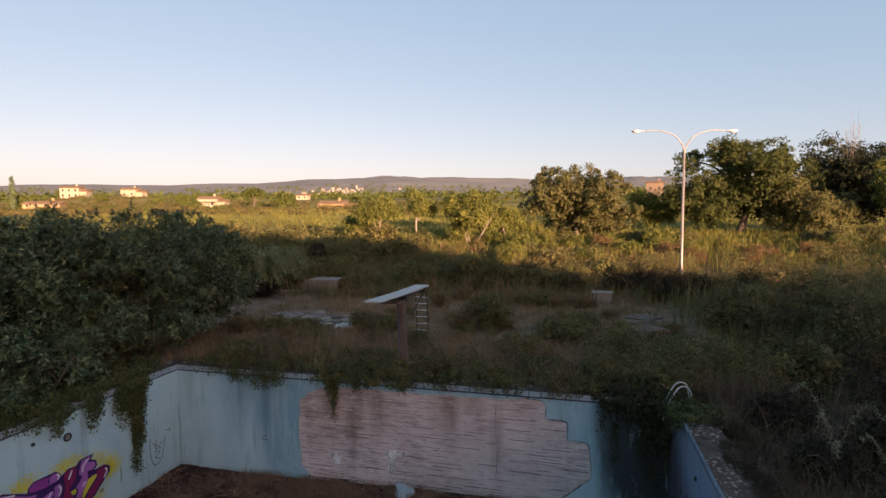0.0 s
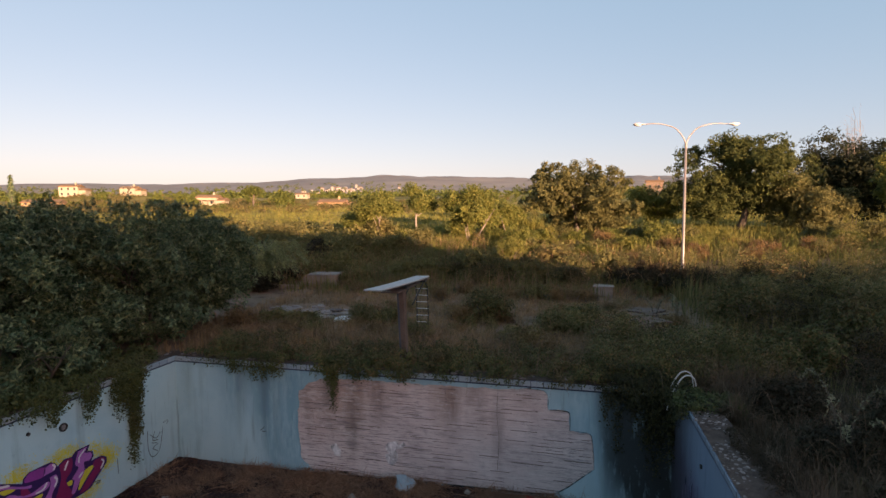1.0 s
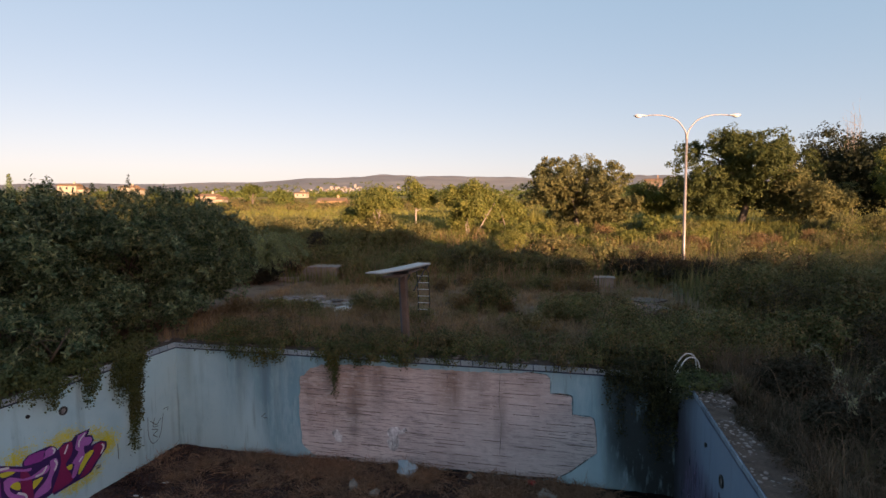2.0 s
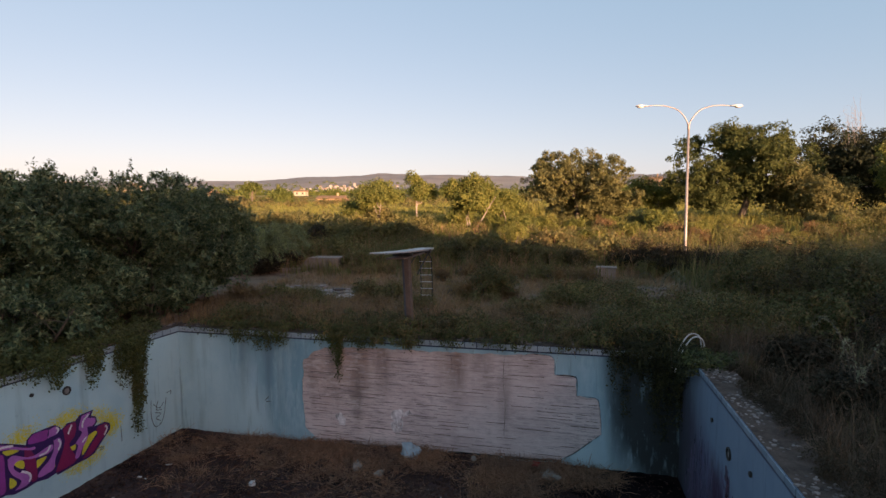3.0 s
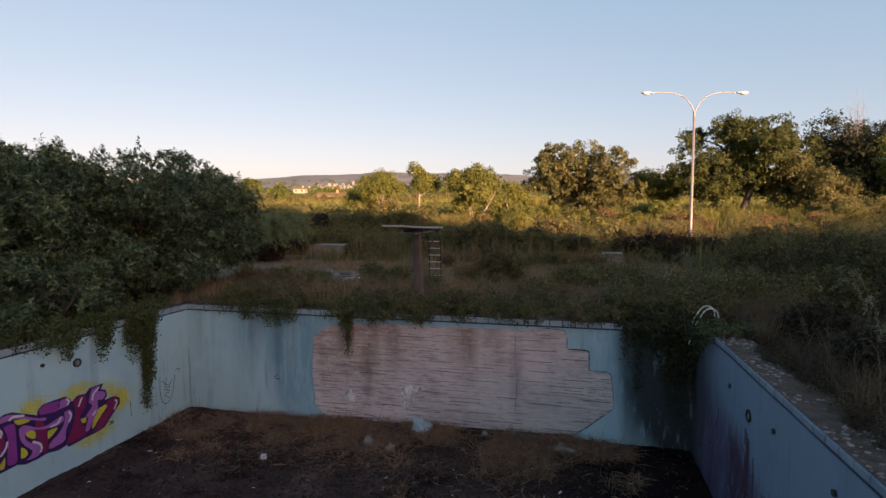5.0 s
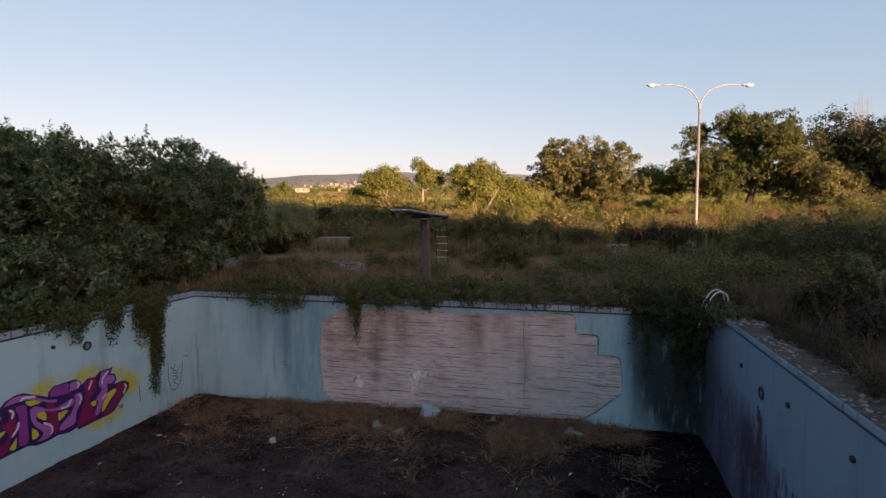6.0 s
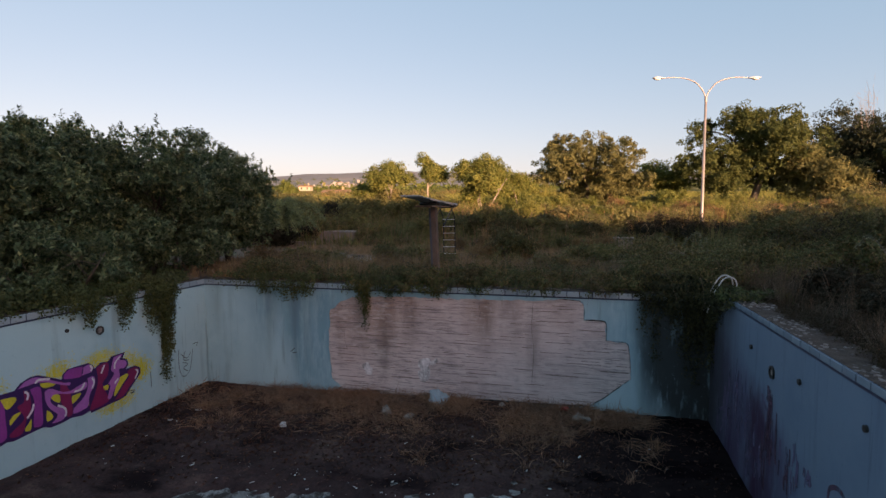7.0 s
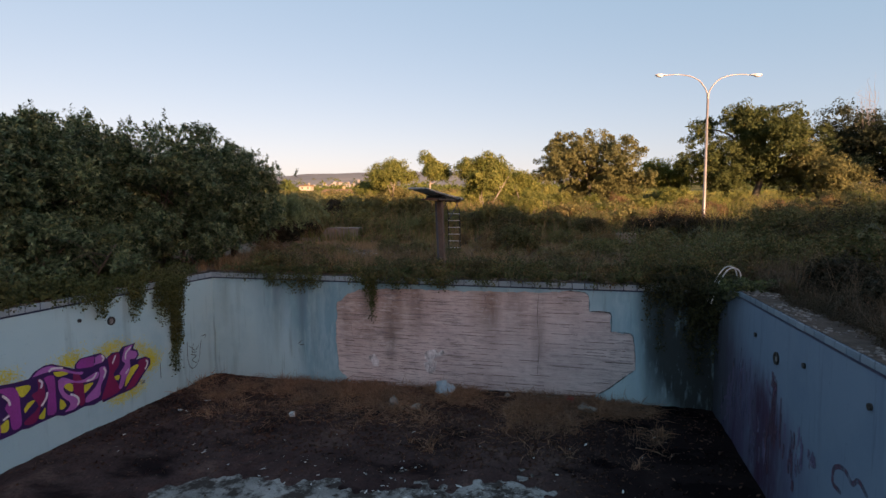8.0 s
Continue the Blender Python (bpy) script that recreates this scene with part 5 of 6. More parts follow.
tree("laurel_shrub", "dense laurel shrub in the middle of the clump", -15.9, 13.9, 5.2, 2.6, 2.5, 2.7, 2.2, 460, 0.5, 108, 0.15, L_BUSH, M_BARK, 19, 0.14, stems=3, lobes=26, **LAUREL)
hedge = tree("laurel_shrub", "dense dark laurel of the hedge, copied out of view to block skylight", -15.8, 8.6, 4.5, 3.1, 3.2, 2.45, 2.05, 440, 0.48, 100, 0.15, L_BUSH, M_BARK, 15, 0.14, stems=4, lobes=26, **LAUREL)
# Unseen copies continue the hedge, added to keep west sky off the pool.
for k, (x, y) in enumerate(((-17.0, 3.2), (-17.6, -3.6), (-20.5, 10.5), (-22.5, 15.0))):
    copy_thing(hedge, pose(x, y, -0.05, 0, 0, 70 + 80 * k))
tree("laurel_shrub", "leaning dark green shrub overhanging the pool side", -13.0, 11.0, 2.4, 1.5, 2.8, 1.3, 0.9, 200, 0.35, 84, 0.14, L_BUSH, M_BARK, 13, 0.08, stems=4, lobes=30, **LAUREL)


def arching_shrub(x, y, h, reach, n, seed):
    """A shrub of many stems that arch over and hang, feathered with narrow leaves."""
    r = np.random.default_rng(seed)
    t = thing("tamarisk_shrub", "pale feathery shrub with drooping sprays", "shrub", pose(x, y, float(terrain(x, y)) - 0.05))
    P, D, L = [], [], []
    bm = bmesh.new()
    for _ in range(n):
        a, out, top = r.uniform(0, 2 * math.pi), reach * r.uniform(0.35, 1.0), h * r.uniform(0.55, 1.0)
        way = np.array([math.cos(a), math.sin(a), 0.0])
        line = np.array(spline([np.zeros(3), way * out * 0.25 + [0, 0, top * 0.75], way * out * 0.65 + [0, 0, top], way * out + [0, 0, top * r.uniform(0.35, 0.75)]], 10))
        tube(bm, line[::3], list(np.linspace(0.022, 0.004, len(line[::3]))), 4)
        q = np.repeat(line[8:], 9, 0)
        P.append(q + r.normal(0, 0.035, q.shape))
        D.append(way * 0.7 + np.array([0, 0, -0.5]) + r.normal(0, 0.55, q.shape))
        L.append(r.uniform(0.10, 0.24, len(q)))
    part("trunk", bm, M_BARK, t)
    link_mesh("sprays", leaf_mesh("sprays", np.vstack(P), np.vstack(D), np.concatenate(L), r, 0.16, 0.3), L_PALEGREEN, t, "pale green feathery sprays")


arching_shrub(-16.6, 27.8, 2.9, 2.9, 85, 14)
tree("oak_tree", "round evergreen oak in low evening sun", 1.6, 53.5, 7.9, 6.0, 4.9, 4.2, 3.5, 820, 0.56, 155, 0.17, L_OAK, M_BARK, 201, 0.3, -0.8, 0.35, 0.55, core=0.6, lobes=36, tuft=4)
tree("oak_tree", "large broad oak in low evening sun", 17.4, 59.0, 11.0, 7.2, 5.2, 5.0, 4.8, 960, 0.66, 160, 0.175, L_GREENOAK, M_BARK, 233, 0.4, -0.8, 0.4, 0.55, core=0.55, lobes=30, tuft=4)
tree("oak_tree", "leafy oak at the edge of the dry meadow", 22.8, 57.0, 7.0, 4.0, 3.6, 3.2, 3.0, 260, 0.9, 190, 0.175, L_OAK, M_BARK, 23, 0.3, -0.8, 0.35, 0.55, tuft=4)
tree("oak_tree", "tall dark oak with bare twigs at its top", 28.5, 64.0, 12.0, 6.6, 4.8, 5.6, 5.6, 520, 1.1, 170, 0.20, L_OAK_SHADE, M_BARK, 24, 0.4, -0.8, 0.35, 0.55, tuft=4)
tree("oak_tree", "oak with yellowing leaves at the wood's edge", 28.6, 54.0, 8.0, 3.2, 3.0, 2.8, 5.0, 170, 0.85, 164, 0.19, L_FIG, M_BARK, 25, 0.3, -0.7, 0.35, 0.55, tuft=4)
tree("oak_tree", "broad oak at the wood's edge", 37.0, 58.0, 11.0, 5.6, 5.0, 4.9, 5.2, 280, 1.1, 160, 0.20, L_GREENOAK, M_BARK, 26, 0.4, -0.8, 0.35, 0.55, tuft=4)
tree("young_tree", "young green tree beyond the oaks", 9.6, 62.0, 5.6, 3.8, 3.0, 2.1, 2.5, 190, 0.7, 110, 0.2, L_FIG, M_BARK, 27, 0.15, -0.8, 0.3, 0.5)
tree("young_tree", "slender young walnut tree with pale leaning trunk", -16.0, 45.5, 5.0, 2.4, 1.9, 1.7, 3.35, 95, 0.6, 187, 0.19, L_FIG, M_PALEBARK, 31, 0.11, -0.6, 0.4, 0.45, core=0.3)
tree("young_tree", "slender young walnut tree with pale trunk", -12.7, 46.8, 5.2, 1.7, 1.4, 1.7, 3.8, 70, 0.55, 187, 0.19, L_FIG, M_PALEBARK, 32, 0.10, -0.5, 0.45, 0.45, core=0.3)
tree("young_tree", "bushy young walnut tree in evening sun", -7.8, 46.5, 5.2, 3.1, 2.2, 2.4, 2.7, 170, 0.65, 204, 0.19, L_FIG, M_PALEBARK, 33, 0.14, -0.8, 0.45, 0.45, stems=3, core=0.4)
tree("young_tree", "low bushy walnut tree in evening sun", -5.2, 49.5, 4.3, 2.0, 1.8, 1.5, 2.3, 80, 0.65, 204, 0.19, L_FIG, M_PALEBARK, 34, 0.12, -0.8, 0.45, 0.45, stems=3, core=0.4)
tree("young_tree", "low walnut scrub in evening sun", -18.6, 47.5, 3.4, 2.0, 1.8, 1.1, 1.5, 70, 0.65, 187, 0.19, L_FIG, M_PALEBARK, 35, 0.1, -0.8, 0.45, 0.45, stems=3, core=0.4)


def shoots(label, spots, seed, leaf_mat, leaf):
    """Upright leafy shoots that stand out of a shrub's top: (x, y, z of the foot, number)."""
    r = np.random.default_rng(seed)
    P, D, L = [], [], []
    for x, y, z, n in spots:
        for _ in range(n):
            o = r.uniform(-1, 1, 2) * 1.7
            a = np.array([x + o[0], y + o[1], z - 0.16 * (o @ o) + r.normal(0, 0.1)])
            way = np.array([r.normal(0, 0.35), r.normal(0, 0.35), 1.0])
            s = np.linspace(0, r.uniform(0.15, 0.45), 26)
            q = a + s[:, None] * way
            P.append(q)
            D.append(unit(r.normal(size=(26, 3)) + way * 0.9))
            L.append(leaf * (1.15 - 0.5 * s / s[-1]))
    P, D, L = np.vstack(P), np.vstack(D), np.concatenate(L)
    stuff("leafy_shoots", leaf_mesh("leafy_shoots", P, D, L, r, 0.35), leaf_mat, label, "shrub")


shoots("upright leafy shoots on top of the laurels", [(-14.1, 15.0, 4.75, 44), (-12.9, 15.6, 4.3, 26), (-15.0, 12.2, 4.35, 40), (-15.8, 8.6, 4.05, 30), (-14.1, 18.6, 4.35, 34), (-12.7, 18.2, 4.0, 22), (-15.9, 13.9, 4.4, 30)], 17, L_BUSH, 0.13)


def bare_twigs():
    r = np.random.default_rng(5)
    x, y = 28.9, 62.5
    z = float(terrain(x, y))
    t = thing("dead_tree", "bare pale dead branches above the oak", "tree", pose(x, y, z))
    for k in range(4):
        tip = np.array([r.normal(0, 0.7), r.normal(0, 0.5), r.uniform(10.2, 12.0)])
        bm = limbs(bmesh.new(), (0.1 * k, 0, -0.1), tip, 0.034, [tip + r.normal(0, 0.55, 3) + np.array([0, 0, 0.3]) for _ in range(7)], r, 0.5)
        part("branch", bm, M_PALEBARK, t)


bare_twigs()


# ---- bramble, ivy and weeds ----
def mounds(name, label, n, area, hrange, rrange, per, leaf, material, seed, keep=None, width=0.6, z0=None, category="bramble"):
    """Low leafy mounds scattered over an area, as one mass."""
    r = np.random.default_rng(seed)
    p = on_ground(r, n, *area, keep=keep)
    if z0 is not None:
        p[:, 2] = z0
    h, rad = r.uniform(*hrange, len(p)), r.uniform(*rrange, len(p))
    h *= np.array([0.95 + 0.9 * noise.noise(Vector((a * 0.22, b * 0.22, seed))) for a, b in p[:, :2]])
    c = np.column_stack([p[:, 0], p[:, 1], p[:, 2] + h - rad * 0.6, rad])
    c2 = c.copy()
    c2[:, 2] = p[:, 2] + (h - rad) * 0.4
    P, D, L, N = foliage(r, np.vstack([c, c2]), per, leaf, 0.9)
    ok = P[:, 2] > terrain(P[:, 0], P[:, 1]) + 0.01
    return stuff(name, leaf_mesh(name, P[ok], D[ok], L[ok], r, width, N=N[ok]), material, label, category)


def fringe(label, spans, seed, leaf_mat):
    """Bramble that spills over the pool's end rim: (from x, to x, drop below the rim, clumps)."""
    r = np.random.default_rng(seed)
    c = []
    for x0, x1, drop, n in spans:
        for _ in range(n):
            out = r.random()
            c.append((r.uniform(x0, x1), PY1 + 0.35 - 0.55 * out, 0.32 * (1 - out) + 0.12 - drop * out * r.random(), r.uniform(0.10, 0.24)))
    P, D, L, N = foliage(r, np.array(c), 120, 0.055)
    P[:, 1] = np.where(P[:, 2] < 0.03, np.minimum(P[:, 1], PY1 - 0.02 - 0.1 * r.random(len(P))), P[:, 1])
    stuff("bramble_fringe", leaf_mesh("bramble_fringe", P, D, L, r, 0.6, N=N), leaf_mat, label, "bramble")


fringe("dark bramble spilling over the pool's end rim", [(-6.3, -3.3, 0.30, 44), (-8.9, -7.4, 0.14, 6), (-10.0, -9.4, 0.1, 5), (-3.2, 0.4, 0.10, 32), (0.4, 1.9, 0.14, 18)], 512, L_BRAMBLE)
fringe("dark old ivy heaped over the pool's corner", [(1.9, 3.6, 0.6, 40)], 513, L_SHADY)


def not_slab(x, y):
    ok = np.ones(len(x), bool)
    for a, b, w, d in SLABS:
        ok &= ((x - a) / (w * 0.6)) ** 2 + ((y - b) / (d * 0.75)) ** 2 > 1
    return ok


def clear_of_bed(x, y):
    return not_slab(x, y) & patchy(x, y, 0.33, 0.02, 4.0)


mounds("bramble_bank", "dense dark bramble along the pool's far rim", 340, (-10.6, 3.9, 14.75, 16.5), (0.15, 0.66), (0.16, 0.34), 140, 0.066, L_BRAMBLE, 51, None, 0.42)
mounds("bramble_thicket", "dark bramble thicket on the bank behind the deck", 620, (-26, 9, 30.5, 41), (0.4, 1.05), (0.4, 0.8), 150, 0.08, L_BANK, 52)
mounds("bramble_thicket", "dark bramble thicket at the meadow's edge", 330, (-48, -14, 34, 52), (0.7, 1.8), (0.6, 1.1), 55, 0.24, L_BANK, 53)
mounds("weed_patch", "grey-green weeds over the old deck", 190, (-13, 5, 16.8, 30), (0.15, 0.5), (0.18, 0.42), 110, 0.06, L_WEED, 54, clear_of_bed, 0.4, category="weeds")
mounds("shrub_mass", "tangled dark shrubs on the pool's far corner", 190, (1.8, 6.5, 14.7, 19), (0.35, 1.0), (0.3, 0.6), 160, 0.058, L_BRAMBLE, 55)
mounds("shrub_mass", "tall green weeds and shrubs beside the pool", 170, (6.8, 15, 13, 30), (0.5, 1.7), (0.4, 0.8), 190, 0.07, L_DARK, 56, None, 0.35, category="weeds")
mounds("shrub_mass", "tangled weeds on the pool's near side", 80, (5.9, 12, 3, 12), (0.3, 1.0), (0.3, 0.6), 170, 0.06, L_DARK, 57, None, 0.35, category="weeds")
mounds("shrub_mass", "green shrubs on the rising ground", 160, (8, 24, 24, 36), (0.7, 1.9), (0.5, 0.9), 200, 0.08, L_WEED, 58, None, 0.4, category="weeds")
mounds("ivy_edge", "ivy creeping over the pool's side rim", 150, (-12.9, -11.35, 6.5, 14.4), (0.12, 0.4), (0.15, 0.32), 90, 0.075, L_IVY, 59, None, 0.7, category="ivy")
mounds("ivy_edge", "ivy spreading over the pool corner rim", 30, (3.6, 4.8, 12.5, 13.7), (0.12, 0.22), (0.12, 0.24), 90, 0.06, L_IVY, 591, None, 0.7, 0.15, category="ivy")
mounds("rim_weeds", "low brown weeds creeping over the broken paving", 80, (4.12, 4.6, 5.0, 13.2), (0.08, 0.26), (0.10, 0.22), 110, 0.045, L_BROWN, 592, None, 0.3, 0.17, category="weeds")
mounds("meadow_scrub", "low scrub on the sunlit meadow", 480, (-60, 45, 44, 90), (0.3, 0.8), (0.5, 1.0), 130, 0.11, L_GOLD, 60, None, 0.3, category="scrub")
mounds("field_scrub", "olive-green scrub of the far fields", 420, (-260, 120, 120, 300), (0.5, 1.6), (1.0, 2.4), 90, 0.42, L_FAR, 61, None, 0.5, category="scrub")


def grass(name, label, n, area, hrange, material, seed, keep=None, width=0.012, lean=0.5, tuft=0.25, per=12):
    r = np.random.default_rng(seed)
    base = on_ground(r, n, *area, keep=keep)
    h = r.uniform(*hrange, len(base))
    P = np.repeat(base, per, 0)
    P[:, :2] += r.normal(0, tuft, (len(P), 2))
    P[:, 2] = terrain(P[:, 0], P[:, 1]) - 0.02
    ok = ~((P[:, 0] > PX0 - 0.2) & (P[:, 0] < PX1 + 0.3) & (P[:, 1] > PY0) & (P[:, 1] < PY1 + 0.25))
    H = np.repeat(h, per) * r.uniform(0.5, 1.2, len(P))
    stuff(name, blade_mesh(name, P[ok], H[ok], r, width, lean), material, label, "grass")


def patch_a(x, y):
    return patchy(x, y, 0.55, -0.12, 9.0)


def patch_b(x, y):
    return patchy(x, y, 0.5, -0.05, 12.0)


def canes(label, n, area, reach, high, material, seed, width=0.006):
    """Thin arching bramble canes and runners, tangled over the ground."""
    r = np.random.default_rng(seed)
    base = on_ground(r, n, *area)
    a, l, h = r.uniform(0, 2 * math.pi, n), r.uniform(*reach, n), r.uniform(*high, n)
    s = np.linspace(0, 1, 8)
    curl = r.normal(0, 0.5, n)
    ang = a[:, None] + curl[:, None] * s
    x = base[:, :1] + np.cos(ang) * l[:, None] * s
    y = base[:, 1:2] + np.sin(ang) * l[:, None] * s
    z = base[:, 2:] + h[:, None] * (1 - (2 * s - r.uniform(0.7, 1.1, n)[:, None]) ** 2) * 0.9 + 0.02
    C = np.stack([x, y, z], 2)
    w = np.stack([-np.sin(ang), np.cos(ang), 0.6 * np.ones_like(ang)], 2) * (width * (1.1 - 0.8 * s))[None, :, None]
    V = np.stack([C - w, C + w], 2).reshape(-1, 3)
    k = (16 * np.arange(n)[:, None, None] + 2 * np.arange(7)[None, :, None] + np.array([0, 1, 3, 2])).reshape(-1)
    stuff("bramble_canes", fast_mesh("bramble_canes", V, np.full(7 * n, 4), k), material, label, "bramble")


canes("thin brown bramble canes arching over the pool's rim", 520, (-10.8, 4.2, 14.6, 17.5), (0.6, 1.7), (0.2, 0.95), L_TAN, 741, 0.006)
canes("pale dead stalks tangled among the weeds beside the pool", 420, (4.5, 12, 4, 19), (0.4, 1.2), (0.4, 1.3), L_TAN, 742, 0.0045)
canes("thin canes and dead stalks on the bramble bank", 520, (-26, 8, 28, 40), (0.6, 1.8), (0.6, 1.7), L_DRY, 743, 0.009)
canes("brown dead stalks on the overgrown deck", 420, (-13, 5, 16.5, 29), (0.3, 1.0), (0.2, 0.8), L_DRY, 744, 0.006)


grass("dry_grass", "thin dry grass over the old deck", 2600, (-14, 6, 16.5, 31), (0.10, 0.40), L_DRY, 71, not_slab, 0.008, 0.9, 0.22, 16)
grass("dry_grass", "dry brown grass round the pool's corner", 500, (-12, -4, 14.7, 17.5), (0.15, 0.5), L_DRY, 72, None, 0.010)
grass("tall_grass", "tall seeding grass beside the pool", 620, (4.8, 13, 4, 19), (0.3, 0.95), L_BROWN, 73, patch_a, 0.004, 0.95, 0.16, 40)
grass("tall_grass", "pale seeding grass beside the pool", 200, (4.8, 13, 4, 20), (0.4, 1.2), L_WEED, 731, patch_b, 0.004, 0.8, 0.14, 34)
grass("tall_grass", "tall weedy grass on the rising ground", 900, (6, 24, 18, 36), (0.6, 1.6), L_WEED, 74, None, 0.016, 0.35, 0.3)
grass("meadow_grass", "tall golden grass lit by the low sun", 3000, (-32, 34, 37, 64), (0.5, 1.3), L_GOLD, 75, None, 0.03, 0.4, 0.45)
grass("meadow_grass", "golden grass of the far field", 3400, (-120, 60, 62, 150), (0.4, 0.9), L_GOLD, 76, None, 0.045, 0.6, 1.3, 16)
grass("shaded_grass", "rank grass at the foot of the bank", 700, (-24, 6, 27, 40), (0.4, 1.0), L_BANK, 77, None, 0.02, 0.4, 0.3)
grass("wispy_grass", "thin wispy dry grass among the brambles", 800, (-11, 6, 14.8, 19), (0.3, 0.8), L_DRY, 79, None, 0.006, 0.5, 0.25)
grass("wispy_grass", "wispy dry grass over the bramble bank", 500, (-24, 9, 29, 42), (0.7, 1.5), L_DRY, 80, None, 0.012, 0.5, 0.35)
grass("brown_weeds", "dead brown weeds along the pool rim", 240, (4.7, 6.6, 5, 15), (0.25, 0.7), L_BROWN, 84, None, 0.004, 1.0, 0.2, 26)
grass("tan_grass", "tall tan seeding grass along the pool rim", 190, (4.45, 6.6, 4, 14.6), (0.3, 1.0), L_TAN, 85, patch_b, 0.004, 1.0, 0.07, 60)
grass("tan_grass", "tan grass tufts round the pool's corner rails", 26, (4.3, 5.8, 13.4, 16.5), (0.6, 1.15), L_TAN, 851, None, 0.0045, 0.8, 0.09, 60)
mounds("field_scrub", "low olive-brown scrub over the far fields", 2000, (-290, -30, 110, 275), (0.3, 1.3), (0.8, 2.2), 44, 0.42, L_SCRUB, 861, None, 0.6, category="scrub")
mounds("meadow_bushes", "sunlit shrubs and tall weeds of the meadow", 160, (-14, 30, 38, 52), (0.3, 0.9), (0.4, 0.8), 110, 0.14, L_RUST, 86, None, 0.35, category="scrub")
grass("reeds", "clump of golden reeds in the sun", 40, (-3.2, -1.8, 49.2, 50.2), (1.6, 2.6), L_GOLD, 78, None, 0.03, 0.2, 0.25, 20)


def pool_grass():
    r = np.random.default_rng(81)
    xs, ys, n = [], [], 1900
    while len(xs) < n:
        x, y = r.uniform(PX0 + 0.2, 2.2), 14.3 - abs(r.normal(0, 1.1))
        if y > 10.2 and noise.noise(Vector((x * 0.7, y * 0.9, 7))) + r.normal(0, 0.16) > 0.08 - 0.12 * (x > -7.5) * (x < 0.5):
            xs.append(x), ys.append(y)
    base = np.array([(x, y, dirt_height(x, y) - 0.01) for x, y in zip(xs, ys)])
    P = np.repeat(base, 9, 0)
    P[:, :2] += r.normal(0, 0.13, (len(P), 2))
    P[:, 1] = np.minimum(P[:, 1], 14.2)
    D = np.column_stack([r.normal(0, 1, len(P)), r.normal(-0.2, 0.8, len(P)), np.abs(r.normal(0.1, 0.35, len(P)))])
    stuff("straw", leaf_mesh("straw", P + [0, 0, 0.03], D, r.uniform(0.12, 0.5, len(P)), r, 0.034, 0.25), L_STRAW, "dead straw-coloured grass lying on the pool floor", "grass")
    tufts = base[r.random(len(base)) < 0.30]
    Q = np.repeat(tufts, 22, 0)
    Q[:, :2] += r.normal(0, 0.06, (len(Q), 2))
    Q[:, 1] = np.minimum(Q[:, 1], 14.25)
    H = np.repeat(r.uniform(0.10, 0.34, len(tufts)), 22) * r.uniform(0.5, 1.2, len(Q))
    stuff("straw_tufts", blade_mesh("straw_tufts", Q, H, r, 0.0045, 1.3), L_STRAW, "bent tufts of dead grass on the pool floor", "grass")


pool_grass()


def leaf_litter():
    r = np.random.default_rng(83)
    x, y = r.uniform(PX0 + 0.1, PX1 - 0.1, 26000), 14.3 - np.abs(r.normal(0, 2.6, 26000))
    ok = (y > 7.0) & (r.random(26000) < smooth(-0.3, 1.5, y - np.interp(x, SOIL_X, SOIL_Y)) * 0.95 + 0.05)
    ok &= r.random(26000) > smooth(0.0, 1.6, x) * 0.85
    x, y = x[ok], y[ok]
    P = np.column_stack([x, y, [at_floor(a, b) + 0.006 for a, b in zip(x, y)]])
    D = np.column_stack([r.normal(0, 1, len(x)), r.normal(0, 1, len(x)), np.abs(r.normal(0.05, 0.3, len(x)))])
    stuff("leaf_litter", leaf_mesh("leaf_litter", P, D, r.uniform(0.03, 0.11, len(x)), r, 0.45), L_LITTER, "dead brown leaves scattered over the pool floor", "leaf litter")


leaf_litter()


def bushes(label, spots, leaf_mat, leaf, seed, width=0.4):
    """Single shrubs of their own at (x, y, radius, height)."""
    for k, (x, y, rad, h) in enumerate(spots):
        tree("shrub", label, x, y, h, rad, rad * 0.9, h * 0.45, h * 0.42, int(60 + 60 * rad), 0.28 + 0.06 * rad, 92, leaf * 0.82, leaf_mat, M_BARK, seed + k, 0.05, -0.8, 0.4, width, stems=3, core=0.7, lobes=12, tuft=4)


bushes("rounded dark green shrub on the overgrown deck", [(5.4, 16.6, 1.0, 1.4), (7.3, 20.8, 1.6, 2.5), (7.2, 16.2, 1.2, 1.5), (9.6, 18.5, 1.5, 2.3), (9.5, 24.5, 1.8, 2.8)], L_BRAMBLE, 0.12, 300)
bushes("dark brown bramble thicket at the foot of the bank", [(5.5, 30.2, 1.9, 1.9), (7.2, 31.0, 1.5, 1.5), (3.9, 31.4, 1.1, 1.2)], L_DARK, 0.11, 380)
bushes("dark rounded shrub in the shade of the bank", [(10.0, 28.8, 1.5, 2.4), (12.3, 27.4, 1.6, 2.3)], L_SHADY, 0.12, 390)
bushes("green bramble thicket on the shaded bank", [(-3.6, 31.6, 1.9, 1.7), (-1.2, 32.4, 1.7, 1.6), (1.0, 31.2, 1.4, 1.3), (-6.2, 32.6, 1.8, 1.6)], L_BRAMBLE, 0.11, 395)
bushes("dark rounded bush on the dry deck", [(-2.3, 21.8, 1.35, 1.45)], L_BRAMBLE, 0.10, 312)
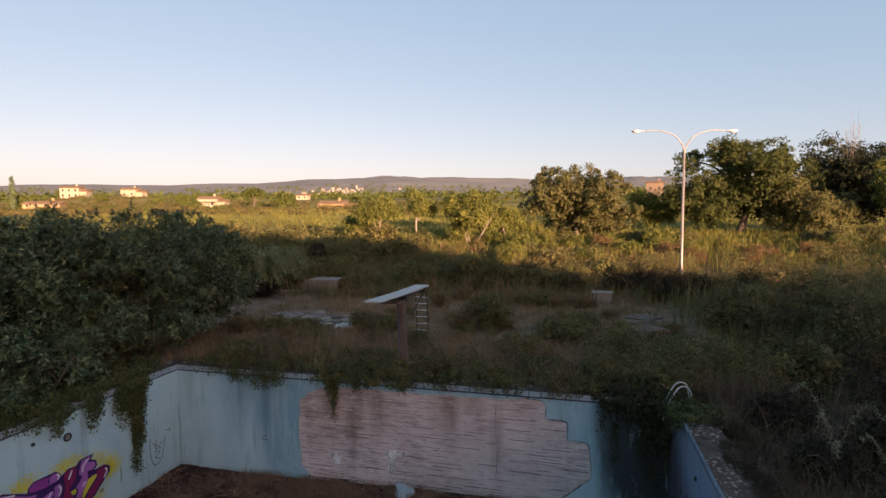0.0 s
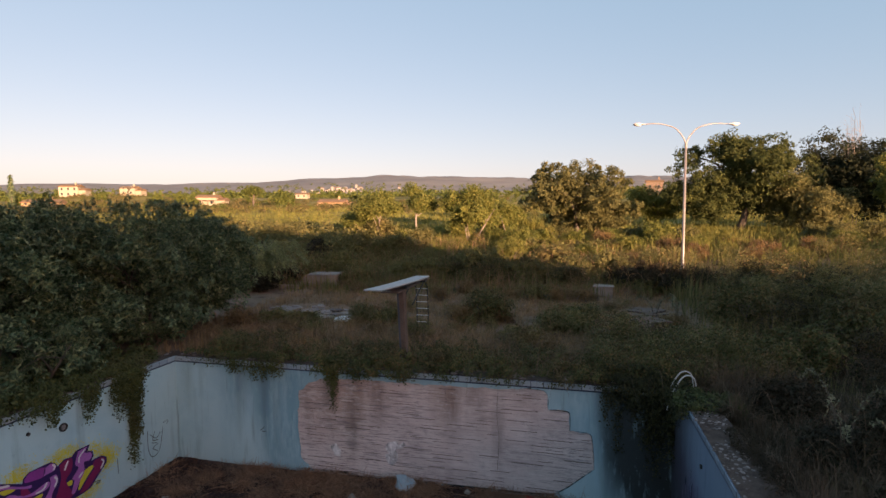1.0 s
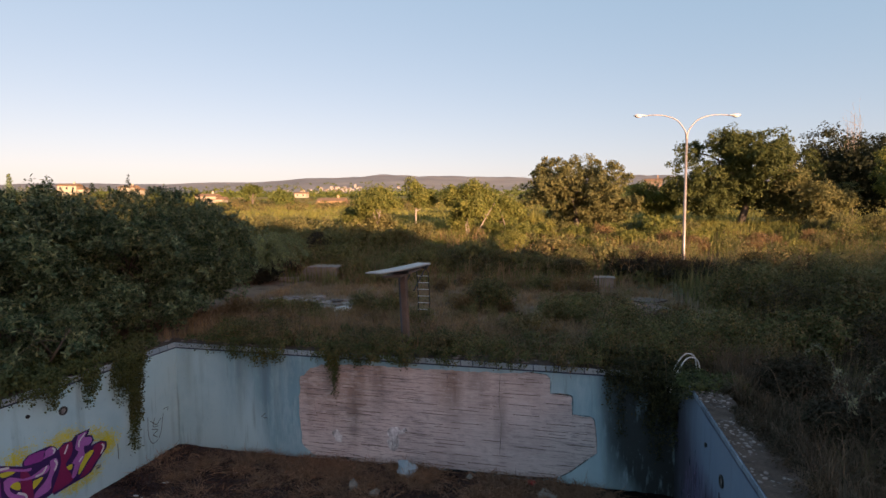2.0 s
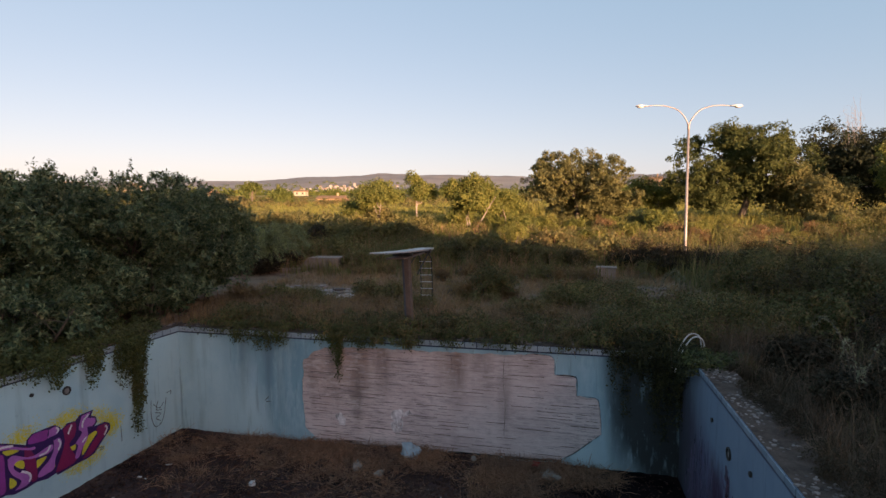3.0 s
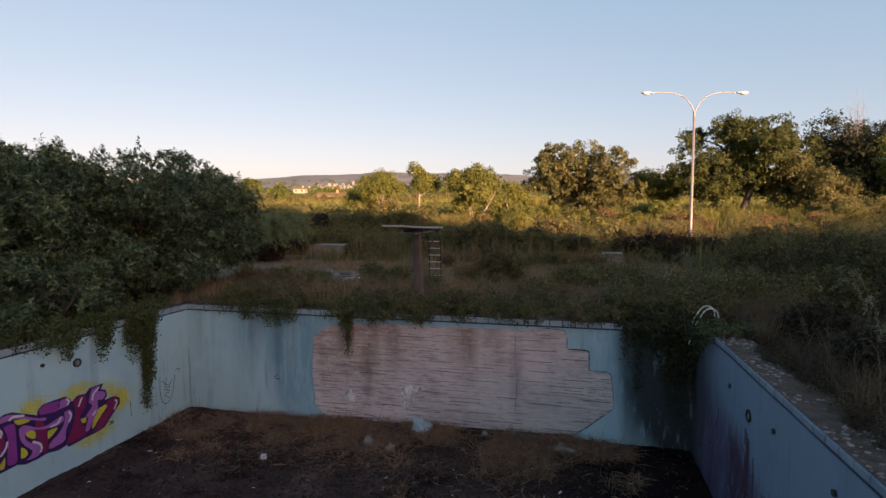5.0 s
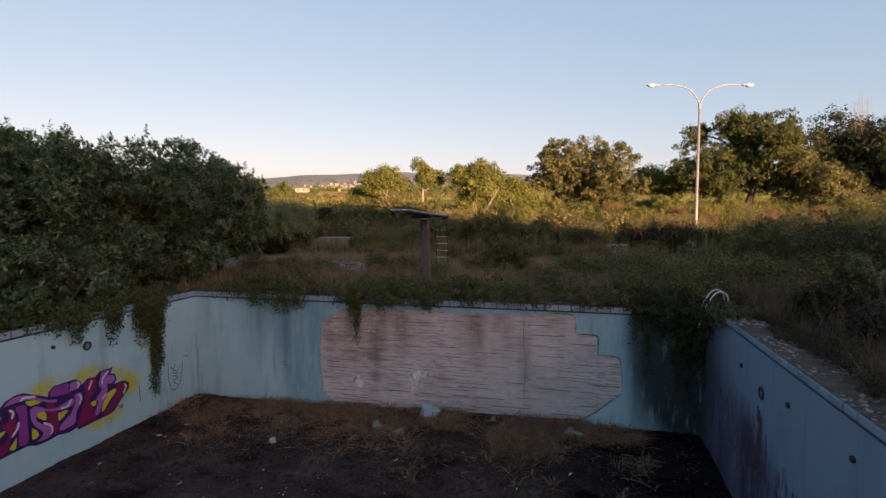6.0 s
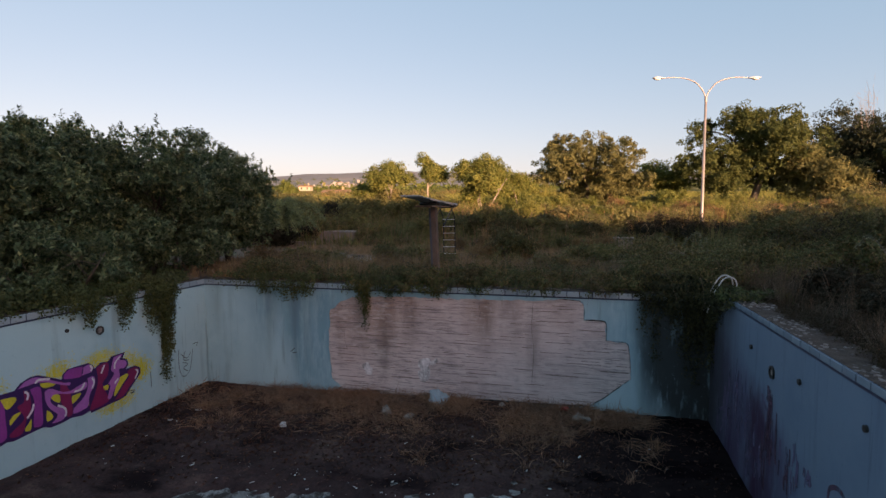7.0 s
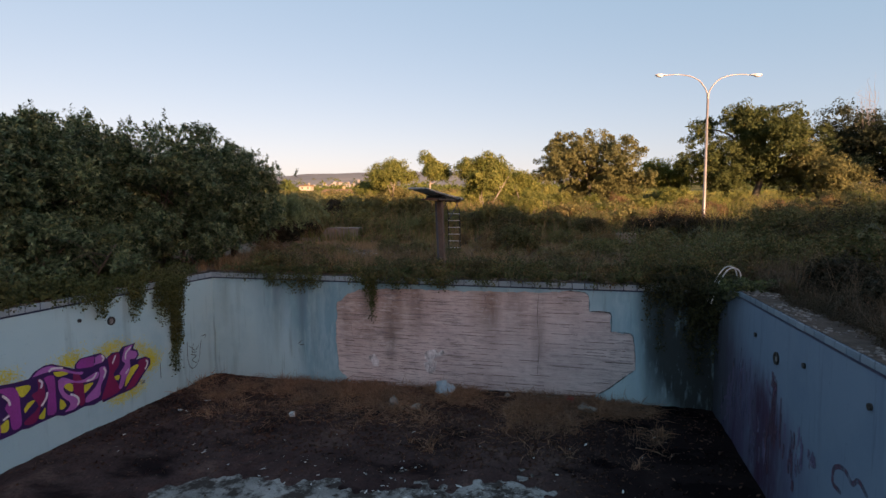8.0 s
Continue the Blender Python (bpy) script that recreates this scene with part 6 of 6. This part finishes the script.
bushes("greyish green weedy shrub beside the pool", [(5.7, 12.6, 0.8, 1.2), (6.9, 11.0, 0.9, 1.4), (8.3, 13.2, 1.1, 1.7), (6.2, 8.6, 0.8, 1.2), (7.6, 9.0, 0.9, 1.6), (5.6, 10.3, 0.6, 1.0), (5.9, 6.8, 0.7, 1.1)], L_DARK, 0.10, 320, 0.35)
def silver_sapling(x, y, h, seed):
    """Thin arching twigs with rows of pale leaves."""
    r = np.random.default_rng(seed)
    t = thing("sapling", "thin arching sapling with pale silvery leaves", "shrub", pose(x, y, -0.03))
    P, D, L = [], [], []
    for k in range(4):
        a = r.uniform(0, 6.28)
        reach = r.uniform(0.5, 1.1)
        top = h * r.uniform(0.65, 1.0)
        line = spline([(0, 0, 0), (0.25 * reach * math.cos(a), 0.25 * reach * math.sin(a), top * 0.7), (0.7 * reach * math.cos(a), 0.7 * reach * math.sin(a), top), (reach * math.cos(a), reach * math.sin(a), top * 0.88)], 9)
        part("twig", tube(bmesh.new(), line, list(np.linspace(0.012, 0.003, len(line))), 5), M_BARK, t)
        q = np.repeat(np.array(line[7:]), 3, 0)
        P.append(q + r.normal(0, 0.012, q.shape))
        D.append(r.normal(0, 1, q.shape) + np.array([0, 0, 0.4]))
        L.append(r.uniform(0.05, 0.08, len(q)))
    P, D, L = np.vstack(P), np.vstack(D), np.concatenate(L)
    link_mesh("leaves", leaf_mesh("leaves", P, D, L, r, 0.38), L_SILVER, t, "pale silvery leaves")


silver_sapling(5.62, 10.2, 1.75, 401)
silver_sapling(6.2, 9.4, 1.5, 402)
silver_sapling(4.5, 23.2, 1.3, 403)
silver_sapling(5.3, 23.0, 1.2, 404)
def sow(label, leaf_mat, leaf, area, count, rad, h, seed, width=0.35, group="meadow shrubs", keep=None):
    """Shrubs of one look, built once as three kinds and then copied over an area."""
    r = np.random.default_rng(seed)
    kinds = []
    for k in range(3):
        t = tree("shrub", label, 0, 0, h, rad, rad, h * 0.45, h * 0.42, int(40 + 45 * rad), 0.26 + 0.10 * rad, 80, leaf * 0.85, leaf_mat, M_BARK, seed + k, 0.05, -0.8, 0.45, width, stems=3, core=0.7, lobes=11, tuft=4)
        kinds.append(tagged(t, group=group))
    for p in on_ground(r, count, *area, keep=keep):
        s = r.uniform(0.55, 1.3)
        copy_thing(kinds[r.integers(3)], pose(p[0], p[1], p[2] - 0.06, 0, 0, r.uniform(0, 360)) @ Matrix.Diagonal((s, s, s * r.uniform(0.75, 1.2), 1)))
    for t in kinds:
        for o in (*t.children_recursive, t):
            bpy.data.objects.remove(o)


sow("yellow-green shrub on the sunlit meadow", L_FIG, 0.15, (-14, 30, 37, 52), 30, 1.0, 1.7, 500)
sow("olive shrub on the sunlit meadow", L_OAK, 0.15, (-30, 32, 40, 56), 30, 1.1, 1.7, 510)
sow("golden broom shrub on the sunlit meadow", L_GOLD, 0.16, (-14, 32, 35, 50), 34, 0.9, 1.5, 520, 0.15)
sow("rusty dry weed clump in the meadow", L_RUST, 0.15, (0, 34, 36, 50), 26, 0.8, 1.2, 530, 0.15)
sow("olive bramble bush on the bank", L_BANK, 0.12, (-26, 6, 29.5, 40), 46, 1.2, 1.5, 540, 0.5, "bank brambles")
sow("tall shaded bush at the meadow's edge", L_BANK, 0.13, (-36, -11, 35, 47), 30, 1.7, 2.3, 545, 0.45, "bank brambles")
sow("dark scrub bush beside the old deck", L_DARK, 0.12, (-30, -16, 22, 36), 16, 1.3, 1.8, 550, 0.5, "bank brambles")
sow("grey-green weed clump on the deck", L_WEED, 0.08, (-12, 4, 17, 29), 20, 0.6, 0.6, 560, 0.3, "deck weeds", not_slab)
sow("brownish weed clump on the deck", L_RUST, 0.08, (-12, 5, 17, 29), 34, 0.5, 0.55, 570, 0.2, "deck weeds", not_slab)
bushes("tall feathery green weed shrub on the rising ground", [(11.8, 20.0, 1.8, 3.3), (13.6, 18.2, 1.8, 3.5), (10.4, 21.8, 1.5, 2.9), (13.0, 23.0, 1.9, 3.5), (15.5, 21.0, 1.9, 3.7), (8.7, 22.6, 1.6, 2.9), (16.5, 26.0, 2.0, 3.5)], L_WEED, 0.13, 360, 0.25)
bushes("low round weed bush on the deck", [(-10.6, 19.2, 0.8, 0.7), (0.9, 20.4, 1.1, 1.0), (-6.3, 20.5, 0.7, 0.6), (-0.5, 17.9, 0.9, 0.7), (1.5, 22.5, 0.8, 0.7)], L_WEED, 0.12, 340, 0.4)


def hanging_ivy(name, label, anchors, seed, wall, leaf_mat=L_IVY):
    """Strands that hang over a rim; anchors: (place along the wall, length, half width, strands)."""
    r = np.random.default_rng(seed)
    P, D, L = [], [], []
    for a, drop, half, n in anchors:
        for _ in range(n):
            u = a + r.normal(0, half)
            l = drop * max(0.15, 1 - abs(u - a) / (half * 2.6)) * r.uniform(0.2, 1.05)
            s = np.arange(-0.3, l, 0.035)
            wob = np.cumsum(r.normal(0, 0.008, len(s))) + u
            out = 0.05 + 0.10 * np.exp(-np.maximum(s, 0) * 1.5) * r.uniform(0.5, 1.5) + r.normal(0, 0.02, len(s))
            inn = np.where(s < 0, s * 0.9, out)
            z = np.where(s < 0, 0.12 + 0.1 * r.random(), 0.06 - s)
            if wall == "west":
                q = np.column_stack([PX0 + np.maximum(inn, -0.5), wob, z])
                d = np.array([1.0, 0, -0.7])
            elif wall == "north":
                q = np.column_stack([wob, PY1 - np.maximum(inn, -0.5), z])
                d = np.array([0, -1.0, -0.7])
            else:
                q = np.column_stack([PX1 - np.maximum(inn, -0.5), wob, z + 0.08])
                d = np.array([-1.0, 0, -0.7])
            for _k in range(3):
                P.append(q + r.normal(0, 0.05, q.shape))
                D.append(d + r.normal(0, 0.7, q.shape))
                L.append(0.05 * r.uniform(0.5, 1.5, len(q)))
    P, D, L = np.vstack(P), np.vstack(D), np.concatenate(L)
    if wall == "west":
        P[:, 0] = np.where(P[:, 2] < 0, np.maximum(P[:, 0], PX0 + 0.02), P[:, 0])
    elif wall == "north":
        P[:, 1] = np.where(P[:, 2] < 0, np.minimum(P[:, 1], PY1 - 0.02), P[:, 1])
    stuff(name, leaf_mesh(name, P, D, L, r, 0.75), leaf_mat, label, "ivy")


hanging_ivy("hanging_ivy", "ivy strands hanging down the pool's side wall", [(12.55, 3.0, 0.22, 60), (12.2, 1.5, 0.3, 30), (11.2, 1.15, 0.16, 34), (10.2, 0.75, 0.25, 34), (9.6, 0.4, 0.4, 24), (8.6, 0.2, 0.5, 14)], 91, "west")
hanging_ivy("hanging_ivy", "ivy strands hanging over the pool's end wall", [(-5.75, 1.45, 0.10, 26), (-6.0, 0.5, 0.3, 24), (-4.9, 0.45, 0.5, 40), (-3.6, 0.4, 0.35, 34), (-2.4, 0.22, 0.5, 20), (-0.5, 0.2, 0.6, 18), (-8.3, 0.75, 0.5, 26), (-7.6, 0.6, 0.4, 22), (-9.2, 0.6, 0.3, 14), (-10.0, 0.35, 0.5, 16), (0.9, 0.2, 0.4, 12)], 92, "north")
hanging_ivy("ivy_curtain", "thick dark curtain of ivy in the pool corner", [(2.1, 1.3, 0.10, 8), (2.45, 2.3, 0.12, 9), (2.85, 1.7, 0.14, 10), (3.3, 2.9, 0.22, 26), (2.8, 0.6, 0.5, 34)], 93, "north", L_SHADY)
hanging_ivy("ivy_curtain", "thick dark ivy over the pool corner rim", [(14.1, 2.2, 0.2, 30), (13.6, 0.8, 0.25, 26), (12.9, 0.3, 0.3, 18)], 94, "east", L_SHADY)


# ---- far trees, houses and town ----
def far_tree_kind(seed, tall, wide):
    r = np.random.default_rng(seed)
    t = thing("field_tree", "distant leafy tree among the fields", "tree", pose(0, 0, -400), "field trees")
    cl = crown_clumps(r, 60, wide, wide, tall * 0.42, wide * 0.32, -0.7, 0.4, seed)
    cl[:, 2] += tall * 0.58
    part("trunk", limbs(bmesh.new(), (0, 0, -0.3), (0.2, 0, tall * 0.6), 0.25, [cl[k, :3] for k in range(5)], r), M_BARK, t)
    P, D, L, N = foliage(r, cl, 34, wide * 0.26)
    link_mesh("crown", leaf_mesh("crown", P, D, L, r, 0.6, N=N), L_FAR, t)
    return t


KINDS = [far_tree_kind(101, 6, 3.4), far_tree_kind(102, 7.5, 3.6), far_tree_kind(103, 5, 3.8), far_tree_kind(104, 9, 3.2)]
r0 = np.random.default_rng(8)
HOUSES = [(-166, 217), (-227.5, 186.5), (-284.5, 250), (-259.5, 267), (-100, 212), (-179, 330)]
count = 0
while count < 170:
    az, d = r0.uniform(-56, 12), 250 + 520 * r0.random() ** 1.2
    x, y = d * math.sin(radians(az)), d * math.cos(radians(az))
    blocked = False
    for hx, hy in HOUSES:
        hd, ha = math.hypot(hx, hy), math.degrees(math.atan2(hx, hy))
        if d < hd + 10 and abs(az - ha) < 3.4:
            blocked = True
    if blocked and d > 60:
        continue
    s = r0.uniform(0.6, 1.15)
    room = (0.031 * d + 4.9 - float(terrain(x, y))) / (6, 7.5, 5, 9)[count % 4]
    if room < 0.35:
        continue
    s = min(s, room)
    copy_thing(KINDS[count % 4], pose(x, y, float(terrain(x, y)) - 0.2, 0, 0, r0.uniform(0, 360)) @ Matrix.Scale(s, 4))
    count += 1
for az, d, s, k in ((-52.2, 300, 1.1, 2), (-51.0, 310, 0.9, 0), (-39.7, 255, 0.95, 0), (-38.9, 262, 0.7, 2), (-30.6, 245, 1.15, 1), (-29.8, 250, 0.9, 0), (-46.5, 330, 0.9, 0), (-42.0, 320, 0.8, 2)):
    x, y = d * math.sin(radians(az)), d * math.cos(radians(az))
    copy_thing(KINDS[k], pose(x, y, float(terrain(x, y)) - 0.2, 0, 0, 50 * d) @ Matrix.Scale(s, 4))
for k in KINDS:
    for o in (*k.children_recursive, k):
        bpy.data.objects.remove(o)


def pine(x, y, h):
    r = np.random.default_rng(int(abs(x)))
    t = thing("umbrella_pine_tree", "flat-topped umbrella pine among the fields", "tree", pose(x, y, float(terrain(x, y))))
    cl = crown_clumps(r, 110, 4.2, 4.2, 2.5, 1.0, -0.5, 0.3, 3)
    cl[:, 2] += h - 2.4
    part("trunk", limbs(bmesh.new(), (0, 0, -0.2), (0.3, 0, h - 2), 0.35, [cl[k, :3] for k in range(8)], r), M_BARK, t)
    P, D, L, N = foliage(r, cl, 40, 0.7)
    link_mesh("crown", leaf_mesh("crown", P, D, L, r, 0.4, N=N), L_FAR, t)


pine(-122, 186, 9.5)


def cypress(x, y, h):
    r = np.random.default_rng(9)
    t = thing("cypress_tree", "slim dark cypress on the skyline", "tree", pose(x, y, float(terrain(x, y))))
    cl = np.array([(r.normal(0, 0.3), r.normal(0, 0.3), z, 1.15 * math.sin(math.pi * (0.12 + 0.85 * z / h)) + 0.2) for z in np.linspace(0.8, h, 40)])
    part("trunk", limbs(bmesh.new(), (0, 0, -0.2), (0, 0, h * 0.9), 0.2, [cl[9, :3]], r), M_BARK, t)
    P, D, L, N = foliage(r, cl, 60, 0.5, 0.5, 0.6)
    link_mesh("crown", leaf_mesh("crown", P, D, L, r, 0.4, N=N), L_BUSH, t)


cypress(-232, 176, 14)


def far_woods():
    r = np.random.default_rng(12)
    n = 1500
    az, d = np.radians(r.uniform(-58, 22, n)), 620 + 1500 * r.random(n) ** 1.2
    x, y = d * np.sin(az), d * np.cos(az)
    rad = r.uniform(4, 9, n)
    c = np.column_stack([x, y, terrain(x, y) + rad * 0.3, rad])
    P, D, L, N = foliage(r, c, 26, 4.0)
    stuff("far_woods", leaf_mesh("far_woods", P, D, L, r, 0.6, N=N), L_FAR, "far woods and hedges below the hills", "woods")


far_woods()


def house(x, y, w, d, h, turn, wall, wing=True, label="cream farmhouse with a terracotta roof", porch=False, rise=0.28):
    t = thing("house", label, "house", pose(x, y, float(terrain(x, y)) - 0.3, 0, 0, turn))

    def gable(x0, x1, y0, y1, z):
        part("wall", a_box(x0, x1, y0, y1, 0, z), wall, t)
        bm = bmesh.new()
        my, e, top = (y0 + y1) / 2, 0.5, z + (y1 - y0) / 2 * rise
        va = [bm.verts.new(p) for p in ((x0 - e, y0 - e, z - 0.1), (x0 - e, my, top + 0.12), (x0 - e, y1 + e, z - 0.1), (x0 - e, my, top - 0.25), (x0 - e, y0 - e, z - 0.3), (x0 - e, y1 + e, z - 0.3))]
        vb = [bm.verts.new((x1 + e, v.co.y, v.co.z)) for v in va]
        for a, b in ((0, 1), (1, 2), (2, 5), (5, 4), (4, 0)):
            bm.faces.new((va[a], va[b], vb[b], vb[a]))
        bm.faces.new((va[0], va[1], va[2], va[5], va[4])), bm.faces.new((vb[4], vb[5], vb[2], vb[1], vb[0]))
        bmesh.ops.recalc_face_normals(bm, faces=bm.faces[:])
        return part("roof", bm, M_ROOF, t)

    roof = gable(-w / 2, w / 2, -d / 2, d / 2, h)
    part("chimney", a_box(w * 0.2, w * 0.2 + 0.8, -0.4, 0.4, h, h + d * 0.15 + 1.2), wall, roof)
    if wing:
        gable(w / 2 + 0.01, w / 2 + w * 0.38, -d / 2 + 0.6, d / 2 - 0.4, h * 0.68)
    for k in range(max(2, int(w / 3.2))):
        u = -w / 2 + (k + 0.5) * w / max(2, int(w / 3.2))
        for z in ((1.0,) if h < 4.5 else (1.0, 3.9)):
            f = part("window", a_box(u - 0.62, u + 0.62, -d / 2 - 0.05, -d / 2 + 0.02, z, z + 1.5), wall, t)
            part("pane", a_box(u - 0.5, u + 0.5, -d / 2 - 0.06, -d / 2 - 0.02, z + 0.1, z + 1.4), M_PANE, f)
    if porch:
        part("porch_roof", a_box(-w / 2, w / 2, -d / 2 - 2.6, -d / 2 - 0.06, 2.6, 2.8), M_ROOF, t)
        for k in range(4):
            u = -w / 2 + 0.2 + k * (w - 0.4) / 3
            part("post", a_box(u - 0.15, u + 0.15, -d / 2 - 2.5, -d / 2 - 2.2, 0, 2.6), wall, t)
    return t


house(*HOUSES[0], 9, 8, 4.2, 20, M_PLASTER, True, "white single-storey farmhouse with a terracotta roof", True)
house(*HOUSES[1], 14, 8, 2.4, 28, M_OCHRE, False, "low farm building with a red tiled roof")
house(*HOUSES[2], 10, 8, 6.2, 24, M_PLASTER, True, "two-storey cream farmhouse with a terracotta roof")
house(*HOUSES[3], 9, 7, 4.6, 14, M_PLASTER, True, "small white farmhouse with a red roof")
house(*HOUSES[4], 11, 8, 3.6, 12, M_OCHRE, True, "ochre villa with a terracotta roof and porch", True)
house(*HOUSES[5], 8, 6, 3.2, 10, M_PLASTER, False, "distant white farmhouse among trees")
house(43, 300, 8.5, 8, 7.5, -8, M_BRICK, False, "square reddish brick house among trees", False, 0.2)


def town():
    r = np.random.default_rng(77)
    for k in range(46):
        az = r.normal(-24.8, 1.5) if k < 34 else r.uniform(-30, -15)
        d = 1750 + r.uniform(-120, 160)
        x, y = d * math.sin(radians(az)), d * math.cos(radians(az))
        w, dep, h = r.uniform(5, 11), r.uniform(5, 8), r.uniform(2, 5) + (6 if 14 < k < 18 else 0)
        t = thing("town_house", "tiny distant pale town house on the hillside", "house", pose(x, y, float(terrain(x, y)) + 2.0, 0, 0, r.uniform(-40, 20) - az), "town houses")
        part("wall", a_box(-w / 2, w / 2, -dep / 2, dep / 2, -8, h), M_TOWN, t)
        bm = bmesh.new()
        v = [bm.verts.new(p) for p in ((-w / 2 - 0.4, -dep / 2 - 0.4, h), (w / 2 + 0.4, -dep / 2 - 0.4, h), (w / 2 + 0.4, dep / 2 + 0.4, h), (-w / 2 - 0.4, dep / 2 + 0.4, h), (-w / 2, 0, h + 2), (w / 2, 0, h + 2))]
        for f in ((0, 1, 5, 4), (2, 3, 4, 5), (1, 2, 5), (3, 0, 4), (3, 2, 1, 0)):
            bm.faces.new([v[j] for j in f])
        part("roof", bm, M_ROOF if k % 3 == 0 else M_TOWN, t)


town()


# ---- pieces: tiles, board marks, paving stones, flakes ----
board_marks()
band(wall_n, "x", PY1 + 0.001, PX0, PX1, -0.165, -0.012, 1, M_TILE)
band(wall_w, "y", PX0, 3.0, PY1, -0.165, -0.012, 1, M_TILE)
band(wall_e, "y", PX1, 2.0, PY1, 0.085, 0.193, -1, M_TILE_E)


def stone_mesh(seed, w, d, h):
    r = np.random.default_rng(seed)
    k = 6
    rim = [(w / 2 * (1 + r.uniform(-0.45, 0.25)) * math.cos(2 * math.pi * (j + r.uniform(-0.25, 0.25)) / k), d / 2 * (1 + r.uniform(-0.45, 0.25)) * math.sin(2 * math.pi * (j + r.uniform(-0.25, 0.25)) / k)) for j in range(k)]
    bm = bmesh.new()
    hi = [bm.verts.new((a, b, h)) for a, b in rim]
    lo = [bm.verts.new((a * 1.06, b * 1.06, 0)) for a, b in rim]
    bm.faces.new(hi)
    for j in range(k):
        bm.faces.new((hi[j], lo[j], lo[(j + 1) % k], hi[(j + 1) % k]))
    bmesh.ops.recalc_face_normals(bm, faces=bm.faces[:])
    me = bpy.data.meshes.new("paving_stone")
    bm.to_mesh(me)
    bm.free()
    return me


def coping(name, label, x0, x1, y0, y1, z, cell, material, seed):
    r = np.random.default_rng(seed)
    t = thing(name, label, "coping", kind="structure")
    part("bed", a_box(x0, x1, y0, y1, z - 0.3, z), M_BED, t, "crumbling brown mortar bed")
    kinds = [stone_mesh(seed + k, cell, cell, 0.02) for k in range(6)]
    for me in kinds:
        me.materials.append(material)
    x = x0 + cell / 2
    while x < x1:
        y = y0 + cell / 2
        while y < y1:
            if r.random() < 0.48 + 1.2 * noise.noise(Vector((x * 1.3, y * 1.3, seed))):
                o = new("paving_stone", kinds[r.integers(6)])
                o.parent = t
                s = r.uniform(0.3, 0.95)
                o.matrix_basis = pose(x + r.normal(0, 0.03), y + r.normal(0, 0.03), z - 0.004, r.normal(0, 1.5), r.normal(0, 1.5), r.uniform(0, 360)) @ Matrix.Scale(s, 4)
            y += cell
        x += cell
    return t


coping("coping_east", "broken pinkish crazy paving along the pool rim", PX1 + 0.01, PX1 + 0.66, 3.0, 13.2, 0.205, 0.088, M_STONE, 60)
coping("coping_north", "thin worn paving along the pool's end rim", PX0, PX1, PY1 + 0.03, PY1 + 0.5, -0.004, 0.24, M_STONE, 70)
coping("coping_west", "thin worn paving along the pool's side rim", PX0 - 0.5, PX0 - 0.01, 4.0, PY1 + 0.5, -0.004, 0.24, M_STONE, 80)


def flakes():
    r = np.random.default_rng(99)
    kinds = [stone_mesh(200 + k, 0.11, 0.045, 0.01) for k in range(5)]
    for me in kinds:
        me.materials.append(M_FLAKE)
    for k in range(170):
        if k < 90:
            x, y = r.normal(-3.6, 1.7), 8.7 + abs(r.normal(0, 0.9))
        else:
            x, y = r.uniform(-10.5, 2.5), r.uniform(9, 14)
        y = min(y, 14.1)
        o = new("render_flake", kinds[r.integers(5)])
        tagged(o, "small pale flake of fallen render on the soil", "rubble", "render flakes")
        s = 0.2 + 0.8 * r.random() ** 2 * (2.2 if r.random() < 0.12 else 1)
        o.matrix_basis = pose(x, y, at_floor(x, y) + 0.004, r.normal(0, 9), r.normal(0, 9), r.uniform(0, 360)) @ Matrix.Scale(s, 4)


flakes()
